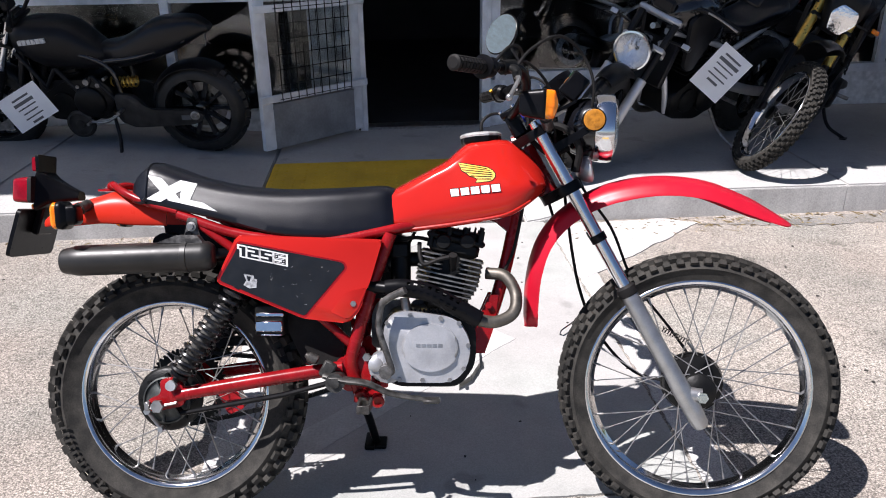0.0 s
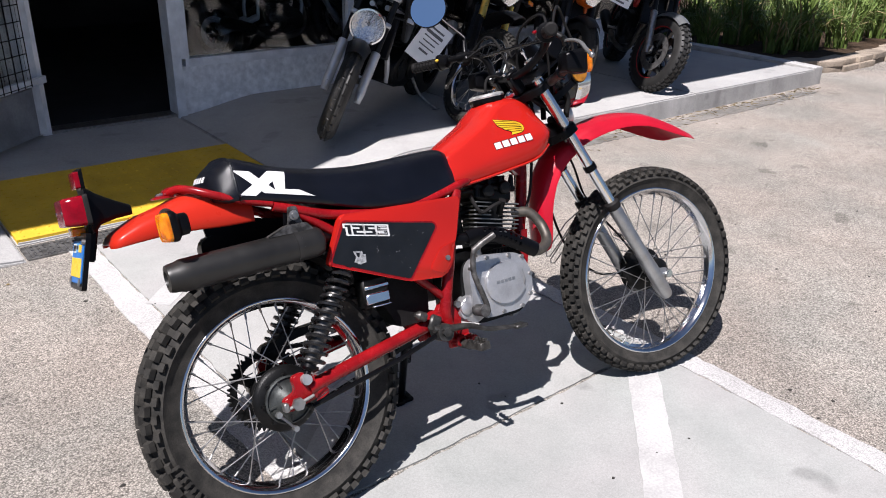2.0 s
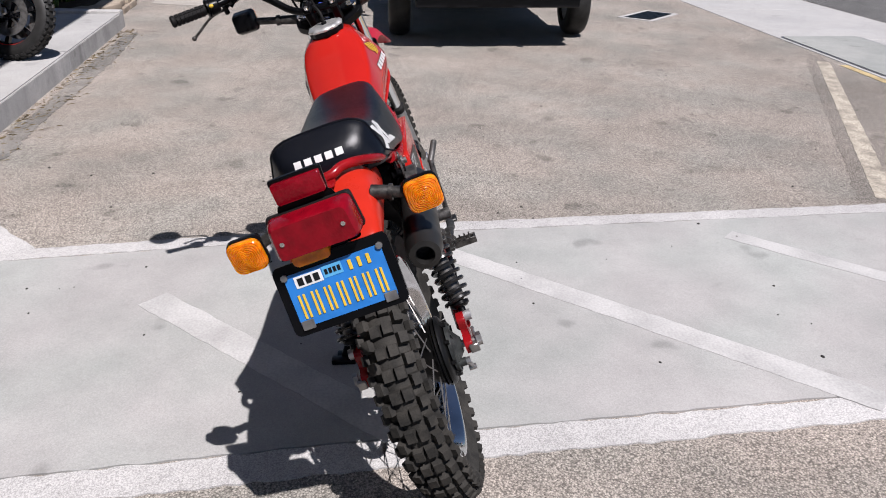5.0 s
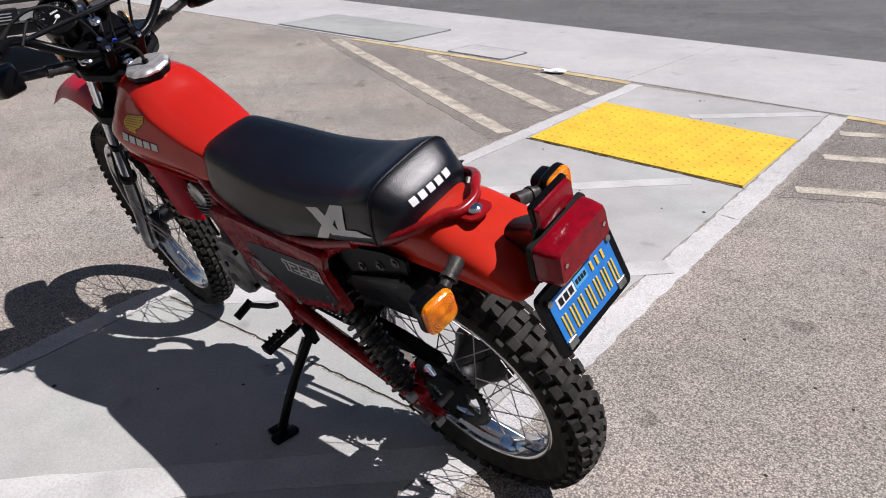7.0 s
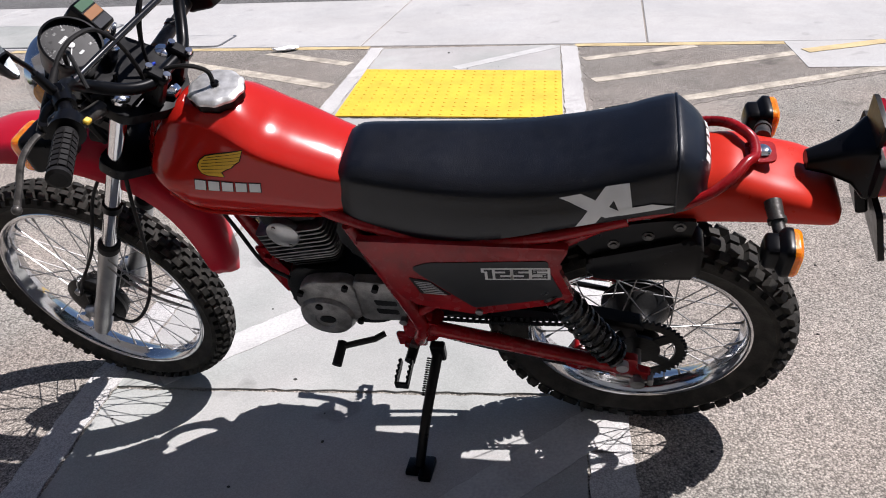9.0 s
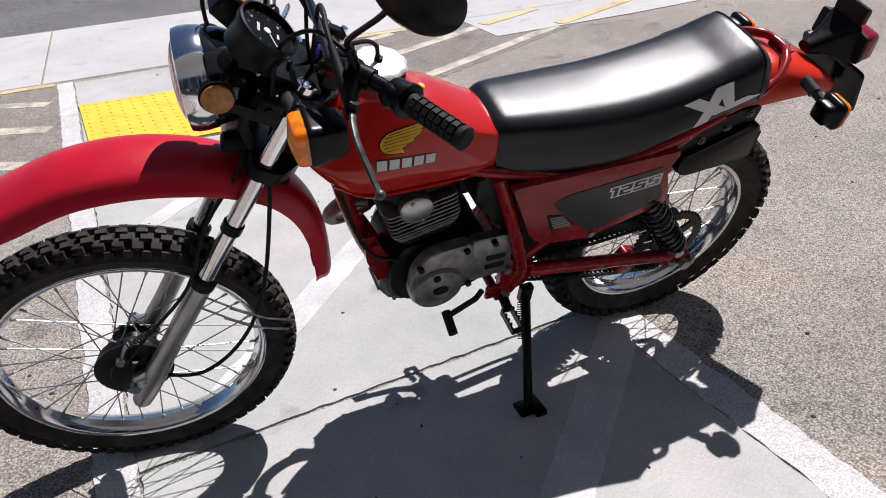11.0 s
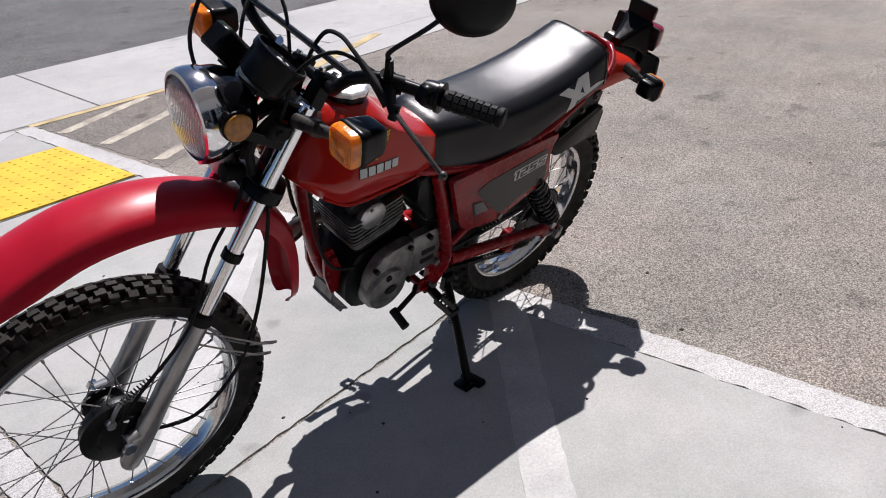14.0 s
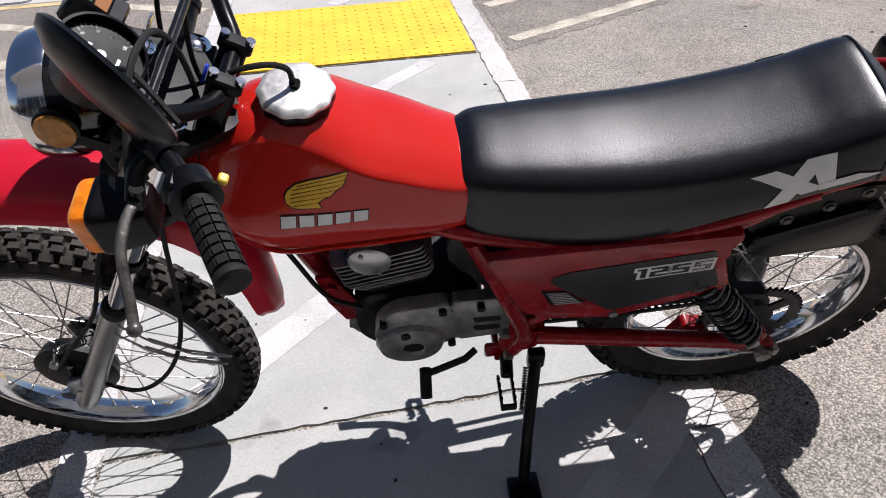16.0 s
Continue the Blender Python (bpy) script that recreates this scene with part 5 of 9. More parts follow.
pieces("bolt", bm, "lever_steel", tb)
bm = bmesh.new()
slab(bm, rounded([(-0.25, 0.762), (-0.42, 0.798), (-0.48, 0.80), (-0.47, 0.735), (-0.30, 0.690)], 0.01), 0.096, 0.104)
part("bracket", bm, "black", tb)

# muffler and exhaust
bm = bmesh.new()
a, b = Vector((-0.278, -0.135, 0.7065)), Vector((-0.615, -0.135, 0.694))
ax = (b - a).normalized()
L = (b - a).length
lathe(bm, a, ax, [(0.018, -0.018), (0.029, -0.013), (0.0355, -0.003), (0.0375, 0.010), (0.0375, L - 0.03), (0.0372, L - 0.012), (0.034, L - 0.002), (0.0325, L + 0.012), (0.0300, L + 0.020), (0.0190, L + 0.022), (0.0175, L + 0.018), (0.0175, L - 0.02)], 32, True)
muf = part("muffler", bm, "muffler", bike, "satin black upswept muffler")
bm = bmesh.new()
cyl(bm, (-0.327, -0.100, 0.757), (-0.327, -0.132, 0.757), 0.010, seg=12)
slab(bm, rounded([(-0.345, 0.757), (-0.335, 0.805), (-0.305, 0.805), (-0.315, 0.757)], 0.006), -0.112, -0.117)
pieces("muffler_bracket", bm, "black", muf)
bm = bmesh.new()
lathe_closed(bm, a + ax * 0.045, ax, [(0.0372, 0), (0.0395, 0.001), (0.0395, 0.014), (0.0372, 0.015)], 32)
part("strap", bm, "muffler", muf)
bm = bmesh.new()
slab(bm, rounded([(-0.345, 0.740), (-0.334, 0.775), (-0.332, 0.800), (-0.308, 0.800), (-0.306, 0.775), (-0.296, 0.740)], 0.006), -0.124, -0.128, bevel=0.002)
slab(bm, rounded([(-0.402, 0.738), (-0.350, 0.758), (-0.300, 0.758), (-0.284, 0.738)], 0.004), -0.128, -0.152, bevel=0.002)
part("hanger", bm, "lever_steel", muf, "grey steel muffler hanger")
bm = bmesh.new()
lathe(bm, (-0.320, -0.129, 0.778), (0, -1, 0), [(0.012, 0), (0.012, 0.004), (0.007, 0.005), (0.007, 0.011)], 12)
part("hanger_bolt", bm, "steel", muf)
bm = bmesh.new()
tube(bm, [(0.405, -0.02, 0.655), (0.452, -0.035, 0.648), (0.478, -0.055, 0.605), (0.470, -0.080, 0.560), (0.425, -0.100, 0.540), (0.375, -0.112, 0.548)], 0.0155, 14)
part("exhaust_header", bm, "pipe", bike, "dull grey curved exhaust header")
bm = bmesh.new()
tube(bm, [(0.385, -0.112, 0.545), (0.33, -0.122, 0.575), (0.26, -0.126, 0.610), (0.19, -0.124, 0.622), (0.12, -0.11, 0.63), (0.0, -0.10, 0.66), (-0.12, -0.095, 0.69), (-0.22, -0.098, 0.706), (-0.29, -0.130, 0.707)], 0.0165, 14)
part("exhaust_pipe", bm, "black", bike)
bm = bmesh.new()  # perforated heat shield
path = curve_pts([(0.385, -0.1, 0.548), (0.33, -0.1, 0.580), (0.265, -0.1, 0.614), (0.20, -0.1, 0.627), (0.155, -0.1, 0.625)], 8)
n_arc = 7
grid = []
for i, p in enumerate(path):
    d = (path[min(i + 1, len(path) - 1)] - path[max(0, i - 1)]).normalized()
    up = Vector((-d.z, 0, d.x))
    if up.z < 0:
        up = -up
    row = []
    for k in range(n_arc):
        a_ = radians(-70 + 140 * k / (n_arc - 1))
        row.append(bm.verts.new(Vector((p.x, -0.122, p.z)) + up * 0.0235 * math.sin(a_) + Vector((0, -0.0215 * math.cos(a_), 0))))
    grid.append(row)
for i in range(len(grid) - 1):
    for k in range(n_arc - 1):
        if 6 < i < 24 and k in (2, 4) and i % 2 == 0:
            continue
        bm.faces.new((grid[i][k], grid[i + 1][k], grid[i + 1][k + 1], grid[i][k + 1]))
ob = part("heat_shield", bm, "black", bike, "perforated black exhaust shield")
so = ob.modifiers.new("thickness", "SOLIDIFY")
so.thickness = 0.0025

# engine
bm = bmesh.new()
slab(bm, rounded([(0.135, 0.40), (0.140, 0.53), (0.16, 0.562), (0.345, 0.568), (0.378, 0.52), (0.376, 0.43), (0.335, 0.375), (0.18, 0.375)], 0.025), -0.088, 0.062, bevel=0.006)
crank = part("engine_case", bm, "engine", bike, "black and silver single-cylinder engine")
bm = bmesh.new()
RC = rounded([(0.146, 0.425), (0.150, 0.545), (0.19, 0.572), (0.332, 0.553), (0.366, 0.49), (0.354, 0.425), (0.318, 0.392), (0.182, 0.392)], 0.035, 6)
slab(bm, RC, -0.085, -0.122, bevel=0.012)
rc = part("clutch_cover", bm, "alloy", crank, "silver cast alloy engine cover", 40)
bm = bmesh.new()
slab(bm, [(0.264 + 0.070 * math.cos(a), 0.480 + 0.059 * math.sin(a)) for a in (2 * math.pi * k / 40 for k in range(40))], -0.118, -0.131, bevel=0.008)
part("cover_boss", bm, "alloy", rc, "", 40)
bm = bmesh.new()
for i in range(5):
    slab(bm, [(0.230 + i * 0.0135, 0.481), (0.2405 + i * 0.0135, 0.481), (0.2405 + i * 0.0135, 0.490), (0.230 + i * 0.0135, 0.490)], -0.1305, -0.1318)
pieces("cast_mark", bm, "slider", rc)
bm = bmesh.new()
for u, v in ((0.156, 0.435), (0.158, 0.54), (0.215, 0.560), (0.29, 0.552), (0.335, 0.540), (0.357, 0.485), (0.346, 0.428), (0.312, 0.400), (0.245, 0.399), (0.188, 0.400)):
    cyl(bm, (u, -0.115, v), (u, -0.127, v), 0.0062, seg=6)
cyl(bm, (0.205, -0.10, 0.555), (0.200, -0.10, 0.600), 0.011, seg=12)
pieces("cover_bolt", bm, "steel", rc)
bm = bmesh.new()
slab(bm, rounded([(0.158, 0.47), (0.118, 0.46), (0.105, 0.425), (0.125, 0.395), (0.175, 0.385), (0.20, 0.42)], 0.015), -0.075, -0.112, bevel=0.008)
lathe(bm, (0.128, -0.105, 0.435), (0, -1, 0), [(0.018, 0), (0.018, 0.012), (0.010, 0.016)], 16)
part("kick_boss", bm, "alloy", rc, "", 40)
bm = bmesh.new()
for k in range(14):  # cast ribs on the case top
    box(bm, (0.215 + k * 0.011, -0.085, 0.566), (0.005, 0.03, 0.012), None, 0.001)
pieces("case_rib", bm, "engine", crank)
bm = bmesh.new()
lathe(bm, (0.281, 0.076, 0.456), (0, 1, 0), [(0.065, 0), (0.065, 0.026), (0.058, 0.038), (0.026, 0.044), (0.024, 0.041), (0.006, 0.041)], 40)
slab(bm, rounded([(0.20, 0.578), (0.305, 0.570), (0.340, 0.525), (0.345, 0.455), (0.20, 0.430)], 0.03), 0.076, 0.104, bevel=0.008)
lc = part("generator_cover", bm, "case_alloy", crank, "dull silver generator cover", 40)
bm = bmesh.new()
slab(bm, rounded([(0.202, 0.576), (0.112, 0.572), (0.097, 0.535), (0.096, 0.445), (0.202, 0.438)], 0.016), 0.076, 0.099, bevel=0.005)
part("sprocket_cover", bm, "case_alloy", lc)
bm = bmesh.new()
for v in (0.500, 0.470):
    slab(bm, rounded([(0.165, v + 0.014), (0.114, v + 0.012), (0.112, v - 0.004), (0.160, v - 0.004)], 0.005), 0.0975, 0.0998)
for u, v in ((0.218, 0.560), (0.325, 0.535), (0.205, 0.445), (0.150, 0.562)):
    cyl(bm, (u, 0.10, v), (u, 0.113, v), 0.0075, seg=8)
cyl(bm, (0.288, 0.113, 0.500), (0.288, 0.119, 0.500), 0.009, seg=12)
slab(bm, [(0.277 + 0.019 * math.cos(a), 0.458 + 0.012 * math.sin(a)) for a in (2 * math.pi * k / 20 for k in range(20))], 0.116, 0.1195)
pieces("cover_slot", bm, "engine", lc)
# cylinder with cooling fins
cd = Vector((0.22, 0, 1)).normalized()
rot_c = Matrix.Rotation(math.atan2(0.22, 1), 3, "Y")
c0 = Vector((0.289, 0, 0.570))
bm = bmesh.new()
box(bm, c0 + cd * 0.080, (0.092, 0.100, 0.18), rot_c, 0.012)
box(bm, c0 + cd * 0.156, (0.128, 0.118, 0.040), rot_c, 0.01)
part("cylinder", bm, "engine", crank)
for i in range(11):
    k = (0.74, 0.80, 0.86, 0.92, 0.97)[i] if i < 5 else 1.0
    hgt = c0 + cd * (0.014 + i * 0.0118)
    fx, fy = 0.081 * k, 0.078 * k
    out = [(-fx, -fy), (fx, -fy), (fx, fy), (-fx, fy)] if i < 7 else [(-fx, -fy), (-0.018, -fy), (-0.018, -0.02), (0.020, -0.02), (0.020, -fy), (fx, -fy), (fx, fy), (-fx, fy)]
    bm = bmesh.new()
    slab(bm, rounded(out, 0.016, 3), -0.0017, 0.0017, lambda u, v, w: tuple(hgt + rot_c @ Vector((u, v, w))))
    part("fin", bm, "fin" if i > 1 else "engine", crank, "", 20)
bm = bmesh.new()
box(bm, c0 + cd * 0.178, (0.150, 0.126, 0.018), rot_c, 0.006)
box(bm, c0 + cd * 0.193, (0.118, 0.096, 0.020), rot_c, 0.008, 2)
part("head_cover", bm, "engine", crank)
for i in range(7):
    bm = bmesh.new()
    box(bm, c0 + cd * 0.199 + Vector((-0.045 + i * 0.015, 0, 0)), (0.004, 0.088, 0.016), rot_c, 0.001)
    part("head_rib", bm, "engine", crank)
for u in (-0.062, -0.02, 0.022, 0.062):
    for sg in (-1, 1):
        bm = bmesh.new()
        cyl(bm, c0 + cd * 0.160 + Vector((u, sg * 0.054, 0)), c0 + cd * 0.198 + Vector((u, sg * 0.054, 0)), 0.0095, 0.008, seg=10)
        cyl(bm, c0 + cd * 0.198 + Vector((u, sg * 0.054, 0)), c0 + cd * 0.206 + Vector((u, sg * 0.054, 0)), 0.0055, seg=6)
        part("head_bolt", bm, "engine", crank)
bm = bmesh.new()
for sg in (-1, 1):
    lathe(bm, c0 + cd * 0.172 + Vector((0.03 * sg, -0.060, 0)), (0, -1, 0), [(0.020, 0), (0.020, 0.010), (0.016, 0.014), (0.004, 0.014)], 16)
pieces("valve_cap", bm, "engine", crank)
bm = bmesh.new()
lathe(bm, (0.330, 0.060, 0.690), (0.05, 1, 0), [(0.036, 0), (0.036, 0.016), (0.030, 0.021), (0.004, 0.022)], 28)
cover = part("cam_cover", bm, "slider", crank, "round grey cam cover")
for dz in (-0.025, 0.025):
    bm = bmesh.new()
    cyl(bm, (0.330 + dz * 0.5, 0.076, 0.690 + dz), (0.330 + dz * 0.5, 0.083, 0.690 + dz), 0.0045, seg=6)
    part("bolt", bm, "steel", cover)
bm = bmesh.new()
tube(bm, [(0.235, -0.06, 0.735), (0.238, -0.080, 0.700), (0.250, -0.088, 0.682), (0.285, -0.094, 0.695), (0.318, -0.094, 0.702)], 0.0055, 8)
cyl(bm, (0.320, -0.096, 0.706), (0.318, -0.070, 0.668), 0.011, 0.009, seg=12)
part("spark_plug_lead", bm, "rubber", crank)
bm = bmesh.new()
tube(bm, [(0.245, -0.01, 0.690), (0.205, -0.012, 0.690), (0.15, -0.015, 0.685)], 0.019, 14)
cyl(bm, (0.185, -0.025, 0.70), (0.185, -0.025, 0.628), 0.026, seg=18)
box(bm, (0.185, -0.025, 0.715), (0.05, 0.055, 0.045), bevel=0.008)
part("carburettor", bm, "engine", bike)
bm = bmesh.new()
cyl(bm, (0.152, -0.015, 0.686), (0.10, -0.012, 0.68), 0.028, 0.034, seg=18)
part("intake_boot", bm, "rubber", bike)
bm = bmesh.new()
tube(bm, [(0.19, -0.055, 0.745), (0.23, -0.06, 0.748), (0.26, -0.05, 0.742)], 0.005, 8)
tube(bm, [(0.20, -0.03, 0.72), (0.24, -0.02, 0.78), (0.33, -0.02, 0.79)], 0.004, 8)
part("fuel_line", bm, "rubber", bike)

# kick starter, pedals, pegs, stand
bm = bmesh.new()
tube(bm, [(0.150, -0.135, 0.425), (0.172, -0.150, 0.425), (0.162, -0.155, 0.465), (0.142, -0.158, 0.53), (0.145, -0.16, 0.572), (0.152, -0.162, 0.598)], 0.0078, 10)
tube(bm, [(0.150, -0.160, 0.594), (0.172, -0.172, 0.610), (0.208, -0.186, 0.628)], 0.0090, 10, smooth=False)
cyl(bm, (0.158, -0.118, 0.425), (0.158, -0.162, 0.425), 0.017, seg=14)
part("kick_starter", bm, "lever_steel", bike, "dull folding kick starter")
bm = bmesh.new()
tube(bm, [(0.005, -0.125, 0.412), (0.05, -0.135, 0.402), (0.11, -0.142, 0.394), (0.17, -0.145, 0.370), (0.258, -0.145, 0.355)], 0.021, 10, r1=0.011, flat=0.5)
box(bm, (0.268, -0.150, 0.355), (0.042, 0.036, 0.010), bevel=0.003)
cyl(bm, (0.032, -0.10, 0.396), (0.032, -0.148, 0.396), 0.024, seg=18)
lathe(bm, (0.032, -0.148, 0.396), (0, -1, 0), [(0.013, 0), (0.013, 0.007), (0.004, 0.008)], 6)
box(bm, (0.012, -0.128, 0.425), (0.034, 0.014, 0.044), Matrix.Rotation(0.5, 3, "Y"), 0.005)
pedal = part("brake_pedal", bm, "pedal_steel", bike, "worn grey steel brake pedal")
bm = bmesh.new()
lathe(bm, (-0.012, -0.128, 0.447), (-0.5, 0, 0.25), [(0.004, 0), (0.013, 0.002), (0.013, 0.024), (0.009, 0.028), (0.006, 0.034)], 12)
part("adjuster", bm, "oily", pedal)
bm = bmesh.new()
tube(bm, [(0.025, -0.128, 0.395), (-0.10, -0.128, 0.362), (-0.36, -0.118, 0.312)], 0.0068, 8, smooth=False)
tube(bm, [(-0.36, -0.11, 0.312), (-0.385, -0.095, 0.335)], 0.007, 6, smooth=False)
part("brake_rod", bm, "black", bike)
for sg in (-1, 1):
    bm = bmesh.new()
    cyl(bm, (0.098, sg * 0.095, 0.345), (0.102, sg * 0.140, 0.342), 0.013, seg=10)
    for q in (-0.013, 0.013):
        box(bm, (0.108 + q, sg * 0.174, 0.345), (0.005, 0.066, 0.020), bevel=0.001)
    box(bm, (0.108, sg * 0.206, 0.345), (0.030, 0.006, 0.020), bevel=0.001)
    for k in range(4):
        box(bm, (0.095, sg * (0.15 + k * 0.014), 0.357), (0.006, 0.005, 0.008))
        box(bm, (0.121, sg * (0.15 + k * 0.014), 0.357), (0.006, 0.005, 0.008))
    part("foot_peg", bm, "oily" if sg < 0 else "engine", bike)
bm = bmesh.new()
cyl(bm, (0.11, -0.10, 0.345), (0.11, 0.10, 0.345), 0.012, seg=12)
for sg in (-1, 1):
    box(bm, (0.105, sg * 0.085, 0.355), (0.07, 0.012, 0.045), bevel=0.004)
for x_, z_ in ((0.088, 0.358), (0.130, 0.347)):
    lathe(bm, (x_, -0.085, z_), (0.1, -1, -0.1), [(0.017, 0), (0.017, 0.034), (0.014, 0.037), (0.009, 0.037), (0.009, 0.030)], 16)
pieces("peg_bracket", bm, "frame", bike)
bm = bmesh.new()
tube(bm, [(0.160, 0.100, 0.390), (0.182, 0.116, 0.388), (0.262, 0.134, 0.374)], 0.0075, 8, smooth=False)
part("shift_lever", bm, "engine", bike)
bm = bmesh.new()
cyl(bm, (0.260, 0.122, 0.377), (0.263, 0.178, 0.364), 0.0115, seg=12)
part("shift_rubber", bm, "rubber", bike)
foot = Matrix.Rotation(radians(LEAN), 3, "X") @ (Vector((0.083, 0.112, 0.012)) - Vector((0, -0.2, 0)))
piv = Vector((0.040, 0.108, 0.345))
bm = bmesh.new()
tube(bm, [piv, piv.lerp(foot, 0.5) + Vector((0.004, 0.01, 0)), foot + Vector((0, 0, 0.008))], 0.0125, 12, r1=0.012)
box(bm, foot + Vector((0.012, 0.002, 0.0)), (0.040, 0.052, 0.014), Matrix.Rotation(radians(LEAN), 3, "X"), 0.005, 2)
box(bm, foot + Vector((-0.018, 0.006, 0.003)), (0.032, 0.074, 0.018), Matrix.Rotation(radians(LEAN), 3, "X"), 0.006, 2)
box(bm, piv, (0.034, 0.022, 0.055), None, 0.004)
stand = part("side_stand", bm, "black", bike, "black side stand pressed on the concrete")
bm = bmesh.new()
d = (foot - piv)
fr = frame_of(d)
tube(bm, [piv + Vector((0.020, 0.012, -0.012)) + d * 0.33 * t + fr @ Vector((0.006 * math.cos(34 * math.pi * t), 0.006 * math.sin(34 * math.pi * t), 0)) for t in (i / 136 for i in range(137))], 0.0014, 5, 1, False)
part("return_spring", bm, "black", stand)
# chain
bm = bmesh.new()
for (xa_, za_), (xb_, zb_) in (((0.10, 0.42), (-0.385, 0.438)), ((0.10, 0.372), (-0.40, 0.236))):
    n = 34
    for i in range(n):
        t = (i + 0.5) / n
        x, z = xa_ + (xb_ - xa_) * t, za_ + (zb_ - za_) * t - 0.012 * math.sin(math.pi * t)
        for off in (-0.0065, 0.0065):
            box(bm, (x, 0.063 + off, z), (0.0135, 0.003, 0.0105), Matrix.Rotation(-math.atan2(zb_ - za_, xb_ - xa_), 3, "Y"), 0.0)
        cyl(bm, (x + 0.007, 0.056, z), (x + 0.007, 0.070, z), 0.0042, seg=6)
tagged(part("drive_chain", bm, "engine", bike, "", 30), kind="stuff")
bm = bmesh.new()
slab(bm, rounded([(-0.32, 0.33), (-0.27, 0.345), (-0.245, 0.285), (-0.29, 0.265)], 0.01), 0.045, 0.085, bevel=0.004)
part("chain_guide", bm, "frame", bike)
bm = bmesh.new()
slab(bm, rounded([(0.392, 0.452), (0.396, 0.412), (0.372, 0.372), (0.335, 0.352), (0.334, 0.357), (0.366, 0.377), (0.389, 0.414), (0.386, 0.452)], 0.003), -0.034, 0.034)
for k in range(4):  # pressed ribs
    cyl(bm, (0.3945 - k * 0.013, -0.033, 0.412 - k * 0.018), (0.3945 - k * 0.013, 0.033, 0.412 - k * 0.018), 0.005, seg=8)
part("skid_plate", bm, "case_alloy", bike, "small pressed alloy skid plate")

# tail light, plate, rear signals
bm = bmesh.new()
prof = [(-0.655, 0.022, 0.845, 0.868), (-0.69, 0.030, 0.842, 0.885), (-0.725, 0.045, 0.835, 0.905), (-0.742, 0.062, 0.820, 0.918), (-0.750, 0.064, 0.818, 0.920)]
rings = []
for x, w, z0, z1 in prof:
    rings.append([bm.verts.new((x, y, z)) for y, z in rounded([(-w, z0), (w, z0), (w * 0.75, z1), (-w * 0.75, z1)], 0.012, 3)])
skin(bm, rings)
bracket = part("tail_bracket", bm, "black", bike, "black tapered tail light bracket", 40)
bm = bmesh.new()
slab(bm, rounded([(-0.042, 0.915), (0.042, 0.915), (0.046, 0.962), (-0.046, 0.962)], 0.006), -0.744, -0.752, lambda u, v, w: (w, u, v), 0.002)
part("backing_plate", bm, "black", bracket)
bm = bmesh.new()
slab(bm, rounded([(-0.078, 0.838), (0.078, 0.838), (0.074, 0.906), (-0.074, 0.906)], 0.008), -0.748, -0.758, lambda u, v, w: (w, u, v), 0.003)
part("tail_gasket", bm, "rubber", bracket)
bm = bmesh.new()
rings = []
for x, k in ((-0.758, 1.0), (-0.775, 0.985), (-0.795, 0.93), (-0.801, 0.86)):
    rings.append([bm.verts.new((x, y * k, 0.872 + (z - 0.872) * k)) for y, z in rounded([(-0.076, 0.838), (0.076, 0.838), (0.072, 0.904), (-0.072, 0.904)], 0.012, 3)])
skin(bm, rings)
part("tail_lens", bm, "redlens", bracket, "deep red ribbed tail lens", 40)
bm = bmesh.new()
for sg in (-1, 1):
    cyl(bm, (-0.799, sg * 0.052, 0.872), (-0.803, sg * 0.052, 0.872), 0.004, seg=8)
pieces("lens_screw", bm, "chrome", bracket)
bm = bmesh.new()
slab(bm, rounded([(-0.008, 0.818), (0.053, 0.818), (0.056, 0.837), (-0.010, 0.837)], 0.005), -0.758, -0.785, lambda u, v, w: (w, u, v), 0.003)
part("plate_lamp", bm, "amber", bracket)
bm = bmesh.new()
slab(bm, rounded([(-0.042, 0.920), (0.042, 0.920), (0.042, 0.956), (-0.042, 0.956)], 0.004), -0.752, -0.762, lambda u, v, w: (w, u, v), 0.002)
part("reflector", bm, "redlens", bracket)
PM = Matrix.Translation((-0.780, -0.002, 0.762)) @ Matrix.Rotation(radians(16), 4, "Y")


def plate_slab(hw, z0, z1, x0, x1, r=0.01, dy=0.0):
    b = bmesh.new()
    slab(b, rounded([(-hw + dy, z0), (hw + dy, z0), (hw + dy, z1), (-hw + dy, z1)], r), x0, x1, lambda u, v, w: (w, u, v))
    return b


pf = part("number_plate", plate_slab(0.102, -0.062, 0.062, 0.004, -0.006, 0.014), "black", bike, "blue number plate in a black holder", 40, PM)
part("plate_face", plate_slab(0.086, -0.048, 0.044, -0.0055, -0.008, 0.006), "plate", pf, "", 40, PM)
bm = bmesh.new()
for i in range(7):
    for q_ in (-0.0042, 0.0042):
        box(bm, (-0.0088, 0.068 - i * 0.0228 + q_, -0.014), (0.002, 0.0040, 0.042), None, 0.0004)
for i in range(3):
    box(bm, (-0.0088, -0.028 - i * 0.016, 0.028), (0.002, 0.006, 0.017), None, 0.0005)
pieces("plate_bar", bm, "yellow", pf, "yellow raised bars", 30, PM)
bm = bmesh.new()
slab(bm, [(0.070, 0.018), (0.022, 0.018), (0.022, 0.038), (0.070, 0.038)], -0.0078, -0.0088, lambda u, v, w: (w, u, v))
part("plate_sticker", bm, "white", pf, "", 30, PM)
b2 = bmesh.new()
slab(b2, [(0.020, 0.020), (-0.014, 0.020), (-0.014, 0.040), (0.020, 0.040)], -0.0078, -0.0088, lambda u, v, w: (w, u, v))
M["stick"] = mat("pale_blue_sticker", (0.10, 0.42, 0.75), 0.4, var=0.05, scale=30)
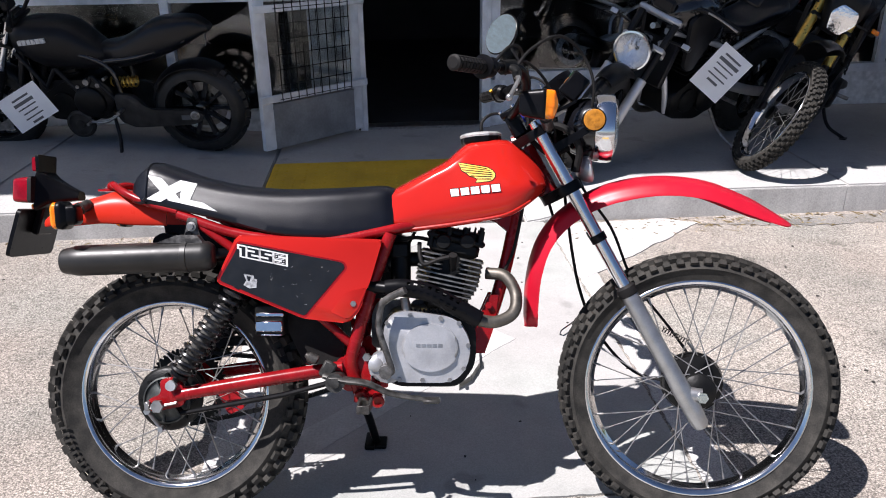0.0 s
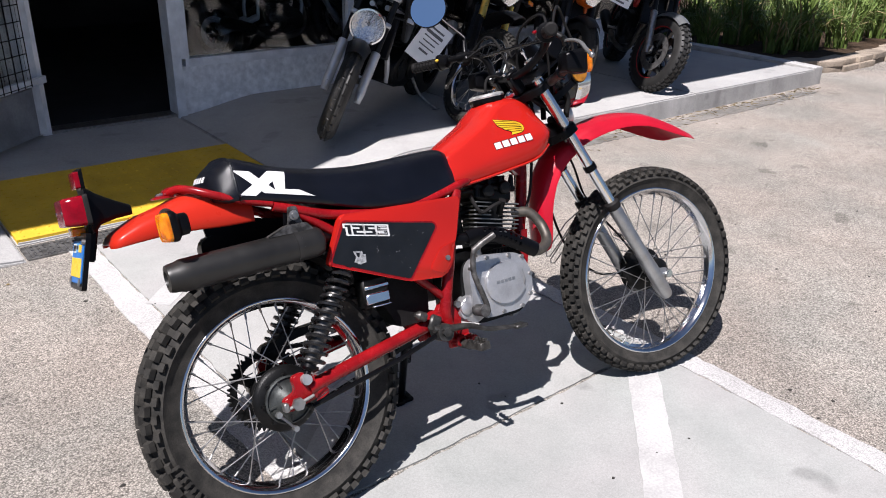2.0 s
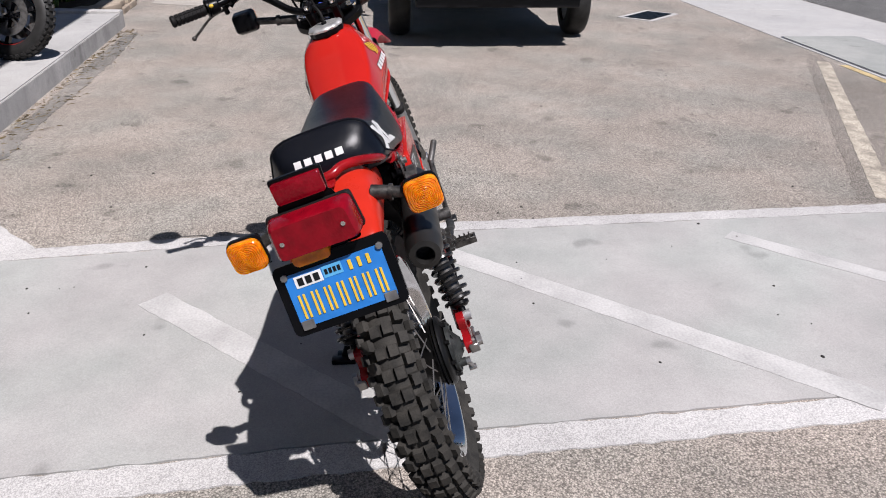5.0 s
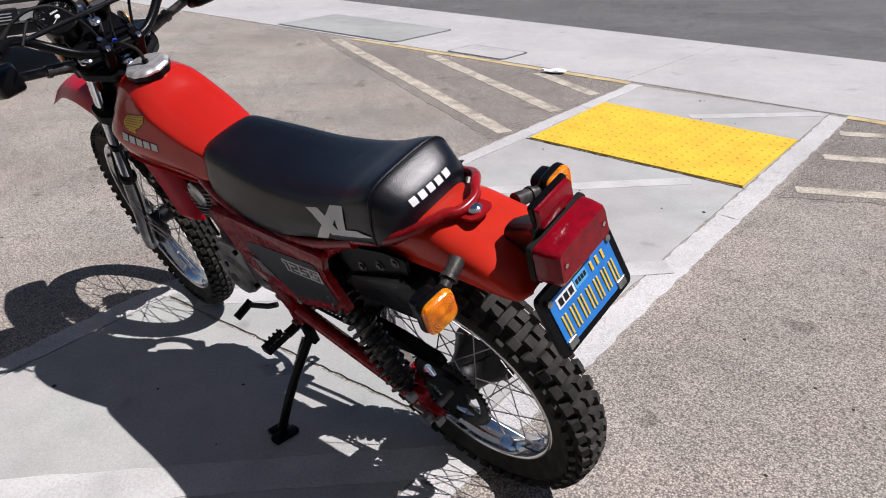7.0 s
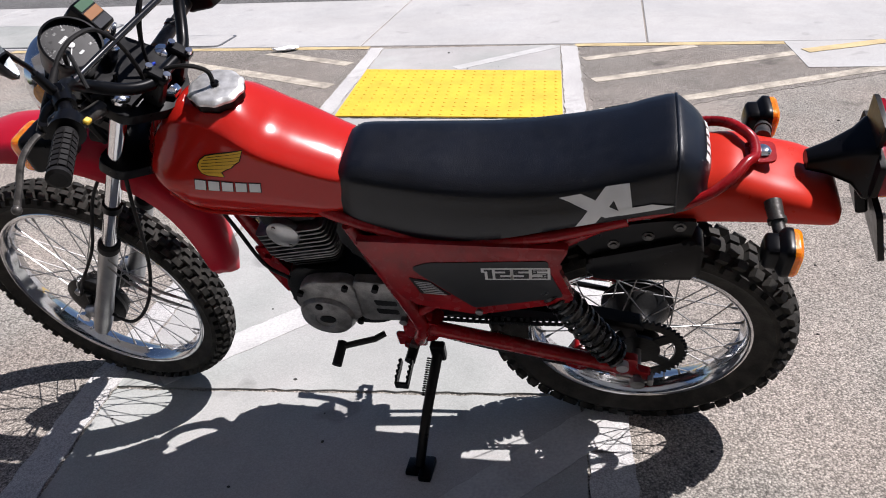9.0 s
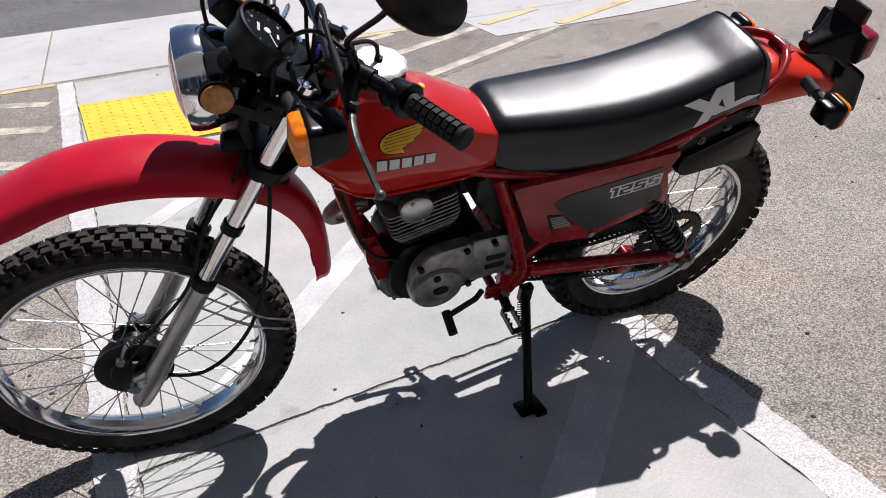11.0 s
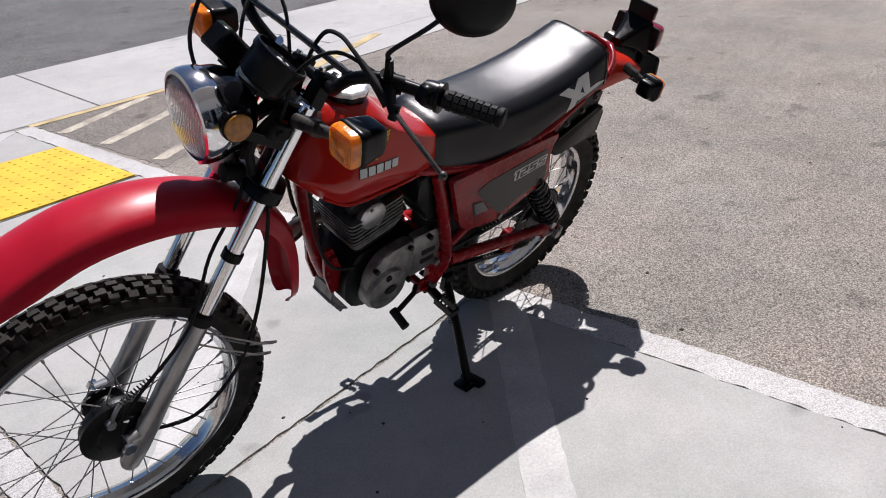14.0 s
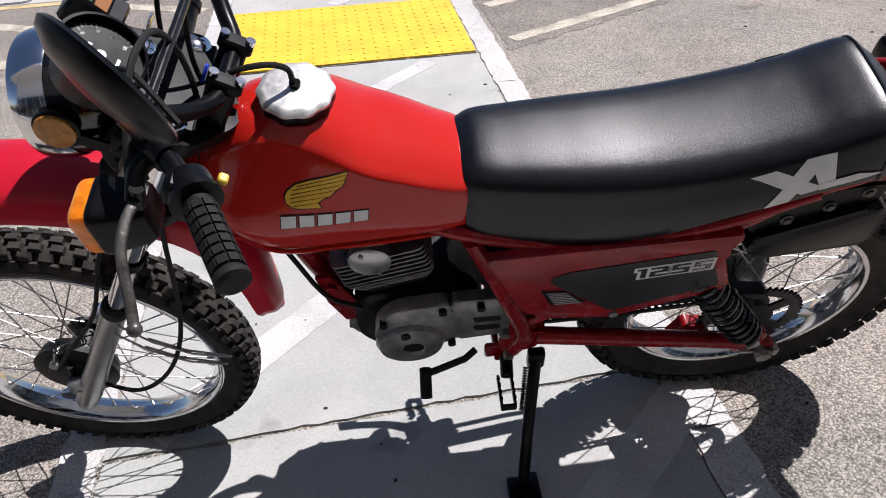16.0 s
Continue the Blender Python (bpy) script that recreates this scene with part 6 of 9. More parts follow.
part("plate_sticker", b2, "stick", pf, "", 30, PM)
bm = bmesh.new()
for i in range(3):
    box(bm, (-0.0090, 0.060 - i * 0.014, 0.028), (0.001, 0.010, 0.013))
for i in range(4):
    box(bm, (-0.0090, 0.014 - i * 0.0075, 0.030), (0.001, 0.0052, 0.009))
pieces("sticker_bar", bm, "decal", pf, "", 30, PM)
bm = bmesh.new()
for sg in (-1, 1):
    cyl(bm, (-0.006, sg * 0.084, 0.042), (-0.012, sg * 0.084, 0.042), 0.006, seg=8)
    box(bm, (-0.009, sg * 0.074, -0.045), (0.004, 0.022, 0.016), None, 0.001)
pieces("plate_screw", bm, "steel", pf, "", 30, PM)
bm = bmesh.new()
box(bm, (0.016, 0.0, 0.05), (0.02, 0.07, 0.10), None, 0.004)
part("plate_stay", bm, "black", pf, "", 30, PM)


def signal(name, base, c, out, facing, parent, stalk_r=0.011, amber_label="amber indicator lens", deep=1.0, bowl=0.0):
    """A square indicator: stalk from base to the body at c, lens along facing."""
    base, c, facing = Vector(base), Vector(c), Vector(facing).normalized()
    bm = bmesh.new()
    f = frame_of(facing)
    sq = rounded([(-0.034, -0.033), (0.034, -0.033), (0.034, 0.033), (-0.034, 0.033)], 0.015 if bowl else 0.019, 5)
    rings = []
    shell = ((0.40, -0.052), (0.70, -0.050), (0.84, -0.042), (0.93, -0.022), (1.0, -0.004), (1.04, 0.0), (1.04, 0.006), (1.0, 0.008)) if bowl else ((0.45, -0.036), (0.62, -0.034), (0.72, -0.030), (0.74, -0.014), (0.98, -0.006), (1.03, -0.003), (1.03, 0.004), (1.0, 0.008))
    for k, h in shell:
        rings.append([bm.verts.new(c + f @ Vector((u * k, v * k, h))) for u, v in sq])
    skin(bm, rings)
    s = part(name, bm, "black", parent, "black-bodied amber turn signal", 40)
    bm = bmesh.new()
    cyl(bm, base, base.lerp(c, 0.35), stalk_r * 1.35, stalk_r * 1.2, seg=14)
    cyl(bm, base.lerp(c, 0.35), base.lerp(c, 0.42), stalk_r * 1.45, seg=14)
    cyl(bm, base.lerp(c, 0.42), base.lerp(c, 0.80), stalk_r, seg=14)
    part("stalk", bm, "oily", s, "dull dark metal stalk", 40)
    bm = bmesh.new()
    n = len(sq)
    rings = []
    top = 0.008 + 0.024 * deep
    for k, h in ((0.97, 0.0082), (0.97, 0.008 + 0.016 * deep), (0.93, top - 0.001)):
        rings.append([bm.verts.new(c + f @ Vector((u * k, v * k, h))) for u, v in sq])
    for k in range(9):  # moulded rings on the face
        for q, h in ((0.90 - k * 0.10, top), (0.855 - k * 0.10, top - 0.0012)):
            t = max(0.0, (q - 0.55) / 0.4)
            ring = []
            for u, v in sq:
                rad = Vector((u, v)).normalized() * 0.033
                w_ = rad.lerp(Vector((u, v)), t) * max(q, 0.03)
                ring.append(bm.verts.new(c + f @ Vector((w_.x, w_.y, h + 0.011 * (1 - q * q) * deep))))
            rings.append(ring)
    skin(bm, rings)
    part("lens", bm, "amber", s, amber_label, 20)
    return s


for sg in (-1, 1):
    signal("rear_signal", (-0.598, sg * 0.082, 0.832), (-0.612, sg * 0.172, 0.806), sg, (-1, sg * 0.05, -0.05), bike, deep=0.5)


# ---- front end, in steering axes ----
SP = 0.078  # half the fork spacing
for sg in (-1, 1):
    bm = bmesh.new()
    cyl(bm, (0.055, sg * SP, -0.45), (0.055, sg * SP, 0.035), 0.0165, seg=20)
    leg = fpart("fork_tube", bm, "chrome", bike, "chromed fork tube")
    bm = bmesh.new()
    lathe(bm, (0.055, sg * SP, -0.445), (0, 0, -1), [(0.0205, 0.0), (0.0215, 0.004), (0.0215, 0.22), (0.0235, 0.26), (0.0240, 0.33), (0.021, 0.375), (0.016, 0.385)], 22)
    cyl(bm, (0.055, sg * SP, -0.735), (0.092, sg * (SP + 0.004), -0.757), 0.020, 0.017, seg=16)
    fpart("fork_slider", bm, "slider", leg, "cast alloy fork leg")
    bm = bmesh.new()
    lathe(bm, (0.055, sg * SP, -0.452), (0, 0, 1), [(0.0225, 0), (0.0245, 0.004), (0.0245, 0.022), (0.0185, 0.028)], 20)
    fpart("dust_seal", bm, "rubber", leg)
for a0, th in ((-0.160, 0.026), (0.000, 0.022)):
    bm = bmesh.new()
    slab(bm, rounded([(0.082, -0.102), (0.082, 0.102), (0.030, 0.106), (-0.025, 0.035), (-0.025, -0.035), (0.030, -0.106)], 0.018), a0, a0 + th, lambda u, v, w: (u, v, w), 0.004)
    fpart("triple_clamp", bm, "black", bike)
bm = bmesh.new()
for sg in (-1, 1):
    lathe(bm, (0.055, sg * SP, 0.026), (0, 0, 1), [(0.018, 0), (0.018, 0.012), (0.012, 0.016)], 12)
lathe(bm, (0, 0, 0.026), (0, 0, 1), [(0.020, 0), (0.020, 0.010), (0.012, 0.018), (0.004, 0.020)], 6)
fpieces("clamp_nut", bm, "chrome", bike)

# front fender
FEN = [(-0.222, -0.412, 0.016), (-0.216, -0.400, 0.034), (-0.203, -0.372, 0.046), (-0.150, -0.290, 0.054), (-0.085, -0.225, 0.060), (-0.010, -0.190, 0.064), (0.075, -0.180, 0.074), (0.165, -0.192, 0.082), (0.265, -0.232, 0.087), (0.355, -0.296, 0.088), (0.420, -0.374, 0.091), (0.452, -0.426, 0.091), (0.468, -0.456, 0.088), (0.478, -0.476, 0.078), (0.482, -0.485, 0.060)]
pts = curve_pts([(n_, 0, a_) for n_, a_, _ in FEN], 6)
ws = curve_pts([(w_, 0, 0) for _, _, w_ in FEN], 6)
bm = bmesh.new()
rings = []
for i, p in enumerate(pts):
    d = (pts[min(i + 1, len(pts) - 1)] - pts[max(0, i - 1)]).normalized()
    up = Vector((-d.z, 0, d.x))
    w = ws[i].x * (0.90 if p.x > 0.05 else 1.0)
    tip = max(0.0, i / (len(pts) - 1) - 0.72) / 0.28
    drop = (0.054 - 0.018 * abs(2 * i / len(pts) - 1)) * (1 - 0.72 * tip)
    side = Vector((0, 0.008 if p.x > 0.05 else 0.0, 0))
    outer = []
    for k in range(17):
        a_ = radians(-86 + 172 * k / 16)
        rib = 0.003 * (1 - tip) if k in (3, 13) else 0.0015 * (1 - tip) if k in (4, 12) else 0.0
        flare_ = 0.004 if k in (0, 16) else 0.0  # rolled lip along the edge
        outer.append(p + side + Vector((0, 1, 0)) * (w * spow(math.sin(a_), 0.95) + math.copysign(flare_, math.sin(a_))) + up * (drop * (spow(math.cos(a_), 0.9) - 1) + rib + 0.4 * flare_))
    inner = [q - up * 0.0032 for q in outer[::-1]]
    rings.append([bm.verts.new(q) for q in outer + inner])
skin(bm, rings)
fpart("front_fender", bm, "fender", bike, "faded red high plastic front fender", 50)
bm = bmesh.new()
for sg in (-1, 1):
    cyl(bm, (0.055, sg * 0.04, -0.188), (0.055, sg * 0.04, -0.16), 0.007, seg=8)
fpieces("fender_bolt", bm, "steel", bike)

# headlight
HC = Vector((0.170, 0.003, -0.040))
HD = Vector((math.cos(RAKE + radians(3)), 0, -math.sin(RAKE + radians(3))))
bm = bmesh.new()
lathe(bm, HC - HD * 0.055, HD, [(0.012, -0.012), (0.042, -0.006), (0.066, 0.012), (0.078, 0.040), (0.082, 0.070), (0.082, 0.089)], 36)
hl = fpart("headlight", bm, "shell", bike, "black headlight shell with chrome rim")
bm = bmesh.new()
lathe_closed(bm, HC - HD * 0.055, HD, [(0.0823, 0.066), (0.0845, 0.069), (0.0868, 0.085), (0.0868, 0.102), (0.084, 0.112), (0.077, 0.114), (0.076, 0.106), (0.078, 0.070)], 48)
fpart("rim", bm, "chrome", hl, "chrome headlight rim")
bm = bmesh.new()
lathe(bm, HC - HD * 0.055, HD, [(0.010, 0.045), (0.03, 0.052), (0.055, 0.072), (0.070, 0.092), (0.0755, 0.101)], 36, False)
fpart("reflector_bowl", bm, "lamp_mirror", hl)
bm = bmesh.new()
lathe(bm, HC - HD * 0.055, HD, [(0.007, 0.040), (0.009, 0.046), (0.009, 0.066), (0.006, 0.074), (0.001, 0.076)], 16)
fpart("bulb", bm, "steel", hl)
bm = bmesh.new()
lathe(bm, HC - HD * 0.055, HD, [(0.0765, 0.104), (0.0735, 0.112), (0.062, 0.119), (0.045, 0.1245), (0.022, 0.127), (0.004, 0.1275)], 36)
ob = fpart("lens", bm, "lamp_glass", hl, "ribbed clear headlight lens")
ob.visible_shadow = False
bm = bmesh.new()
fr = frame_of(HD)
for i in range(-8, 9):
    y = i * 0.0078
    hgt = math.sqrt(max(0.0, 0.066**2 - y * y))
    if hgt > 0.008:
        c = HC + HD * (0.0535 - 0.55 * y * y / 0.07 )
        tube(bm, [c + Vector((0, y, 0)) + Vector((HD.z, 0, -HD.x)) * (-1 * hgt * t) - HD * (0.011 * t * t) for t in (-1, -0.5, 0, 0.5, 1)], 0.0012, 4, 2)
ob = fpart("lens_ribs", bm, "glass", hl)
ob.visible_shadow = False
bm = bmesh.new()
for sg in (-1, 1):
    slab(bm, rounded([(0.060, -0.034), (0.185, -0.034), (0.185, -0.050), (0.060, -0.056)], 0.006), sg * 0.083, sg * 0.087, lambda u, v, w: (u, w, v))
fpieces("headlight_bracket", bm, "black", hl)
for sg in (-1, 1):
    bm = bmesh.new()
    lathe(bm, (0.182, sg * 0.089, -0.030), (0, sg, 0), [(0.029, 0), (0.029, 0.005), (0.026, 0.007)], 28)
    rf_ = fpart("side_reflector", bm, "black", hl)
    bm = bmesh.new()
    lathe(bm, (0.182, sg * 0.095, -0.030), (0, sg, 0), [(0.026, 0), (0.0255, 0.005), (0.021, 0.0065), (0.004, 0.007)], 28)
    fpart("reflector_lens", bm, "reflector", rf_, "round amber side reflector")
bm = bmesh.new()
lathe(bm, (0.115, -0.012, -0.128), (0.9, 0, -0.3), [(0.012, -0.03), (0.030, -0.016), (0.036, 0.0), (0.036, 0.008), (0.030, 0.012), (0.012, 0.013)], 24)
fpart("horn", bm, "alloy", bike)
bm = bmesh.new()
lathe(bm, (0.115, 0.035, -0.140), (0.9, 0, -0.3), [(0.016, -0.03), (0.018, 0.01), (0.012, 0.014)], 16)
fpart("relay", bm, "rubber", bike)
# instrument: round speedometer and warning lamp box
GM = FM @ Matrix.Translation((0.150, 0.076, 0.101)) @ Matrix.Rotation(radians(-10), 4, "Y") @ Matrix.Rotation(radians(-10), 4, "X")
bm = bmesh.new()
lathe(bm, (0, 0, -0.055), (0, 0, 1), [(0.038, 0), (0.046, 0.006), (0.049, 0.045), (0.052, 0.05), (0.052, 0.062), (0.048, 0.063), (0.0475, 0.053)], 40)
gauge = part("speedometer", bm, "black", bike, "round black speedometer with white dial marks", 40, GM)
bm = bmesh.new()
lathe(bm, (0, 0, -0.004), (0, 0, 1), [(0.0474, 0), (0.0474, 0.0008)], 36)
part("dial", bm, "dial", gauge, "", 40, GM)
bm = bmesh.new()
for k in range(33):
    a_ = radians(-130 + 260 * k / 32)
    l_ = 0.009 if k % 4 == 0 else 0.005
    r0 = 0.043 - l_ / 2
    box(bm, (r0 * math.cos(a_), r0 * math.sin(a_), -0.0024), (l_ * 0.8, 0.0009, 0.0008), Matrix.Rotation(a_, 3, "Z"))
for k in range(9):
    a_ = radians(-130 + 260 * k / 8)
    box(bm, (0.0315 * math.cos(a_), 0.0315 * math.sin(a_), -0.0024), (0.0045, 0.0058, 0.0008))
for k in range(5):
    box(bm, (0.015, -0.008 + k * 0.004, -0.0020), (0.005, 0.0026, 0.001))
box(bm, (-0.020, 0, -0.0020), (0.004, 0.010, 0.001))
box(bm, (-0.012, 0.018, -0.0012), (0.040, 0.0013, 0.001), Matrix.Rotation(radians(120), 3, "Z"))
lathe(bm, (0, 0, -0.003), (0, 0, 1), [(0.006, 0), (0.006, 0.003), (0.003, 0.004)], 14)
pieces("dial_mark", bm, "white", gauge, "", 30, GM)
for q in (0.015, -0.020):
    bm = bmesh.new()
    box(bm, (q, 0, -0.0030), (0.008, 0.021 if q > 0 else 0.014, 0.0014))
    part("counter_window", bm, "decal", gauge, "", 30, GM)
bm = bmesh.new()
BM = FM @ Matrix.Translation((0.178, -0.030, 0.078)) @ Matrix.Rotation(radians(-22), 4, "Y")
box(bm, (0, 0, -0.012), (0.066, 0.052, 0.050), None, 0.005)
wb = part("warning_lamp_box", bm, "black", bike, "black warning lamp box", 40, BM)
M["green"] = mat("green_lamp", (0.03, 0.10, 0.05), 0.5, var=0.05, spec=0.2)
M["brown_lamp"] = mat("brown_lamp", (0.30, 0.13, 0.05), 0.5, var=0.05, spec=0.2)
for k, cm in enumerate(("green", "brown_lamp", "dial")):
    bm = bmesh.new()
    box(bm, (0.020 - k * 0.020, 0, 0.0135), (0.017, 0.040, 0.002), None, 0.0005)
    part("lamp", bm, cm, wb, "", 40, BM)
bm = bmesh.new()
lathe(bm, (0.118, 0.008, 0.045), (-0.1, 0, 1), [(0.016, 0), (0.016, 0.032), (0.012, 0.035), (0.003, 0.035)], 18)
fpart("ignition_switch", bm, "chrome", bike)
bm = bmesh.new()
box(bm, (0.036, 0.008, 0.066), (0.005, 0.012, 0.026), Matrix.Rotation(0.5, 3, "X"), 0.002)
M["blue"] = mat("blue_key_fob", (0.02, 0.06, 0.55), 0.4, var=0.05)
fpart("key_fob", bm, "blue", bike, "small blue key fob")
bm = bmesh.new()
box(bm, (0.1145, 0.008, 0.090), (0.003, 0.009, 0.022), None, 0.001)
box(bm, (0.114, 0.008, 0.110), (0.003, 0.020, 0.022), None, 0.0012)
box(bm, (0.114, 0.008, 0.1215), (0.003, 0.013, 0.006), None, 0.001)
fpart("ignition_key", bm, "chrome", bike, "bright steel key")
bm = bmesh.new()
slab(bm, [(0.03, -0.085), (0.17, -0.055), (0.17, 0.085), (0.03, 0.085)], 0.030, 0.037, lambda u, v, w: (u, v, w))
fpart("gauge_bracket", bm, "black", bike)
# handlebar
bm = bmesh.new()
half = [(0.010, 0.0, 0.080), (0.012, 0.055, 0.080), (0.036, 0.100, 0.086), (0.072, 0.150, 0.110), (0.084, 0.188, 0.138), (0.072, 0.226, 0.160), (0.043, 0.264, 0.171), (0.010, 0.314, 0.184), (-0.034, 0.402, 0.206)]
tube(bm, [(p[0], -p[1], p[2]) for p in half[:0:-1]] + half, 0.0112, 12)
bar = fpart("handlebar", bm, "black", bike, "black tubular handlebar")
bm = bmesh.new()
tube(bm, [(0.083, -0.186, 0.137), (0.083, 0.0, 0.139), (0.083, 0.186, 0.137)], 0.0062, 10)
for sg in (-1, 1):
    cyl(bm, (0.083, sg * 0.172, 0.137), (0.083, sg * 0.190, 0.138), 0.0085, seg=12)
fpart("cross_brace", bm, "brace", bar, "black handlebar cross brace")
bm = bmesh.new()
for sg in (-1, 1):
    box(bm, (0.010, sg * 0.040, 0.055), (0.036, 0.026, 0.062), None, 0.005)
    box(bm, (0.010, sg * 0.040, 0.091), (0.046, 0.026, 0.016), None, 0.004)
fpieces("bar_clamp", bm, "black", bar)
bm = bmesh.new()
for sg in (-1, 1):
    for q in (-0.017, 0.017):
        cyl(bm, (0.010 + q, sg * 0.040, 0.098), (0.010 + q, sg * 0.040, 0.105), 0.0065, seg=10)
fpieces("clamp_bolt", bm, "chrome", bar)
for sg in (-1, 1):
    g0, g1 = Vector((0.008, sg * 0.317, 0.1850)), Vector((-0.036, sg * 0.407, 0.2070))
    gd = (g1 - g0).normalized()
    Lg = (g1 - g0).length
    bm = bmesh.new()
    prof = [(0.0155, 0)]
    for k in range(7):
        t0 = 0.006 + k * (Lg - 0.016) / 7
        prof += [(0.0149, t0), (0.0149, t0 + 0.0098), (0.0138, t0 + 0.0104), (0.0138, t0 + 0.0116)]
    prof += [(0.0160, Lg - 0.009), (0.0172, Lg - 0.006), (0.0172, Lg), (0.012, Lg + 0.003)]
    lathe(bm, g0, gd, prof, 20)
    grip = fpart("grip", bm, "rubber", bar, "ribbed black rubber grip", 30)
    bm = bmesh.new()
    gf = frame_of(gd)
    for k in range(7):
        for j in range(9):
            a_ = 2 * math.pi * j / 9
            pr = gf @ Matrix.Rotation(a_, 3, "Z")
            box(bm, g0 + gd * (0.006 + k * (Lg - 0.016) / 7 + 0.0052) + pr @ Vector((0.0150, 0, 0)), (0.0030, 0.0094, 0.0092), pr)
    tagged(fpart("grip_ribbing", bm, "rubber", grip, "", 30), kind="stuff")
    c = g0 - gd * 0.022
    bm = bmesh.new()
    lathe(bm, c - gd * 0.014, gd, [(0.015, -0.006), (0.022, 0.0), (0.0235, 0.010), (0.0235, 0.024), (0.0265, 0.026), (0.0265, 0.032), (0.018, 0.034)], 20)
    box(bm, c + Vector((0.014, 0, -0.004)), (0.026, 0.030, 0.032), None, 0.006)
    sw = fpart("switch_housing", bm, "black", bar, "black switch housing")
    bm = bmesh.new()
    box(bm, c + Vector((-0.024, sg * -0.008, 0.020)), (0.010, 0.012, 0.008), None, 0.002)
    fpart("switch_knob", bm, "yellow" if sg > 0 else "redlens", sw)
    bm = bmesh.new()
    l0 = Vector((0.062, sg * 0.284, 0.130))
    ball = FM.inverted() @ Vector((0.525, 0.402, 1.093))
    ball.y = sg * abs(ball.y)
    tube(bm, [l0, l0.lerp(ball, 0.22) + Vector((0.012, 0, 0.004)), l0.lerp(ball, 0.5) + Vector((0.016, 0, 0.006)), l0.lerp(ball, 0.8) + Vector((0.006, 0, 0.002)), ball], 0.0056, 8, flat=0.7)
    bmesh.ops.create_uvsphere(bm, u_segments=12, v_segments=8, radius=0.0078, matrix=Matrix.Translation(ball))
    fpart("brake_lever" if sg < 0 else "clutch_lever", bm, "slider" if sg < 0 else "oily", bar, "dull alloy hand lever" if sg < 0 else "dull dark hand lever")
    bm = bmesh.new()
    q0 = Vector((0.058, sg * 0.246, 0.165))
    tube(bm, [q0, q0.lerp(l0, 0.5) + Vector((0.010, 0, 0)), l0 + Vector((0.004, sg * 0.006, -0.004))], 0.0135, 10, r1=0.009, flat=0.75)
    cyl(bm, l0 + Vector((0.004, 0, 0.012)), l0 + Vector((-0.002, 0, -0.014)), 0.008, seg=10)
    cyl(bm, q0 + Vector((0.012, -sg * 0.012, -0.004)), q0 + Vector((-0.012, sg * 0.012, 0.004)), 0.0165, seg=14)
    fpart("lever_perch", bm, "black" if sg > 0 else "engine", bar)
# left mirror
mc = FM.inverted() @ Vector((0.462, 0.340, 1.344))
bm = bmesh.new()
tube(bm, [(0.064, 0.236, 0.160), (0.078, 0.247, 0.178), (0.098, 0.254, 0.200)], 0.0095, 10, r1=0.007)
tube(bm, [(0.096, 0.253, 0.198), (0.106, 0.257, 0.212), tuple(Vector((0.108, 0.259, 0.216)).lerp(mc, 0.5)), tuple(mc + Vector((0.010, -0.012, -0.012)))], 0.0042, 8)
cyl(bm, (0.058, 0.232, 0.150), (0.074, 0.244, 0.174), 0.0145, seg=12)
mst = fpart("mirror_stem", bm, "black", bar, "black mirror stem")
mdir = ((FM.to_3x3().inverted() @ Matrix.Rotation(radians(LEAN), 3, "X")) @ Vector((-0.702, -0.560, 0.440))).normalized()
mf = frame_of(mdir, (0, 0, 1))
bm = bmesh.new()
rings = []
for k, h in ((0.25, -0.017), (0.7, -0.013), (0.95, -0.004), (1.0, 0.002), (0.96, 0.005)):
    rings.append([bm.verts.new(mc + mf @ Vector((0.064 * k * math.cos(t), 0.064 * k * math.sin(t), h))) for t in (2 * math.pi * j / 40 for j in range(40))])
skin(bm, rings)
fpart("mirror_housing", bm, "black", mst, "round black mirror back", 50)
bm = bmesh.new()
bm.faces.new([bm.verts.new(mc + mf @ Vector((0.0605 * math.cos(t), 0.0605 * math.sin(t), 0.0056))) for t in (2 * math.pi * j / 40 for j in range(40))])
fpart("mirror_glass", bm, "mirror", mst)
for sg in (-1, 1):
    s = signal("front_signal", (0.078, sg * 0.100, 0.012), (0.086, sg * 0.258, 0.052), sg, (HD.x, sg * 0.04, HD.z), bike, deep=0.75, bowl=1.0)
    for o in (s, *s.children):
        o.data.transform(FM)
# cables and wires
bm = bmesh.new()
tube(bm, [(0.092, 0.222, 0.160), (0.106, 0.180, 0.178), (0.108, 0.135, 0.186), (0.098, 0.085, 0.170), (0.066, 0.040, 0.105), (0.025, 0.02, 0.0), (-0.02, 0.03, -0.2)], 0.0040, 8)
tube(bm, [(0.068, 0.270, 0.136), (0.082, 0.245, 0.149), (0.100, 0.200, 0.170)], 0.0125, 10, r1=0.0055)
fpart("clutch_cable", bm, "rubber", bike)
bm = bmesh.new()
tube(bm, [(0.066, -0.250, 0.150), (0.125, -0.205, 0.178), (0.200, -0.140, 0.180), (0.232, -0.085, 0.120), (0.215, -0.075, 0.030), (0.130, -0.03, -0.075), (0.085, 0.05, -0.15), (0.10, 0.075, -0.30), (0.085, 0.095, -0.45), (0.11, 0.082, -0.62), (0.12, 0.075, -0.72)], 0.0038, 8)
fpart("front_brake_cable", bm, "rubber", bike)
bm = bmesh.new()
tube(bm, [(0.085, 0.045, 0.05), (0.06, 0.06, -0.10), (0.02, 0.085, -0.20), (-0.05, 0.10, -0.40), (-0.065, 0.11, -0.55), (-0.03, 0.10, -0.68), (0.05, 0.07, -0.745)], 0.0042, 8)
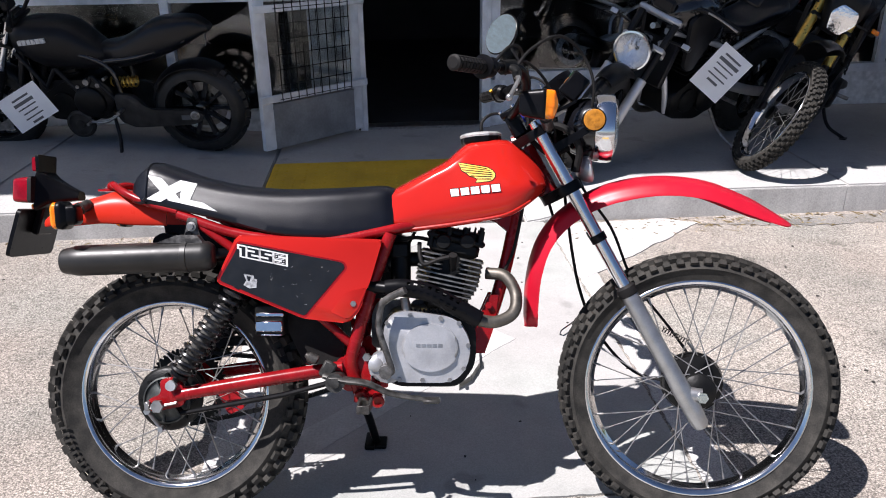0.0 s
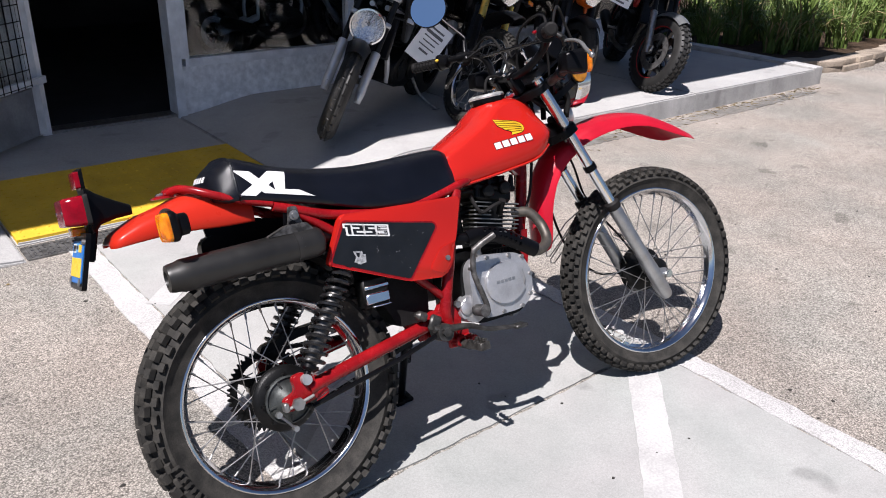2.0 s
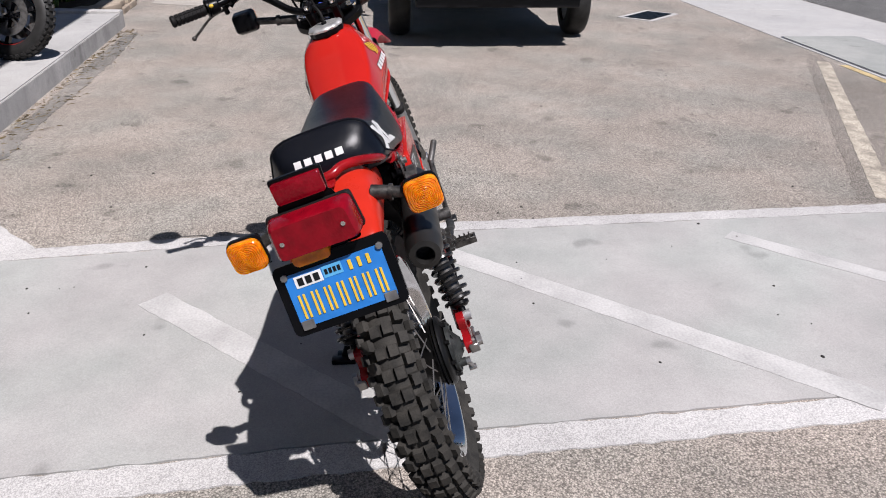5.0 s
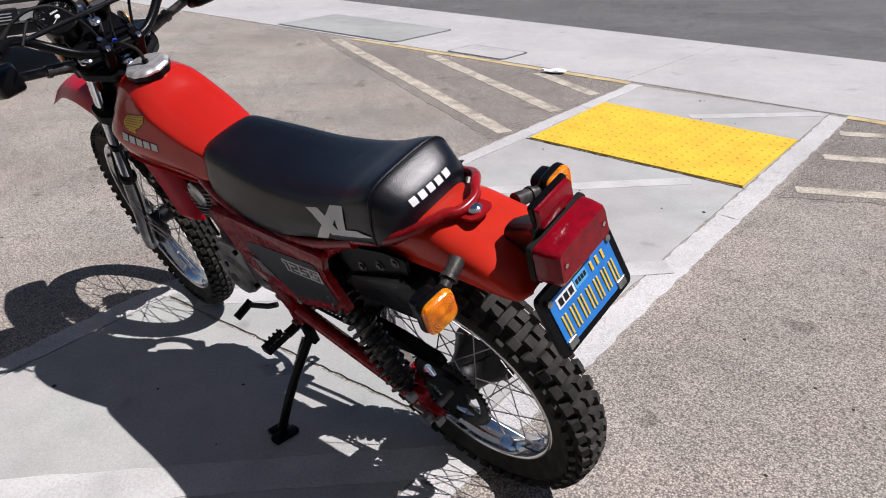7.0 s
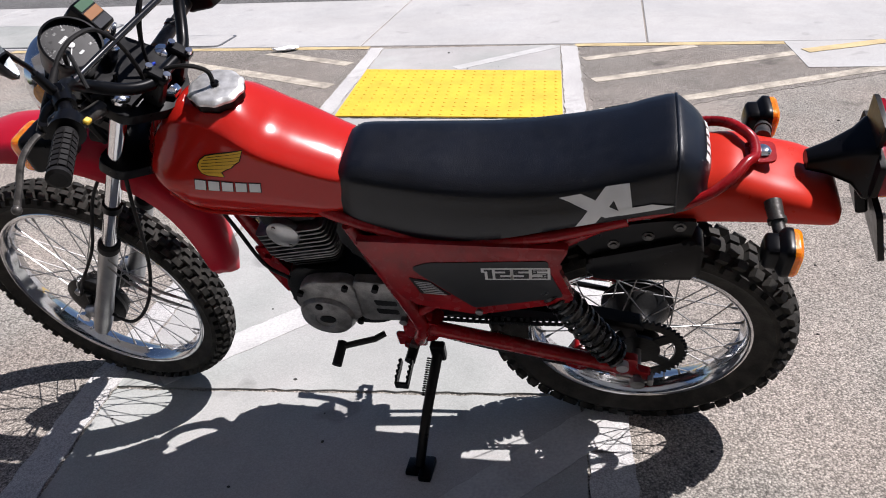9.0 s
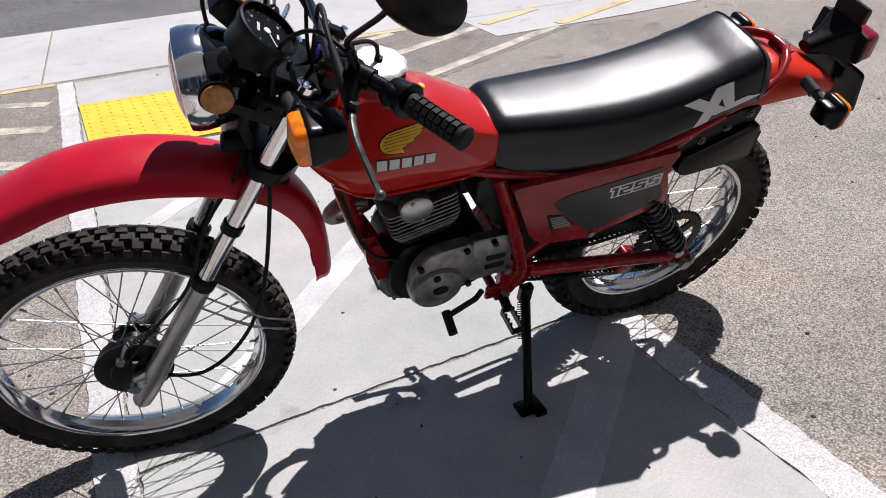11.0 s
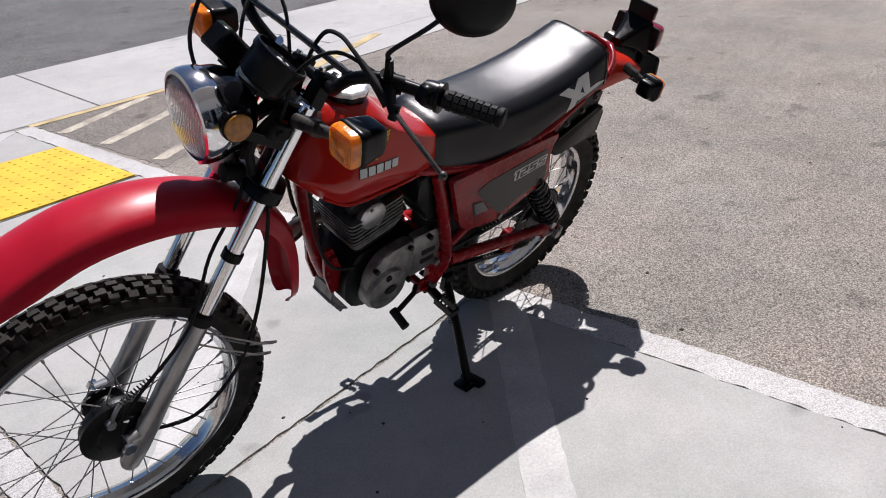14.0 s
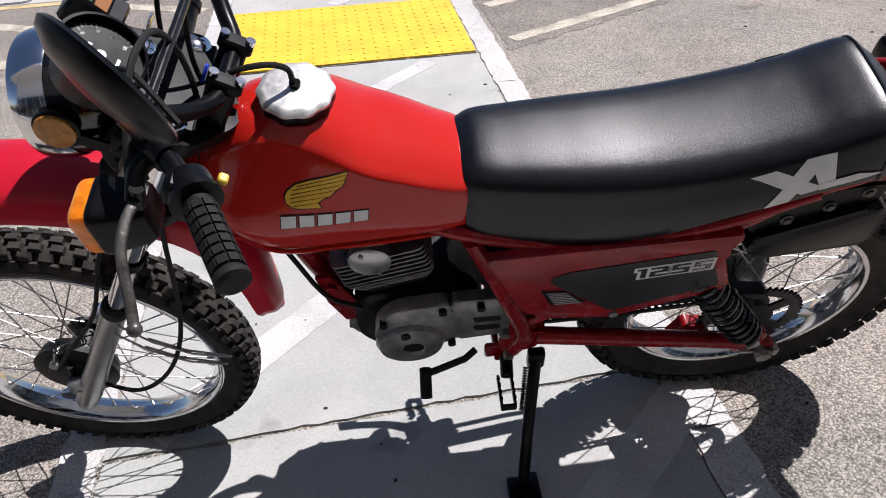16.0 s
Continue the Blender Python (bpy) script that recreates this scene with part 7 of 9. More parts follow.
fpart("speedometer_cable", bm, "rubber", bike)
bm = bmesh.new()
tube(bm, [(0.030, -0.290, 0.180), (0.085, -0.225, 0.205), (0.108, -0.130, 0.200), (0.095, -0.045, 0.165), (0.055, -0.005, 0.07), (-0.02, -0.02, -0.04), (-0.08, -0.03, -0.14)], 0.0036, 8)
fpart("throttle_cable", bm, "rubber", bike)
bm = bmesh.new()
tube(bm, [(0.046, 0.20, 0.160), (0.11, 0.15, 0.16), (0.135, 0.115, 0.10), (0.11, 0.095, 0.02), (0.07, 0.05, -0.06)], 0.0036, 8)
fpart("switch_wire", bm, "rubber", bike)
bm = bmesh.new()
tube(bm, [(0.046, -0.20, 0.160), (0.10, -0.15, 0.17), (0.125, -0.10, 0.10), (0.10, -0.075, 0.02), (0.06, -0.04, -0.06)], 0.0036, 8)
fpart("switch_wire", bm, "rubber", bike)
for sg in (-1, 1):
    bm = bmesh.new()
    lathe_closed(bm, (0.055, sg * SP, -0.30), (0, 0, 1), [(0.0168, 0), (0.0205, 0.001), (0.0205, 0.020), (0.0168, 0.021)], 18)
    fpart("fork_band", bm, "black", bike)
bm = bmesh.new()
tube(bm, [(0.03, 0.02, 0.03), (0.07, 0.0, -0.02), (0.11, 0.02, -0.03)], 0.008, 8)
tube(bm, [(0.02, -0.03, 0.02), (0.05, -0.04, -0.05), (0.10, -0.03, -0.06)], 0.007, 8)
tube(bm, [(0.08, 0.05, -0.02), (0.10, 0.04, -0.08), (0.09, 0.0, -0.12)], 0.006, 8)
tube(bm, [(0.060, 0.060, 0.030), (0.110, 0.074, -0.010), (0.120, 0.070, -0.070), (0.085, 0.060, -0.120)], 0.009, 8)
tube(bm, [(0.060, -0.060, 0.030), (0.110, -0.074, -0.010), (0.120, -0.070, -0.070), (0.085, -0.060, -0.120)], 0.009, 8)
tube(bm, [(0.095, 0.03, 0.02), (0.125, 0.045, -0.03), (0.110, 0.050, -0.10)], 0.0075, 8)
fpieces("wiring_loom", bm, "rubber", bike)
bm = bmesh.new()
box(bm, (0.098, 0.092, -0.020), (0.040, 0.018, 0.034), None, 0.004)
cyl(bm, (0.100, 0.101, -0.020), (0.100, 0.108, -0.020), 0.007, seg=8)
fpart("connector_block", bm, "rubber", bike)
bm = bmesh.new()
for a0 in (-0.462, -0.492):
    tube(bm, [(0.045, 0.098, a0), (-0.02, 0.112, a0 - 0.004), (-0.09, 0.108, a0 - 0.018), (-0.150, 0.094, a0 - 0.024), (-0.158, 0.088, a0 - 0.031), (-0.150, 0.084, a0 - 0.038), (-0.08, 0.096, a0 - 0.032), (-0.01, 0.100, a0 - 0.016)], 0.0021, 6, smooth=False)
fpieces("cable_guide", bm, "steel", bike)
bm = bmesh.new()
tube(bm, [(0.52, -0.035, 0.93), (0.50, -0.04, 0.84), (0.475, -0.035, 0.72), (0.45, -0.03, 0.66)], 0.0045, 8)
tube(bm, [(0.52, 0.035, 0.93), (0.49, 0.04, 0.80), (0.46, 0.035, 0.66), (0.42, 0.05, 0.56), (0.36, 0.07, 0.54)], 0.0045, 8)
pieces("frame_cable", bm, "rubber", bike)
bm = bmesh.new()
lathe(bm, (0, 0.040, 0), (0, 1, 0), [(0.079, 0), (0.081, 0.010), (0.068, 0.016), (0.050, 0.018), (0.046, 0.024), (0.02, 0.028)], 32)
tube(bm, [(0.0, 0.066, 0.0), (0.035, 0.068, 0.035)], 0.007, 8, smooth=False)
part("brake_plate", bm, "engine", front_wheel, "", 40, FW)
bm = bmesh.new()
tube(bm, [(0.052, 0.062, 0.012), (0.075, 0.066, 0.045), (0.082, 0.066, 0.062)], 0.006, 8, smooth=False, flat=0.6)
cyl(bm, (0.052, 0.054, 0.012), (0.052, 0.072, 0.012), 0.010, seg=10)
part("brake_arm", bm, "slider", front_wheel, "", 40, FW)
bm = bmesh.new()
tube(bm, [Vector((0.082 - 0.006 * t, 0.067, 0.062 + 0.075 * t)) + Vector((0.0065 * math.cos(20 * math.pi * t), 0.0065 * math.sin(20 * math.pi * t), 0)) for t in (i / 120 for i in range(121))], 0.0016, 5, 1, False)
part("brake_spring", bm, "oily", front_wheel, "", 40, FW)


# ---- motorcycles parked on the shop's sidewalk ----
M["gold_fork"] = mat("gold_anodised", (0.72, 0.46, 0.10), 0.3, 0.9, var=0.1, scale=20)
M["silver"] = mat("silver_paint", (0.52, 0.53, 0.55), 0.32, 0.4, var=0.08, scale=12, coat=0.3)
M["satin"] = mat("satin_black_plastic", (0.008, 0.008, 0.010), 0.42, var=0.15, scale=10, rvar=0.1, spec=0.3)
M["gloss_black"] = mat("gloss_black_paint", (0.012, 0.012, 0.014), 0.2, var=0.1, scale=8, coat=0.5, rvar=0.05)
M["grey_plastic"] = mat("dark_grey_plastic", (0.14, 0.145, 0.15), 0.4, var=0.1, scale=12)
M["orange"] = mat("orange_plastic", (0.74, 0.125, 0.01), 0.35, var=0.08, scale=10)
M["redstripe"] = mat("red_rim_tape", (0.60, 0.02, 0.02), 0.4, var=0.08, scale=20)
M["road_tyre"] = mat("road_tyre_rubber", (0.032, 0.031, 0.030), 0.52, var=0.2, scale=18, bump=0.2, bscale=260, fine=0.15, spec=0.36)
M["paper"] = mat("white_paper", (1.16, 1.16, 1.17), 0.8, var=0.03, scale=10, spec=0.2)
M["ink"] = mat("grey_print", (0.16, 0.16, 0.17), 0.7, var=0.05)


def superring(x, v, n=24, e=0.62):
    zt, zb, w = v
    zc, h = (zt + zb) / 2, (zt - zb) / 2
    return [(x, w * spow(math.cos(a), e), zc + h * spow(math.sin(a), e)) for a in (2 * math.pi * i / n for i in range(n))]


def hull(name, table, material, parent, label="", n=18, e=0.62):
    bm = bmesh.new()
    loft(bm, table, lambda x, v: superring(x, v, 24, e), n)
    return part(name, bm, material, parent, label, 50)


def mag_wheel(name, parent, m, R, w, rim_r, n_spoke, rim_mat, stripe, block):
    """A cast wheel with a road tyre."""
    bm = bmesh.new()
    lathe_closed(bm, (0, 0, 0), (0, 1, 0), [(rim_r, -w * 0.72), (rim_r - 0.012, -w * 0.72), (rim_r - 0.026, -w * 0.4), (rim_r - 0.026, w * 0.4), (rim_r - 0.012, w * 0.72), (rim_r, w * 0.72)], 56)
    wheel = part(name, bm, rim_mat, parent, "", 50, m)
    bm = bmesh.new()
    prof = [(rim_r - 0.004 + (R - rim_r) * max(0.0, math.cos(a)) ** 0.6, w * math.sin(a)) for a in (math.pi * (i / 16 - 0.5) for i in range(17))]
    lathe_closed(bm, (0, 0, 0), (0, 1, 0), prof, 80)
    tyre = part("tyre", bm, "road_tyre", wheel, "", 50, m)
    bm = bmesh.new()
    n = 40 if block else 30
    for i in range(n):
        for sg in (-1, 1):
            th = 2 * math.pi * (i + (0.5 if sg > 0 else 0)) / n
            if block:
                knob(bm, R - 0.004, sg * w * 0.30, th, 0.014, w * 0.5, R * 2 * math.pi / n * 0.62, sg * 0.3)
                knob(bm, R - 0.014, sg * w * 0.72, th + 0.05, 0.014, w * 0.34, R * 2 * math.pi / n * 0.55, sg * 0.8)
            else:
                knob(bm, R - 0.0076, sg * w * 0.34, th, 0.009, w * 0.60, R * 2 * math.pi / n * 0.90, sg * 0.95)
    tagged(part("tread", bm, "road_tyre", tyre, "", 40, m), kind="stuff")
    bm = bmesh.new()
    lathe(bm, (0, -0.06, 0), (0, 1, 0), [(0.018, 0), (0.034, 0.008), (0.036, 0.112), (0.018, 0.12)], 20)
    part("hub", bm, rim_mat, wheel, "", 40, m)
    for k in range(n_spoke):
        a = 2 * math.pi * k / n_spoke
        bm = bmesh.new()
        d = Vector((math.cos(a), 0, math.sin(a)))
        s = Vector((-math.sin(a), 0, math.cos(a)))
        rings = [[bm.verts.new(d * r + s * (u * wd) + Vector((0, v * 0.016, 0))) for u, v in ((-1, -1), (1, -1), (1, 1), (-1, 1))] for r, wd in ((0.030, 0.016), (rim_r * 0.55, 0.010), (rim_r - 0.02, 0.017))]
        skin(bm, rings)
        part("spoke", bm, rim_mat, wheel, "", 30, m)
    for y in ((-0.05,) if w > 0.07 else (-0.055, 0.055)):
        bm = bmesh.new()
        lathe_closed(bm, (0, y, 0), (0, 1, 0), [(0.150, -0.002), (0.150, 0.002), (0.095, 0.002), (0.095, -0.002)], 40)
        for k in range(6):
            a = k * math.pi / 3
            box(bm, (0.072 * math.cos(a), y, 0.072 * math.sin(a)), (0.062, 0.004, 0.014), Matrix.Rotation(-a, 3, "Y"))
        part("brake_disc", bm, "steel", wheel, "", 30, m)
    if stripe:
        for sg in (-1, 1):
            bm = bmesh.new()
            lathe_closed(bm, (0, sg * w * 0.73, 0), (0, 1, 0), [(rim_r - 0.001, -0.001), (rim_r - 0.001, 0.001), (rim_r - 0.012, 0.001), (rim_r - 0.012, -0.001)], 56)
            part("rim_stripe", bm, "redstripe", wheel, "", 30, m)
    return wheel


def small_hub():
    b = bmesh.new()
    lathe(b, (0, -0.06, 0), (0, 1, 0), [(0.012, 0), (0.04, 0.01), (0.04, 0.03), (0.024, 0.04), (0.024, 0.08), (0.04, 0.09), (0.04, 0.11), (0.012, 0.12)], 20)
    yield "hub", b, "engine"


def street_bike(label, rear, az, steer, c, lean=11.0):
    """A motorcycle on its side stand, its rear tyre at rear, heading az; c holds its shape."""
    wb, Rf, Rr = c.get("wb", 1.44), c["Rf"], c["Rr"]
    b = thing("motorcycle", pose(rear[0], rear[1], h_world(*rear) + 0.001, -lean, 0, az), label, "motorcycle", "motorcycles for sale before the shop")
    rk = radians(c.get("rake", 25))
    ax, nx = Vector((-math.sin(rk), 0, math.cos(rk))), Vector((math.cos(rk), 0, math.sin(rk)))
    d = c.get("d", 0.66)
    S = Vector((wb, 0, Rf)) - nx * 0.05 + ax * d
    F = Matrix.Translation(S) @ Matrix((nx, Vector((0, 1, 0)), ax)).transposed().to_4x4() @ Matrix.Rotation(radians(steer), 4, "Z")

    def fp(name, bm, material, parent=b, label="", smooth=40.0):
        return part(name, bm, material, parent, label, smooth, F)

    WF, WR = F @ Matrix.Translation((0.05, 0, -d)), Matrix.Translation((0, 0, Rr))
    if c["wheel"] == "spoke":
        build_wheel("front_wheel", b, WF, Rf, 0.042, Rf - 0.068, (0.036, 0.035), small_hub, 52, ROWS_F, "black knobbly tyre", 28)
        build_wheel("rear_wheel", b, WR, Rr, 0.056, Rr - 0.085, (0.04, 0.04), small_hub, 44, ROWS_R, "black knobbly tyre", 28)
    else:
        mag_wheel("front_wheel", b, WF, Rf, 0.058, 0.218, c.get("spokes", 5), c.get("rim", "gloss_black"), c.get("stripe"), c.get("block"))
        mag_wheel("rear_wheel", b, WR, Rr, c.get("rear_w", 0.085), 0.218, c.get("spokes", 5), c.get("rim", "gloss_black"), c.get("stripe"), c.get("block"))
    # fork
    up_m, lo_m = c["fork"]
    usd = c.get("usd")
    for sg in (-1, 1):
        bm = bmesh.new()
        cyl(bm, (0.02, sg * 0.105, -0.36), (0.02, sg * 0.105, 0.03), 0.026 if usd else 0.020, seg=16)
        leg = fp("fork_tube", bm, up_m)
        bm = bmesh.new()
        lathe(bm, (0.02, sg * 0.105, -0.33), (0, 0, -1), [(0.018, 0), (0.0195 if usd else 0.029, 0.006), (0.0195 if usd else 0.029, d - 0.38), (0.022, d - 0.31)], 16)
        box(bm, (0.040, sg * 0.103, -d + 0.01), (0.075, 0.024, 0.05), None, 0.008)
        fp("fork_slider", bm, lo_m, leg)
        if c.get("guard"):
            bm = bmesh.new()
            slab(bm, rounded([(0.0, -0.34), (0.055, -0.36), (0.075, -d - 0.02), (0.02, -d - 0.03)], 0.01), sg * 0.13, sg * 0.134, lambda u, v, w: (u, w, v))
            fp("fork_guard", bm, "satin", leg)
    for a0 in (-0.17, 0.0):
        bm = bmesh.new()
        box(bm, (0.01, 0, a0 + 0.014), (0.075, 0.26, 0.030), None, 0.008)
        fp("triple_clamp", bm, c.get("clamp", "engine"))
    # handlebar
    bm = bmesh.new()
    bh = c.get("bar", 0.07)
    half = [(0.0, 0.0, bh), (0.0, 0.08, bh), (0.0, 0.17, bh + 0.06), (-0.03, 0.26, bh + 0.075), (-0.075, 0.39, bh + 0.065)]
    tube(bm, [(p[0], -p[1], p[2]) for p in half[:0:-1]] + half, 0.012, 10)
    hb = fp("handlebar", bm, "satin")
    for sg in (-1, 1):
        bm = bmesh.new()
        cyl(bm, (-0.038, sg * 0.285, bh + 0.073), (-0.078, sg * 0.40, bh + 0.065), 0.0175, seg=14)
        fp("grip", bm, "rubber", hb)
        bm = bmesh.new()
        tube(bm, [(0.02, sg * 0.22, bh + 0.06), (0.03, sg * 0.29, bh + 0.055), (-0.01, sg * 0.40, bh + 0.045)], 0.006, 6)
        fp("lever", bm, "steel", hb)
        bm = bmesh.new()
        tube(bm, [(-0.02, sg * 0.24, bh + 0.08), (-0.01, sg * 0.27, bh + 0.16), (0.0, sg * 0.33, bh + 0.21)], 0.005, 6)
        box(bm, (0.0, sg * 0.37, bh + 0.225), (0.02, 0.11, 0.06), None, 0.009)
        fp("mirror", bm, "satin", hb)
        bm = bmesh.new()
        cyl(bm, (0.03, sg * 0.12, -0.09), (0.04, sg * 0.20, -0.085), 0.007, seg=8)
        box(bm, (0.045, sg * 0.225, -0.085), (0.05, 0.05, 0.032), None, 0.01)
        sig = fp("front_signal", bm, "satin")
        bm = bmesh.new()
        box(bm, (0.073, sg * 0.225, -0.085), (0.008, 0.044, 0.027), None, 0.003)
        fp("lens", bm, "silver" if c.get("clear") else "amber", sig)
    bm = bmesh.new()
    box(bm, (0.07, 0, 0.065), (0.05, 0.12, 0.07), Matrix.Rotation(0.5, 3, "Y"), 0.012)
    fp("instrument", bm, "satin", hb)
    # headlight
    hc, hd = Vector((c.get("lamp_x", 0.135), 0, c.get("lamp_a", -0.06))), Vector((math.cos(rk), 0, -math.sin(rk)))
    hr = c.get("lamp_r", 0.1)
    if c["lamp"] == "round":
        bm = bmesh.new()
        lathe_closed(bm, hc - hd * 0.09, hd, [(0.001, 0), (0.03, 0), (hr * 0.75, 0.02), (hr * 0.95, 0.06), (hr, 0.10), (hr * 0.97, 0.10), (hr * 0.92, 0.062), (hr * 0.72, 0.024), (0.03, 0.004), (0.001, 0.004)], 32)
        hl_ = fp("headlight", bm, c.get("shell", "gloss_black"))
        bm = bmesh.new()
        lathe_closed(bm, hc - hd * 0.09, hd, [(hr, 0.092), (hr * 1.04, 0.10), (hr * 1.03, 0.122), (hr * 0.94, 0.124), (hr * 0.93, 0.10)], 40)
        fp("rim", bm, "chrome", hl_)
        bm = bmesh.new()
        lathe(bm, hc - hd * 0.09, hd, [(0.012, 0.05), (hr * 0.5, 0.07), (hr * 0.92, 0.104)], 32, False)
        for k in range(10):
            a = 2 * math.pi * k / 10
            fr_ = frame_of(hd)
            box(bm, hc - hd * 0.012 + fr_ @ Vector((hr * 0.5 * math.cos(a), hr * 0.5 * math.sin(a), 0)), (0.012, 0.012, hr * 0.5), None, 0.002)
        fp("reflector_bowl", bm, "lamp_bowl", hl_)
        bm = bmesh.new()
        lathe(bm, hc - hd * 0.09, hd, [(hr * 0.94, 0.118), (hr * 0.8, 0.128), (hr * 0.4, 0.138), (0.004, 0.14), (0.004, 0.138), (hr * 0.4, 0.136), (hr * 0.8, 0.126), (hr * 0.93, 0.118)], 32, False)
        fp("lens", bm, "cover", hl_).visible_shadow = False
    else:
        bm = bmesh.new()
        mk = rounded([(-0.05, -0.125), (0.05, -0.125), (0.115, 0.02), (0.08, 0.14), (-0.08, 0.14), (-0.115, 0.02)], 0.03)
        rings = [[bm.verts.new(hc + Vector((0, u * k, 0)) + Vector((-hd.z, 0, hd.x)) * (v * k) + hd * h) for u, v in mk] for k, h in ((1.0, -0.07), (1.0, -0.02), (0.86, 0.03), (0.6, 0.045))]
        skin(bm, rings)
        hl_ = fp("headlight", bm, c["mask"], b, c.get("mask_label", ""), 50)
        bm = bmesh.new()
        lm = rounded([(-0.038, -0.085), (0.038, -0.085), (0.078, 0.0), (0.05, 0.06), (-0.05, 0.06), (-0.078, 0.0)], 0.018)
        rings = [[bm.verts.new(hc + Vector((0, u * k, 0)) + Vector((-hd.z, 0, hd.x)) * (v * k - 0.01) + hd * h) for u, v in lm] for k, h in ((1.0, 0.03), (1.0, 0.058), (0.8, 0.066))]
        skin(bm, rings)
        fp("lens", bm, "lamp_bowl", hl_)
    # front fender
    bm = bmesh.new()
    fo = Matrix.Translation((0.05, 0, -d))
    rr = Rf + (0.03 if not c.get("high") else 0.13)
    rings = []
    a0, a1 = (62, 172) if not c.get("high") else (58, 122)
    for k in range(15):
        a = radians(a0 + (a1 - a0) * k / 14 - 25 + (0 if not c.get("high") else 18))
        w = (0.075 if not c.get("high") else 0.068) * (0.75 + 0.25 * math.sin(math.pi * k / 14))
        er = Vector((math.cos(a), 0, math.sin(a)))
        ring = [er * (rr - 0.045 * (abs(q) ** 2.2)) + Vector((0, w * q, 0)) for q in (-1, -0.7, -0.3, 0.3, 0.7, 1)]
        ring += [p - er * 0.004 for p in ring[::-1]]
        rings.append([bm.verts.new(fo @ p) for p in ring])
    skin(bm, rings)
    fp("front_fender", bm, c.get("fender", "satin"), b, "", 50)
    # tank, seat and tail
    zs, zt = c.get("seat_z", 0.80), c.get("tank_z", 1.0)
    tx0, tx1 = 0.60, S.x + 0.0
    tank_ = hull("fuel_tank", c.get("tank_rings") or [(tx0, zs + 0.02, zs - 0.08, 0.06), (tx0 + 0.05, zs + 0.07, zs - 0.12, 0.12), (tx0 + 0.2, zt - 0.02, zs - 0.12, 0.165), (tx1 - 0.14, zt, zs - 0.06, 0.16), (tx1 - 0.03, zt - 0.05, zs + 0.02, 0.12), (tx1 + 0.005, zt - 0.11, zs + 0.06, 0.06)], c["tank"], b, c.get("tank_label", ""), 22, 0.72)
    bm = bmesh.new()
    lathe(bm, (c.get("cap_x", tx0 + 0.30), 0, zt - 0.012), (0, 0, 1), [(0.04, 0), (0.04, 0.012), (0.034, 0.016)], 20)
    part("fuel_cap", bm, "satin", tank_)
    if c.get("marks"):
        for sg in (-1, 1):
            bm = bmesh.new()
            for k in range(6):
                mx_, mz_ = c["marks"][0] + k * 0.029, c["marks"][1] - k * 0.003
                slab(bm, [(mx_, mz_), (mx_ + 0.023, mz_ - 0.002), (mx_ + 0.026, mz_ + 0.026), (mx_ + 0.003, mz_ + 0.028)], sg * 0.158, sg * 0.178)
            part("name_mark", bm, "white", tank_)
    hull("seat", c.get("seat_rings") or [(-0.02, zs + 0.085, zs + 0.03, 0.07), (0.05, zs + 0.075, zs - 0.0, 0.12), (0.22, zs + 0.055, zs - 0.03, 0.135), (0.40, zs + 0.005, zs - 0.06, 0.135), (0.56, zs + 0.005, zs - 0.07, 0.10), (0.64, zs + 0.025, zs - 0.06, 0.07)], "seat", b, "", 18, 0.6)
    if not c.get("bare_tail"):
        tail = hull("tail", c.get("tail_rings") or [(-0.20, zs + 0.075, zs + 0.045, 0.03), (-0.12, zs + 0.082, zs + 0.02, 0.06), (0.02, zs + 0.06, zs - 0.02, 0.115), (0.25, zs + 0.01, zs - 0.07, 0.13), (0.42, zs - 0.04, zs - 0.10, 0.11)], c.get("tail", "satin"), b, "", 16, 0.6)
        bm = bmesh.new()
        box(bm, (-0.195, 0, zs + 0.06), (0.02, 0.07, 0.03), None, 0.006)
        part("tail_light", bm, "redlens", tail)
        bm = bmesh.new()
        box(bm, (-0.20, 0, zs - 0.08), (0.012, 0.15, 0.18), Matrix.Rotation(0.35, 3, "Y"), 0.004)
        part("rear_fender", bm, "satin", tail)
        for sg in (-1, 1):
            bm = bmesh.new()
            cyl(bm, (-0.12, sg * 0.04, zs + 0.02), (-0.14, sg * 0.12, zs + 0.015), 0.006, seg=8)
            box(bm, (-0.15, sg * 0.14, zs + 0.015), (0.045, 0.045, 0.03), None, 0.009)
            part("rear_signal", bm, "satin", tail)
    # frame, engine, exhaust
    for sg in (-1, 1):
        for nm, pts in (("frame_rail", [(S.x - 0.02, sg * 0.05, S.z - 0.06), (0.85, sg * 0.12, 0.74), (0.52, sg * 0.12, 0.62), (0.46, sg * 0.11, 0.42)]), ("down_tube", [(S.x - 0.01, sg * 0.04, S.z - 0.12), (1.02, sg * 0.09, 0.50), (0.95, sg * 0.10, 0.30)]), ("subframe", [(0.52, sg * 0.12, 0.64), (0.30, sg * 0.12, zs - 0.07), (0.0, sg * 0.08, zs + 0.02)])):
            bm = bmesh.new()
            tube(bm, pts, 0.017, 10)
            part(nm, bm, c.get("frame", "gloss_black"), b)
        bm = bmesh.new()
        if c.get("trellis"):
            slab(bm, rounded([(0.50, 0.44), (0.50, 0.26), (0.40, 0.215), (0.02, 0.235), (-0.05, 0.265), (-0.05, 0.310), (0.03, 0.33), (0.30, 0.335), (0.38, 0.43)], 0.03), sg * 0.115, sg * 0.150, bevel=0.008)
            arm = part("swing_arm", bm, "swing_grey", b)
            bm = bmesh.new()
            slab(bm, [(0.03, 0.268), (0.09, 0.268), (0.09, 0.298), (0.03, 0.298)], sg * 0.150, sg * 0.152)
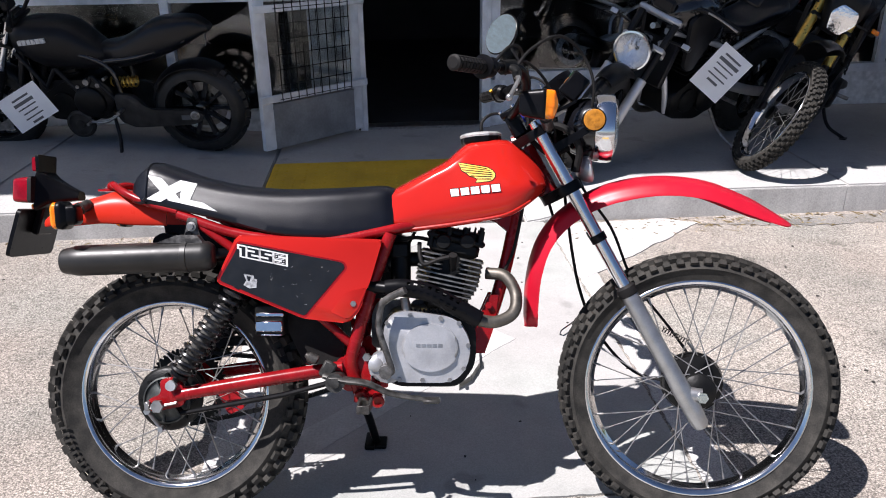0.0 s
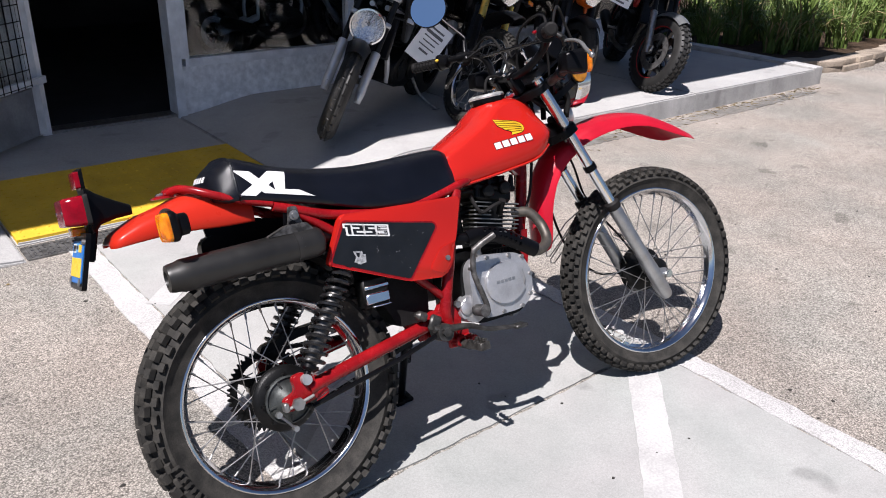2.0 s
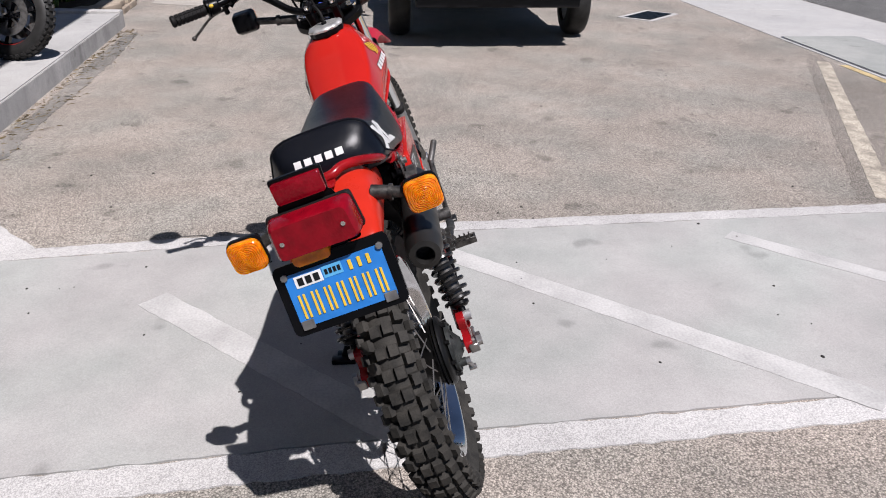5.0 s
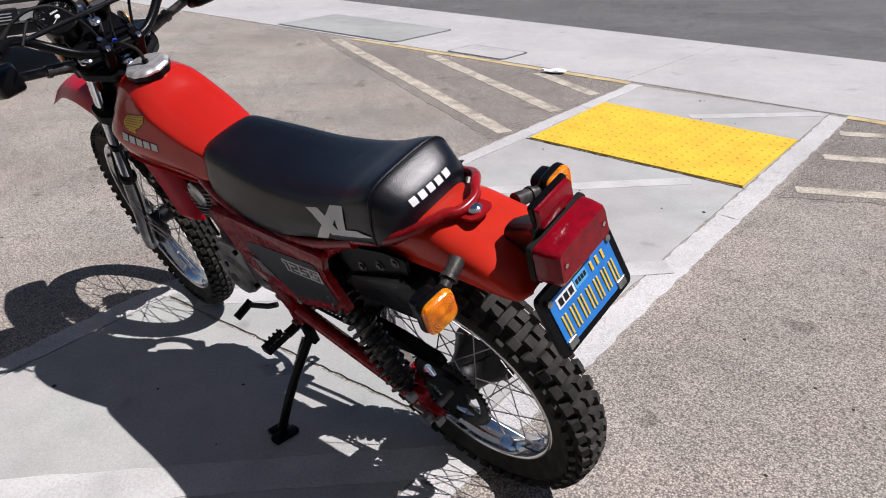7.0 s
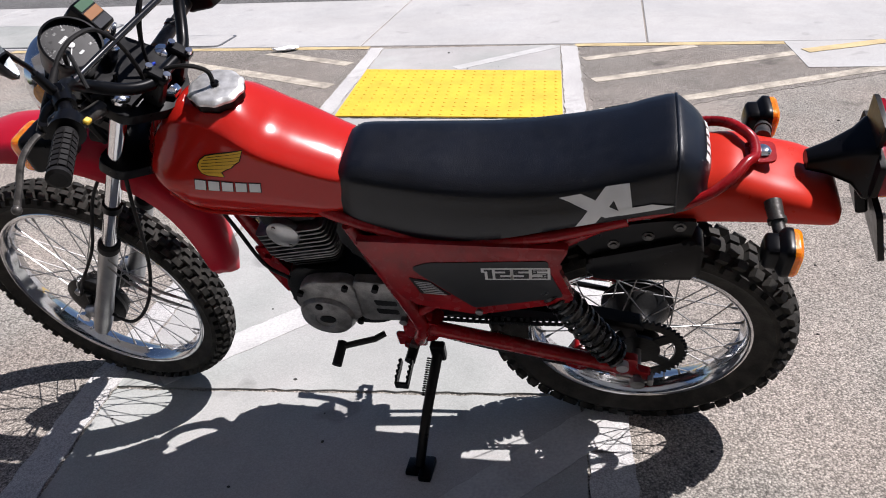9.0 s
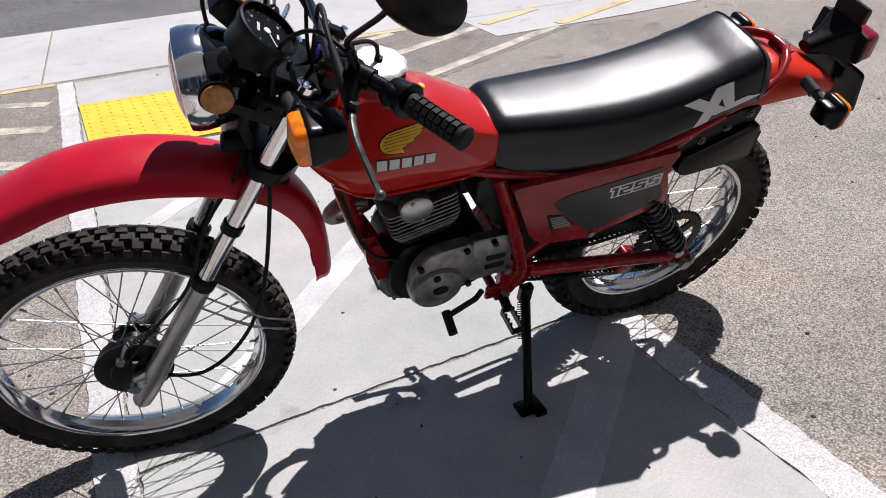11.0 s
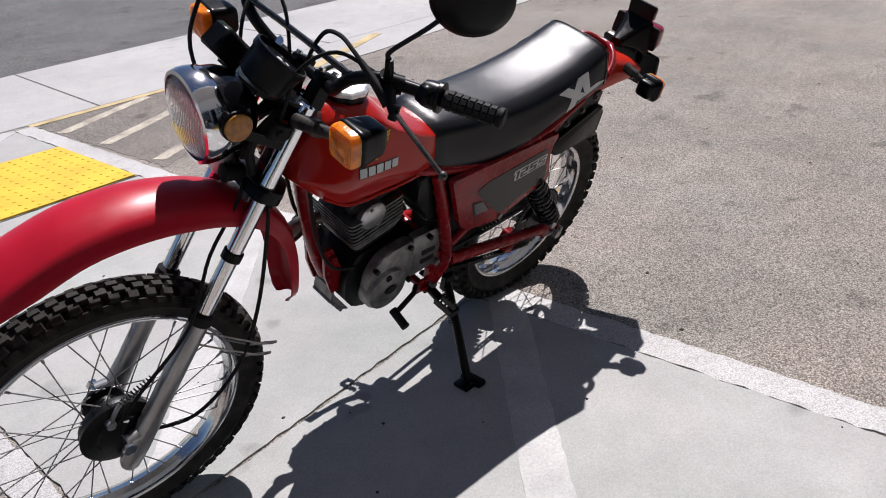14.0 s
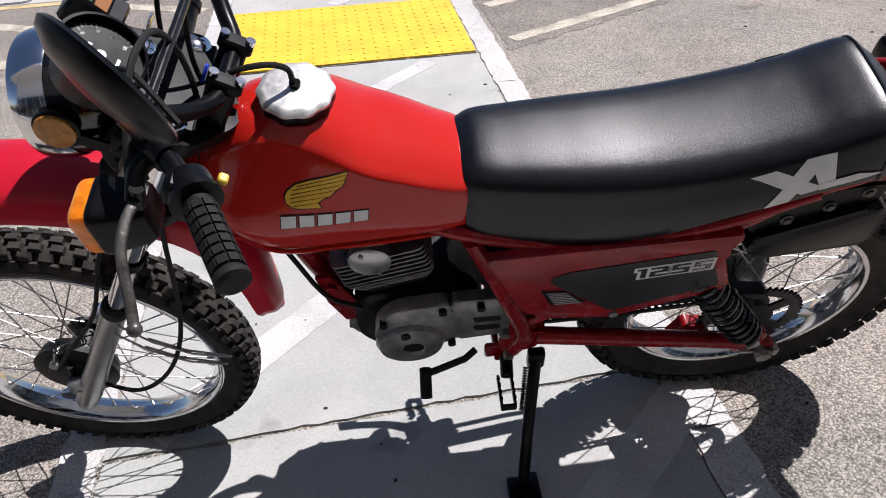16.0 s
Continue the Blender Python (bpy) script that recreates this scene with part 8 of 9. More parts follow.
            part("sticker", bm, "grey_plastic", arm)
            bm = bmesh.new()
            lathe(bm, (0.0, sg * 0.145, Rr), (0, sg, 0), [(0.030, 0), (0.030, 0.012), (0.020, 0.016), (0.018, 0.026), (0.004, 0.026)], 12)
            part("axle_nut", bm, "steel", arm)
        else:
            tube(bm, [(0.46, sg * 0.10, 0.42), (0.22, sg * 0.13, 0.36), (0.0, sg * 0.125, Rr)], 0.026, 10, flat=1.25)
            part("swing_arm", bm, c.get("swing", "engine"), b)
        if c.get("shroud"):
            bm = bmesh.new()
            slab(bm, rounded([(S.x - 0.34, zs + 0.05), (S.x - 0.14, zt - 0.09), (S.x - 0.06, zt - 0.13), (S.x - 0.10, zs - 0.20), (S.x - 0.17, zs - 0.23)], 0.03), sg * 0.150, sg * 0.175, bevel=0.008)
            part("shroud", bm, c["shroud"], b, "", 40)
    bm = bmesh.new()
    slab(bm, rounded([(0.52, 0.32), (0.50, 0.46), (0.58, 0.54), (0.80, 0.52), (0.98, 0.42), (0.96, 0.28), (0.70, 0.24)], 0.04), -0.14, 0.14, bevel=0.015)
    eng = part("engine_case", bm, "engine", b)
    for sg in (-1, 1):
        bm = bmesh.new()
        lathe(bm, (0.66, sg * 0.14, 0.385), (0, sg, 0), [(0.10, 0), (0.098, 0.02), (0.085, 0.032), (0.03, 0.036)], 28)
        part("engine_cover", bm, c.get("cover", "engine"), eng)
        bm = bmesh.new()
        lathe(bm, (0.83, sg * 0.135, 0.375), (0, sg, 0), [(0.075, 0), (0.072, 0.016), (0.03, 0.022)], 24)
        part("engine_cover", bm, c.get("cover", "engine"), eng)
    bm = bmesh.new()
    box(bm, (0.80, 0, 0.62), (0.15, 0.20, 0.20), Matrix.Rotation(0.25, 3, "Y"), 0.02)
    part("cylinder", bm, "engine", eng)
    for k in range(6):
        bm = bmesh.new()
        box(bm, (0.79 + 0.006 * k, 0, 0.55 + k * 0.026), (0.19, 0.24, 0.006), Matrix.Rotation(0.25, 3, "Y"), 0.002)
        part("fin", bm, "engine", eng)
    bm = bmesh.new()
    tube(bm, [(0.90, -0.04, 0.62), (1.03, -0.06, 0.55), (1.02, -0.10, 0.34), (0.88, -0.12, 0.22), (0.55, -0.14, 0.22), (0.35, -0.17, 0.30)], 0.022, 12)
    part("exhaust_pipe", bm, "pipe", b)
    bm = bmesh.new()
    lathe(bm, (0.36, -0.185, 0.30), (-1, -0.02, 0.32), [(0.03, 0), (0.052, 0.03), (0.054, 0.34), (0.04, 0.37), (0.02, 0.372)], 20)
    part("muffler", bm, c.get("muffler", "satin"), b)
    bm = bmesh.new()
    a, e = c.get("shock", (Vector((0.22, 0.09, 0.42)), Vector((0.44, 0.09, 0.68))))
    tube(bm, [a + (e - a) * t + frame_of(e - a) @ Vector((0.032 * math.cos(14 * math.pi * t), 0.032 * math.sin(14 * math.pi * t), 0)) for t in (i / 98 for i in range(99))], 0.0065, 6, 1, False)
    part("shock_spring", bm, c.get("spring", "satin"), b)
    if c.get("trellis"):
        for sg in (-1, 1):
            knots = [(1.06, 0.70), (0.92, 0.48), (0.84, 0.60), (0.70, 0.42), (0.62, 0.55), (0.50, 0.40)]
            for p_, q_ in zip(knots, knots[1:]):  # straight tubes in a zigzag
                bm = bmesh.new()
                cyl(bm, (p_[0], sg * 0.135, p_[1]), (q_[0], sg * 0.135, q_[1]), 0.015, seg=10)
                part("trellis_tube", bm, "satin", b)
            bm = bmesh.new()
            slab(bm, rounded([(0.98, 0.52), (0.76, 0.53), (0.62, 0.44), (0.76, 0.36), (0.96, 0.38)], 0.03), sg * 0.10, sg * 0.128, bevel=0.008)
            part("belt_cover", bm, "satin", b)
            bm = bmesh.new()
            lathe(bm, (0.75, sg * 0.150, 0.245), (0, sg, 0), [(0.092, 0), (0.090, 0.018), (0.074, 0.026), (0.070, 0.020), (0.030, 0.022), (0.026, 0.030), (0.004, 0.030)], 32)
            part("clutch_cover", bm, "swing_grey", eng)
            bm = bmesh.new()
            tube(bm, [(0.50, sg * 0.16, 0.30), (0.57, sg * 0.19, 0.27), (0.66, sg * 0.20, 0.275)], 0.009, 8)
            cyl(bm, (0.66, sg * 0.18, 0.275), (0.66, sg * 0.25, 0.275), 0.010, seg=10)
            part("foot_control", bm, "steel", b)
            for dx, dz, rr_ in ((0.0, 0.0, 0.020), (-0.07, -0.02, 0.014), (0.06, -0.03, 0.012), (-0.12, 0.02, 0.010), (0.02, -0.07, 0.011)):
                bm = bmesh.new()
                cyl(bm, (0.66 + dx, sg * 0.10, 0.515 + dz), (0.66 + dx, sg * 0.150, 0.515 + dz), rr_, seg=12)
                part("fitting", bm, "steel", b)
        bm = bmesh.new()
        rings = []
        for k in range(13):  # tyre hugger
            a_ = radians(30 + 95 * k / 12)
            er = Vector((math.cos(a_), 0, math.sin(a_)))
            ring = [Vector((0, 0, Rr)) + er * (Rr + 0.022 - 0.03 * abs(q) ** 2.5) + Vector((0, 0.105 * q, 0)) for q in (-1, -0.6, 0, 0.6, 1)]
            ring += [p_ - er * 0.004 for p_ in ring[::-1]]
            rings.append([bm.verts.new(p_) for p_ in ring])
        skin(bm, rings)
        part("hugger", bm, "satin", b, "", 50)
        bm = bmesh.new()
        tube(bm, [(-0.10, -0.01, 0.80), (-0.12, 0.05, 0.76), (-0.13, 0.10, 0.73)], 0.004, 6)
        tube(bm, [(-0.10, 0.01, 0.80), (-0.11, 0.03, 0.75), (-0.15, 0.06, 0.73)], 0.004, 6)
        part("loose_wire", bm, "steel", b)
    bm = bmesh.new()
    box(bm, (1.06, 0, 0.60), (0.035, 0.26, 0.26), Matrix.Rotation(-0.3, 3, "Y"), 0.008)
    part("radiator", bm, "satin", b)
    for sg in (-1, 1):
        bm = bmesh.new()
        cyl(bm, (0.46, sg * 0.12, 0.34), (0.46, sg * 0.23, 0.34), 0.012, seg=10)
        part("foot_peg", bm, "steel", b)
    # stand reaches down to the ground on the leaning side
    f = Matrix.Rotation(radians(lean), 3, "X") @ Vector((0.46, 0.335, 0.005))
    bm = bmesh.new()
    tube(bm, [(0.54, 0.12, 0.27), (0.50, 0.20, 0.15), tuple(f)], 0.011, 8)
    box(bm, f, (0.06, 0.04, 0.008), Matrix.Rotation(radians(lean), 3, "X"), 0.002)
    part("side_stand", bm, c.get("stand", "satin"), b)
    return b


def heading(front, rear):
    return math.degrees(math.atan2(front[1] - rear[1], front[0] - rear[0]))


def price_tag(c, rot, size=(0.19, 0.26)):
    """A printed sheet that hangs from a handlebar."""
    th = thing("price_tag", pose(*c, *rot), "white printed price sheet hanging from a motorcycle", "price tag", "price sheets")
    bm = bmesh.new()
    w, h = size
    cols = 8
    rows = []
    for k in range(cols + 1):
        u = -w / 2 + w * k / cols
        bend = 0.012 * math.sin(2.6 * k / cols)
        rows.append((u, bend))
    rings = [[bm.verts.new((u, bnd + q, z)) for q, z in ((-0.0008, -h / 2), (0.0008, -h / 2), (0.0008, h / 2), (-0.0008, h / 2))] for u, bnd in rows]
    skin(bm, rings)
    part("sheet", bm, "paper", th, "", 60)
    for k, (l, t) in enumerate(((0.11, 0.012), (0.13, 0.02), (0.12, 0.008), (0.10, 0.008), (0.12, 0.008), (0.07, 0.014))):
        z = h / 2 - 0.045 - k * 0.032
        bm = bmesh.new()
        rings = [[bm.verts.new((u, 0.012 * math.sin(2.6 * (u + w / 2) / w) + q, z + s * t / 2)) for q, s in ((-0.0022, -1), (-0.0012, -1), (-0.0012, 1), (-0.0022, 1))] for u in steps(-l / 2, l / 2, 6)]
        skin(bm, rings)
        part("print_bar", bm, "ink", th)
    return th


NAKED = dict(Rf=0.305, Rr=0.315, wheel="mag", fork=("chrome", "satin"), lamp="round", tank="gloss_black", spokes=5)
rearA, frontA = (-1.35, 3.20), (-2.73, 3.24)
moto_a = street_bike("matt black naked motorcycle with gold spring by the shop window", rearA, heading(frontA, rearA), 8, lean=9.0, c={
    **NAKED, "spring": "gold_fork", "marks": (0.832, 0.772), "tank": "satin", "tank_label": "matt black tank with white name blocks", "spokes": 10, "tank_z": 0.895, "seat_z": 0.74, "bar": 0.03, "wb": 1.38,
    "Rr": 0.298, "rear_w": 0.092, "trellis": True, "bare_tail": True, "cap_x": 0.93, "shock": (Vector((0.36, 0.06, 0.492)), Vector((0.55, 0.06, 0.487))),
    "tank_rings": [(0.50, 0.70, 0.59, 0.06), (0.58, 0.755, 0.57, 0.115), (0.73, 0.875, 0.57, 0.155), (0.93, 0.895, 0.60, 0.165), (1.05, 0.87, 0.68, 0.140), (1.13, 0.80, 0.71, 0.06)],
    "seat_rings": [(-0.14, 0.835, 0.80, 0.05), (-0.06, 0.885, 0.76, 0.085), (0.05, 0.892, 0.70, 0.112), (0.19, 0.875, 0.645, 0.13), (0.32, 0.81, 0.61, 0.135), (0.43, 0.755, 0.585, 0.12), (0.55, 0.735, 0.60, 0.07)]})
rearB, frontB = (2.19, 3.43), (1.03, 2.56)
moto_b = street_bike("black naked motorcycle with round headlight and silver panels", rearB, heading(frontB, rearB), 22, lean=13.0, c={**NAKED, "fork": ("satin", "silver"), "usd": False, "clamp": "silver", "lamp_r": 0.104, "tank": "gloss_black", "shroud": "satin", "frame": "silver", "clear": True, "swing": "silver", "stand": "steel", "d": 0.64, "lamp_a": -0.225, "lamp_x": 0.115, "rake": 29, "wb": 1.45, "tank_z": 1.0})


def rear_of(front, az, wb):
    return (front[0] - wb * math.cos(radians(az)), front[1] - wb * math.sin(radians(az)))


DUAL = dict(Rf=0.335, Rr=0.315, wheel="spoke", fork=("gold_fork", "satin"), usd=True, guard=True, lamp="square", mask="satin", tank="satin", shroud="satin", seat_z=0.86, tank_z=1.0, d=0.74, rake=32, lamp_x=0.10, lamp_a=-0.11, high=True, frame="satin", muffler="silver")
moto_c = street_bike("black dual-sport motorcycle with gold fork tubes", rear_of((1.97, 2.5), 236, 1.44), 236, 30, DUAL, lean=17.0)
moto_d = street_bike("black motorcycle with an orange headlight mask", rear_of((3.10, 2.80), 232, 1.42), 232, 24, {**NAKED, "lamp": "mask", "lamp_a": -0.15, "mask": "orange", "mask_label": "orange headlight mask", "usd": True, "frame": "orange", "fork": ("satin", "steel"), "tank": "orange", "shroud": "satin"})
moto_e = street_bike("black motorcycle with red rim stripes and grey fender", rear_of((3.92, 2.66), 236, 1.42), 236, 24, {**NAKED, "lamp": "mask", "mask": "satin", "fender": "grey_plastic", "stripe": True, "block": True, "fork": ("satin", "steel"), "tank": "gloss_black", "shroud": "redstripe", "spokes": 6})
price_tag((-2.33, 2.84, 0.45), (4, -29, 14), (0.265, 0.225))
price_tag((1.80, 2.64, 0.665), (-8, 38, -25), (0.20, 0.28))
price_tag((3.64, 2.72, 0.93), (-5, 24, -30), (0.17, 0.23))
# more motorcycles stand in the dark shop
for src, u, v, rz in ((moto_a, -2.6, 1.5, 200), (moto_b, 1.9, 1.6, 15), (moto_c, 3.6, 1.5, 40), (moto_b, -4.6, 1.6, 190)):
    p = site(u, V_WALL + v)
    copy_thing(src, pose(p.x, p.y, 0.051, -10, 0, rz))

# ---- parked pickup ----
M["truck_paint"] = mat("dark_green_paint", (0.012, 0.030, 0.026), 0.22, var=0.15, scale=3, coat=0.6, rvar=0.06)
M["grey_band"] = mat("grey_bumper_plastic", (0.30, 0.31, 0.32), 0.5, var=0.1, scale=12)
M["tint"] = glass_mat("tinted_glass", (0.25, 0.3, 0.3))
truck = thing("pickup_truck", pose(4.93, -1.04, 0, 0, 0, 180), "dark green pickup truck with a chrome front bumper", "truck")
# local axes: forward is -x of the lot, so x runs back as -x here
def tbox(name, x0, x1, y0, y1, z0, z1, material, parent=truck, bev=0.01, label="", seg=1):
    bm = bmesh.new()
    box(bm, ((x0 + x1) / 2, (y0 + y1) / 2, (z0 + z1) / 2), (x1 - x0, y1 - y0, z1 - z0), None, bev, seg)
    return part(name, bm, material, parent, label)


hull("body", [(-4.9, 0.98, 0.46, 0.84), (-4.8, 1.02, 0.42, 0.86), (-2.2, 1.02, 0.40, 0.87), (-0.6, 1.02, 0.40, 0.87), (-0.16, 0.98, 0.45, 0.86), (-0.09, 0.90, 0.56, 0.82)], "truck_paint", truck, "", 24, 0.28)
hull("hood", [(-1.5, 1.10, 0.9, 0.78), (-1.2, 1.09, 0.9, 0.80), (-0.5, 1.05, 0.9, 0.80), (-0.18, 1.0, 0.88, 0.78)], "truck_paint", truck, "", 12, 0.35)
cab = hull("cab", [(-3.05, 1.62, 1.0, 0.70), (-2.95, 1.68, 0.98, 0.74), (-2.1, 1.70, 0.98, 0.75), (-1.85, 1.62, 0.98, 0.75), (-1.35, 1.12, 0.96, 0.78)], "truck_paint", truck, "", 20, 0.3)
bm = bmesh.new()
slab(bm, [(-0.70, -1.80), (0.70, -1.80), (0.74, -1.42), (-0.74, -1.42)], 0, 1, lambda u, v, w: (v + 0.012 * 1, u, 1.70 + (v + 1.84) * -1.22 + 0.006 + w * 0.004))
part("windscreen", bm, "tint", cab)
for sg in (-1, 1):
    bm = bmesh.new()
    slab(bm, rounded([(-2.9, 1.10), (-1.62, 1.10), (-1.95, 1.58), (-2.85, 1.58)], 0.05), sg * 0.752, sg * 0.760)
    part("side_window", bm, "tint", cab)
for x in (-0.86, -3.95):
    for sg in (-1, 1):
        bm = bmesh.new()
        prof = [(0.20 + 0.135 * max(0.0, math.cos(a)) ** 0.35, 0.105 * math.sin(a)) for a in (math.pi * (i / 12 - 0.5) for i in range(13))]
        lathe_closed(bm, (x, sg * 0.85, 0.335), (0, 1, 0), prof, 40)
        tyre_ = part("tyre", bm, "road_tyre", truck)
        bm = bmesh.new()
        lathe(bm, (x, sg * 0.85, 0.335), (0, sg, 0), [(0.20, -0.08), (0.205, 0.07), (0.19, 0.085), (0.15, 0.05), (0.06, 0.06), (0.055, 0.08), (0.01, 0.08)], 28)
        part("rim", bm, "silver", tyre_)
# bumper: chrome bar with a grey band, guards and plate recess
bumper = tbox("bumper", -0.13, 0.0, -0.83, 0.83, 0.545, 0.665, "chrome", truck, 0.02, "bright chrome front bumper", 3)
tbox("rub_strip", -0.01, 0.008, -0.81, 0.81, 0.592, 0.622, "rubber", bumper, 0.004)
tbox("valance", -0.14, -0.02, -0.79, 0.79, 0.445, 0.544, "grey_band", bumper, 0.018)
tbox("air_dam", -0.34, -0.06, -0.72, 0.72, 0.36, 0.444, "satin", bumper, 0.01)
for y in (-0.38, 0.36):
    tbox("bumper_guard", -0.06, 0.045, y - 0.022, y + 0.022, 0.44, 0.675, "grey_band", bumper, 0.012)
tbox("plate_recess", -0.05, 0.012, -0.15, 0.15, 0.462, 0.56, "satin", bumper, 0.006)
for k in range(3):
    tbox("slot", 0.0, 0.016, -0.10, 0.10, 0.478 + k * 0.022, 0.486 + k * 0.022, "grey_band", bumper, 0.001)
grille = tbox("grille", -0.14, -0.07, -0.52, 0.52, 0.70, 0.90, "chrome", truck, 0.012, "chrome framed dark grille")
tbox("grille_mesh", -0.08, -0.062, -0.49, 0.49, 0.72, 0.88, "satin", grille, 0.004)
for k in range(5):
    tbox("grille_bar", -0.066, -0.056, -0.49, 0.49, 0.735 + k * 0.03, 0.745 + k * 0.03, "grey_band", grille, 0.001)
bm = bmesh.new()
slab(bm, [(-0.06, 0.80), (0.0, 0.828), (0.06, 0.80), (0.0, 0.772)], -0.056, -0.044, lambda u, v, w: (w, u, v))
part("badge", bm, "redstripe", grille)
for sg in (-1, 1):
    hl_ = tbox("headlight", -0.16, -0.075, min(sg * 0.54, sg * 0.74), max(sg * 0.54, sg * 0.74), 0.71, 0.88, "chrome", truck, 0.01)
    tbox("lens", -0.08, -0.066, min(sg * 0.555, sg * 0.725), max(sg * 0.555, sg * 0.725), 0.725, 0.865, "glass", hl_, 0.004).visible_shadow = False
    tbox("turn_signal", -0.22, -0.085, min(sg * 0.745, sg * 0.83), max(sg * 0.745, sg * 0.83), 0.71, 0.88, "amber", truck, 0.01)
    bm = bmesh.new()
    box(bm, (-1.55, sg * 0.95, 1.10), (0.08, 0.16, 0.13), None, 0.02, 2)
    cyl(bm, (-1.56, sg * 0.76, 1.05), (-1.55, sg * 0.90, 1.08), 0.015, seg=8)
    part("door_mirror", bm, "satin", truck)

# ---- planter bed at the end of the shop ----
M["soil"] = mat("brown_mulch", (0.085, 0.055, 0.035), 0.95, var=0.25, scale=14, bump=0.9, bscale=60, fine=0.5, fscale=90, spec=0.2)
M["flagstone"] = mat("tan_flagstone", (0.46, 0.38, 0.30), 0.85, var=0.2, scale=4, bump=0.7, bscale=50, fine=0.2, fscale=70, spec=0.25)
M["grass"] = mat("strappy_grass", (0.19, 0.27, 0.065), 0.5, var=0.25, scale=9, color2=(0.09, 0.15, 0.03), spec=0.35)
M["dry_grass"] = mat("dry_straw", (0.45, 0.34, 0.17), 0.8, var=0.2, scale=20)
bm = bmesh.new()
slab(bm, [(6.55, 2.98), (7.15, 2.92), (10.1, 3.3), (14.5, 3.75), (30, 5.3), (30, 14), (6.2, 12), (5.95, 4.0)], -0.02, 0.09, lambda u, v, w: (u, v, w))
struct("planter_bed", bm, "soil", "planter bed of brown mulch", "planter")
edging = tagged(new("trim_planter_edging"), "low edging of stacked tan flagstones", "edging", "", "structure")
rng = random.Random(4)
line = [Vector((6.48, 2.98)), Vector((7.12, 2.82)), Vector((8.6, 3.0)), Vector((10.1, 3.2)), Vector((12.2, 3.42)), Vector((14.5, 3.65))]
for layer in range(2):
    for a, b_ in zip(line, line[1:]):
        n = max(1, round((b_ - a).length / 0.42))
        for k in range(n):
            p, q = a.lerp(b_, k / n), a.lerp(b_, (k + 1) / n)
            d = (q - p).normalized()
            nn = Vector((-d.y, d.x))
            w0 = 0.24 + rng.uniform(-0.04, 0.06)
            o = rng.uniform(-0.03, 0.02) + layer * 0.015
            pts = [p + nn * o + d * 0.004, q + nn * (o + rng.uniform(-0.02, 0.02)) - d * 0.004, q + nn * (o + w0) - d * 0.004, p + nn * (o + w0) + d * 0.004]
            bm = bmesh.new()
            z0 = layer * 0.062
            slab(bm, rounded([tuple(v) for v in pts], 0.02, 2), z0, z0 + 0.058 + rng.uniform(-0.006, 0.004), lambda u, v, w: (u, v, w), 0.006)
            part("stone", bm, "flagstone", edging)


def grass_clump(seed, n=170, h=0.85, spread=0.5):
    r = random.Random(seed)
    th = thing("grass_clump", Matrix(), "clump of arching strappy green grass in the planter", "plant", "planter grasses")
    for nm, mt, share in (("leaves", "grass", 0.9), ("dry_leaves", "dry_grass", 0.1)):
        vs, fs = [], []
        for k in range(int(n * share)):
            az, lean_ = r.uniform(0, 2 * math.pi), r.uniform(0.3, 1.35)
            L = h * r.uniform(0.6, 1.1)
            d = Vector((math.cos(az), math.sin(az), 0))
            s = Vector((-d.y, d.x, 0))
            p = Vector((r.uniform(-0.12, 0.12), r.uniform(-0.12, 0.12), 0))
            w = r.uniform(0.006, 0.012)
            i0 = len(vs)
            for j in range(6):
                t = j / 5
                c_ = p + d * (spread * lean_ * t ** 1.5 * L) + Vector((0, 0, L * (t - 0.55 * lean_ * t * t * t)))
                ww = w * (1 - t ** 2.2) + 0.0006
                tw = Vector((0, 0, 0.3 * ww))
                vs += [c_ - s * ww, c_ + s * ww + tw]
            for j in range(5):
                a = i0 + 2 * j
                fs.append((a, a + 1, a + 3, a + 2))
        me = bpy.data.meshes.new(nm)
        me.from_pydata([tuple(v) for v in vs], [], fs)
        me.materials.append(M[mt])
        ob = new(nm, me)
        ob.parent = th
    return th


clumps = [grass_clump(s) for s in (11, 12, 13)]
spots = [(6.95, 3.55), (7.5, 3.6), (8.15, 3.62), (8.75, 3.85), (9.4, 3.75), (10.1, 3.95), (10.9, 4.05), (11.8, 4.15), (12.9, 4.3), (6.75, 4.15), (7.2, 4.25), (7.8, 4.3), (8.5, 4.5), (9.2, 4.45), (9.9, 4.65), (10.8, 4.8), (11.9, 4.95), (6.8, 4.9), (7.4, 5.0), (8.1, 5.1), (8.9, 5.2), (9.8, 5.4), (11.0, 5.6), (12.6, 5.4)]
for i, (x, y) in enumerate(spots):
    m = pose(x + rng.uniform(-0.1, 0.1), y + rng.uniform(-0.1, 0.1), 0.085, 0, 0, rng.uniform(0, 360)) @ Matrix.Scale(rng.uniform(0.85, 1.25), 4)
    if i < 3:
        clumps[i].matrix_world = m
    else:
        copy_thing(clumps[i % 3], m)

# ---- small things on the ground ----
rng = random.Random(9)
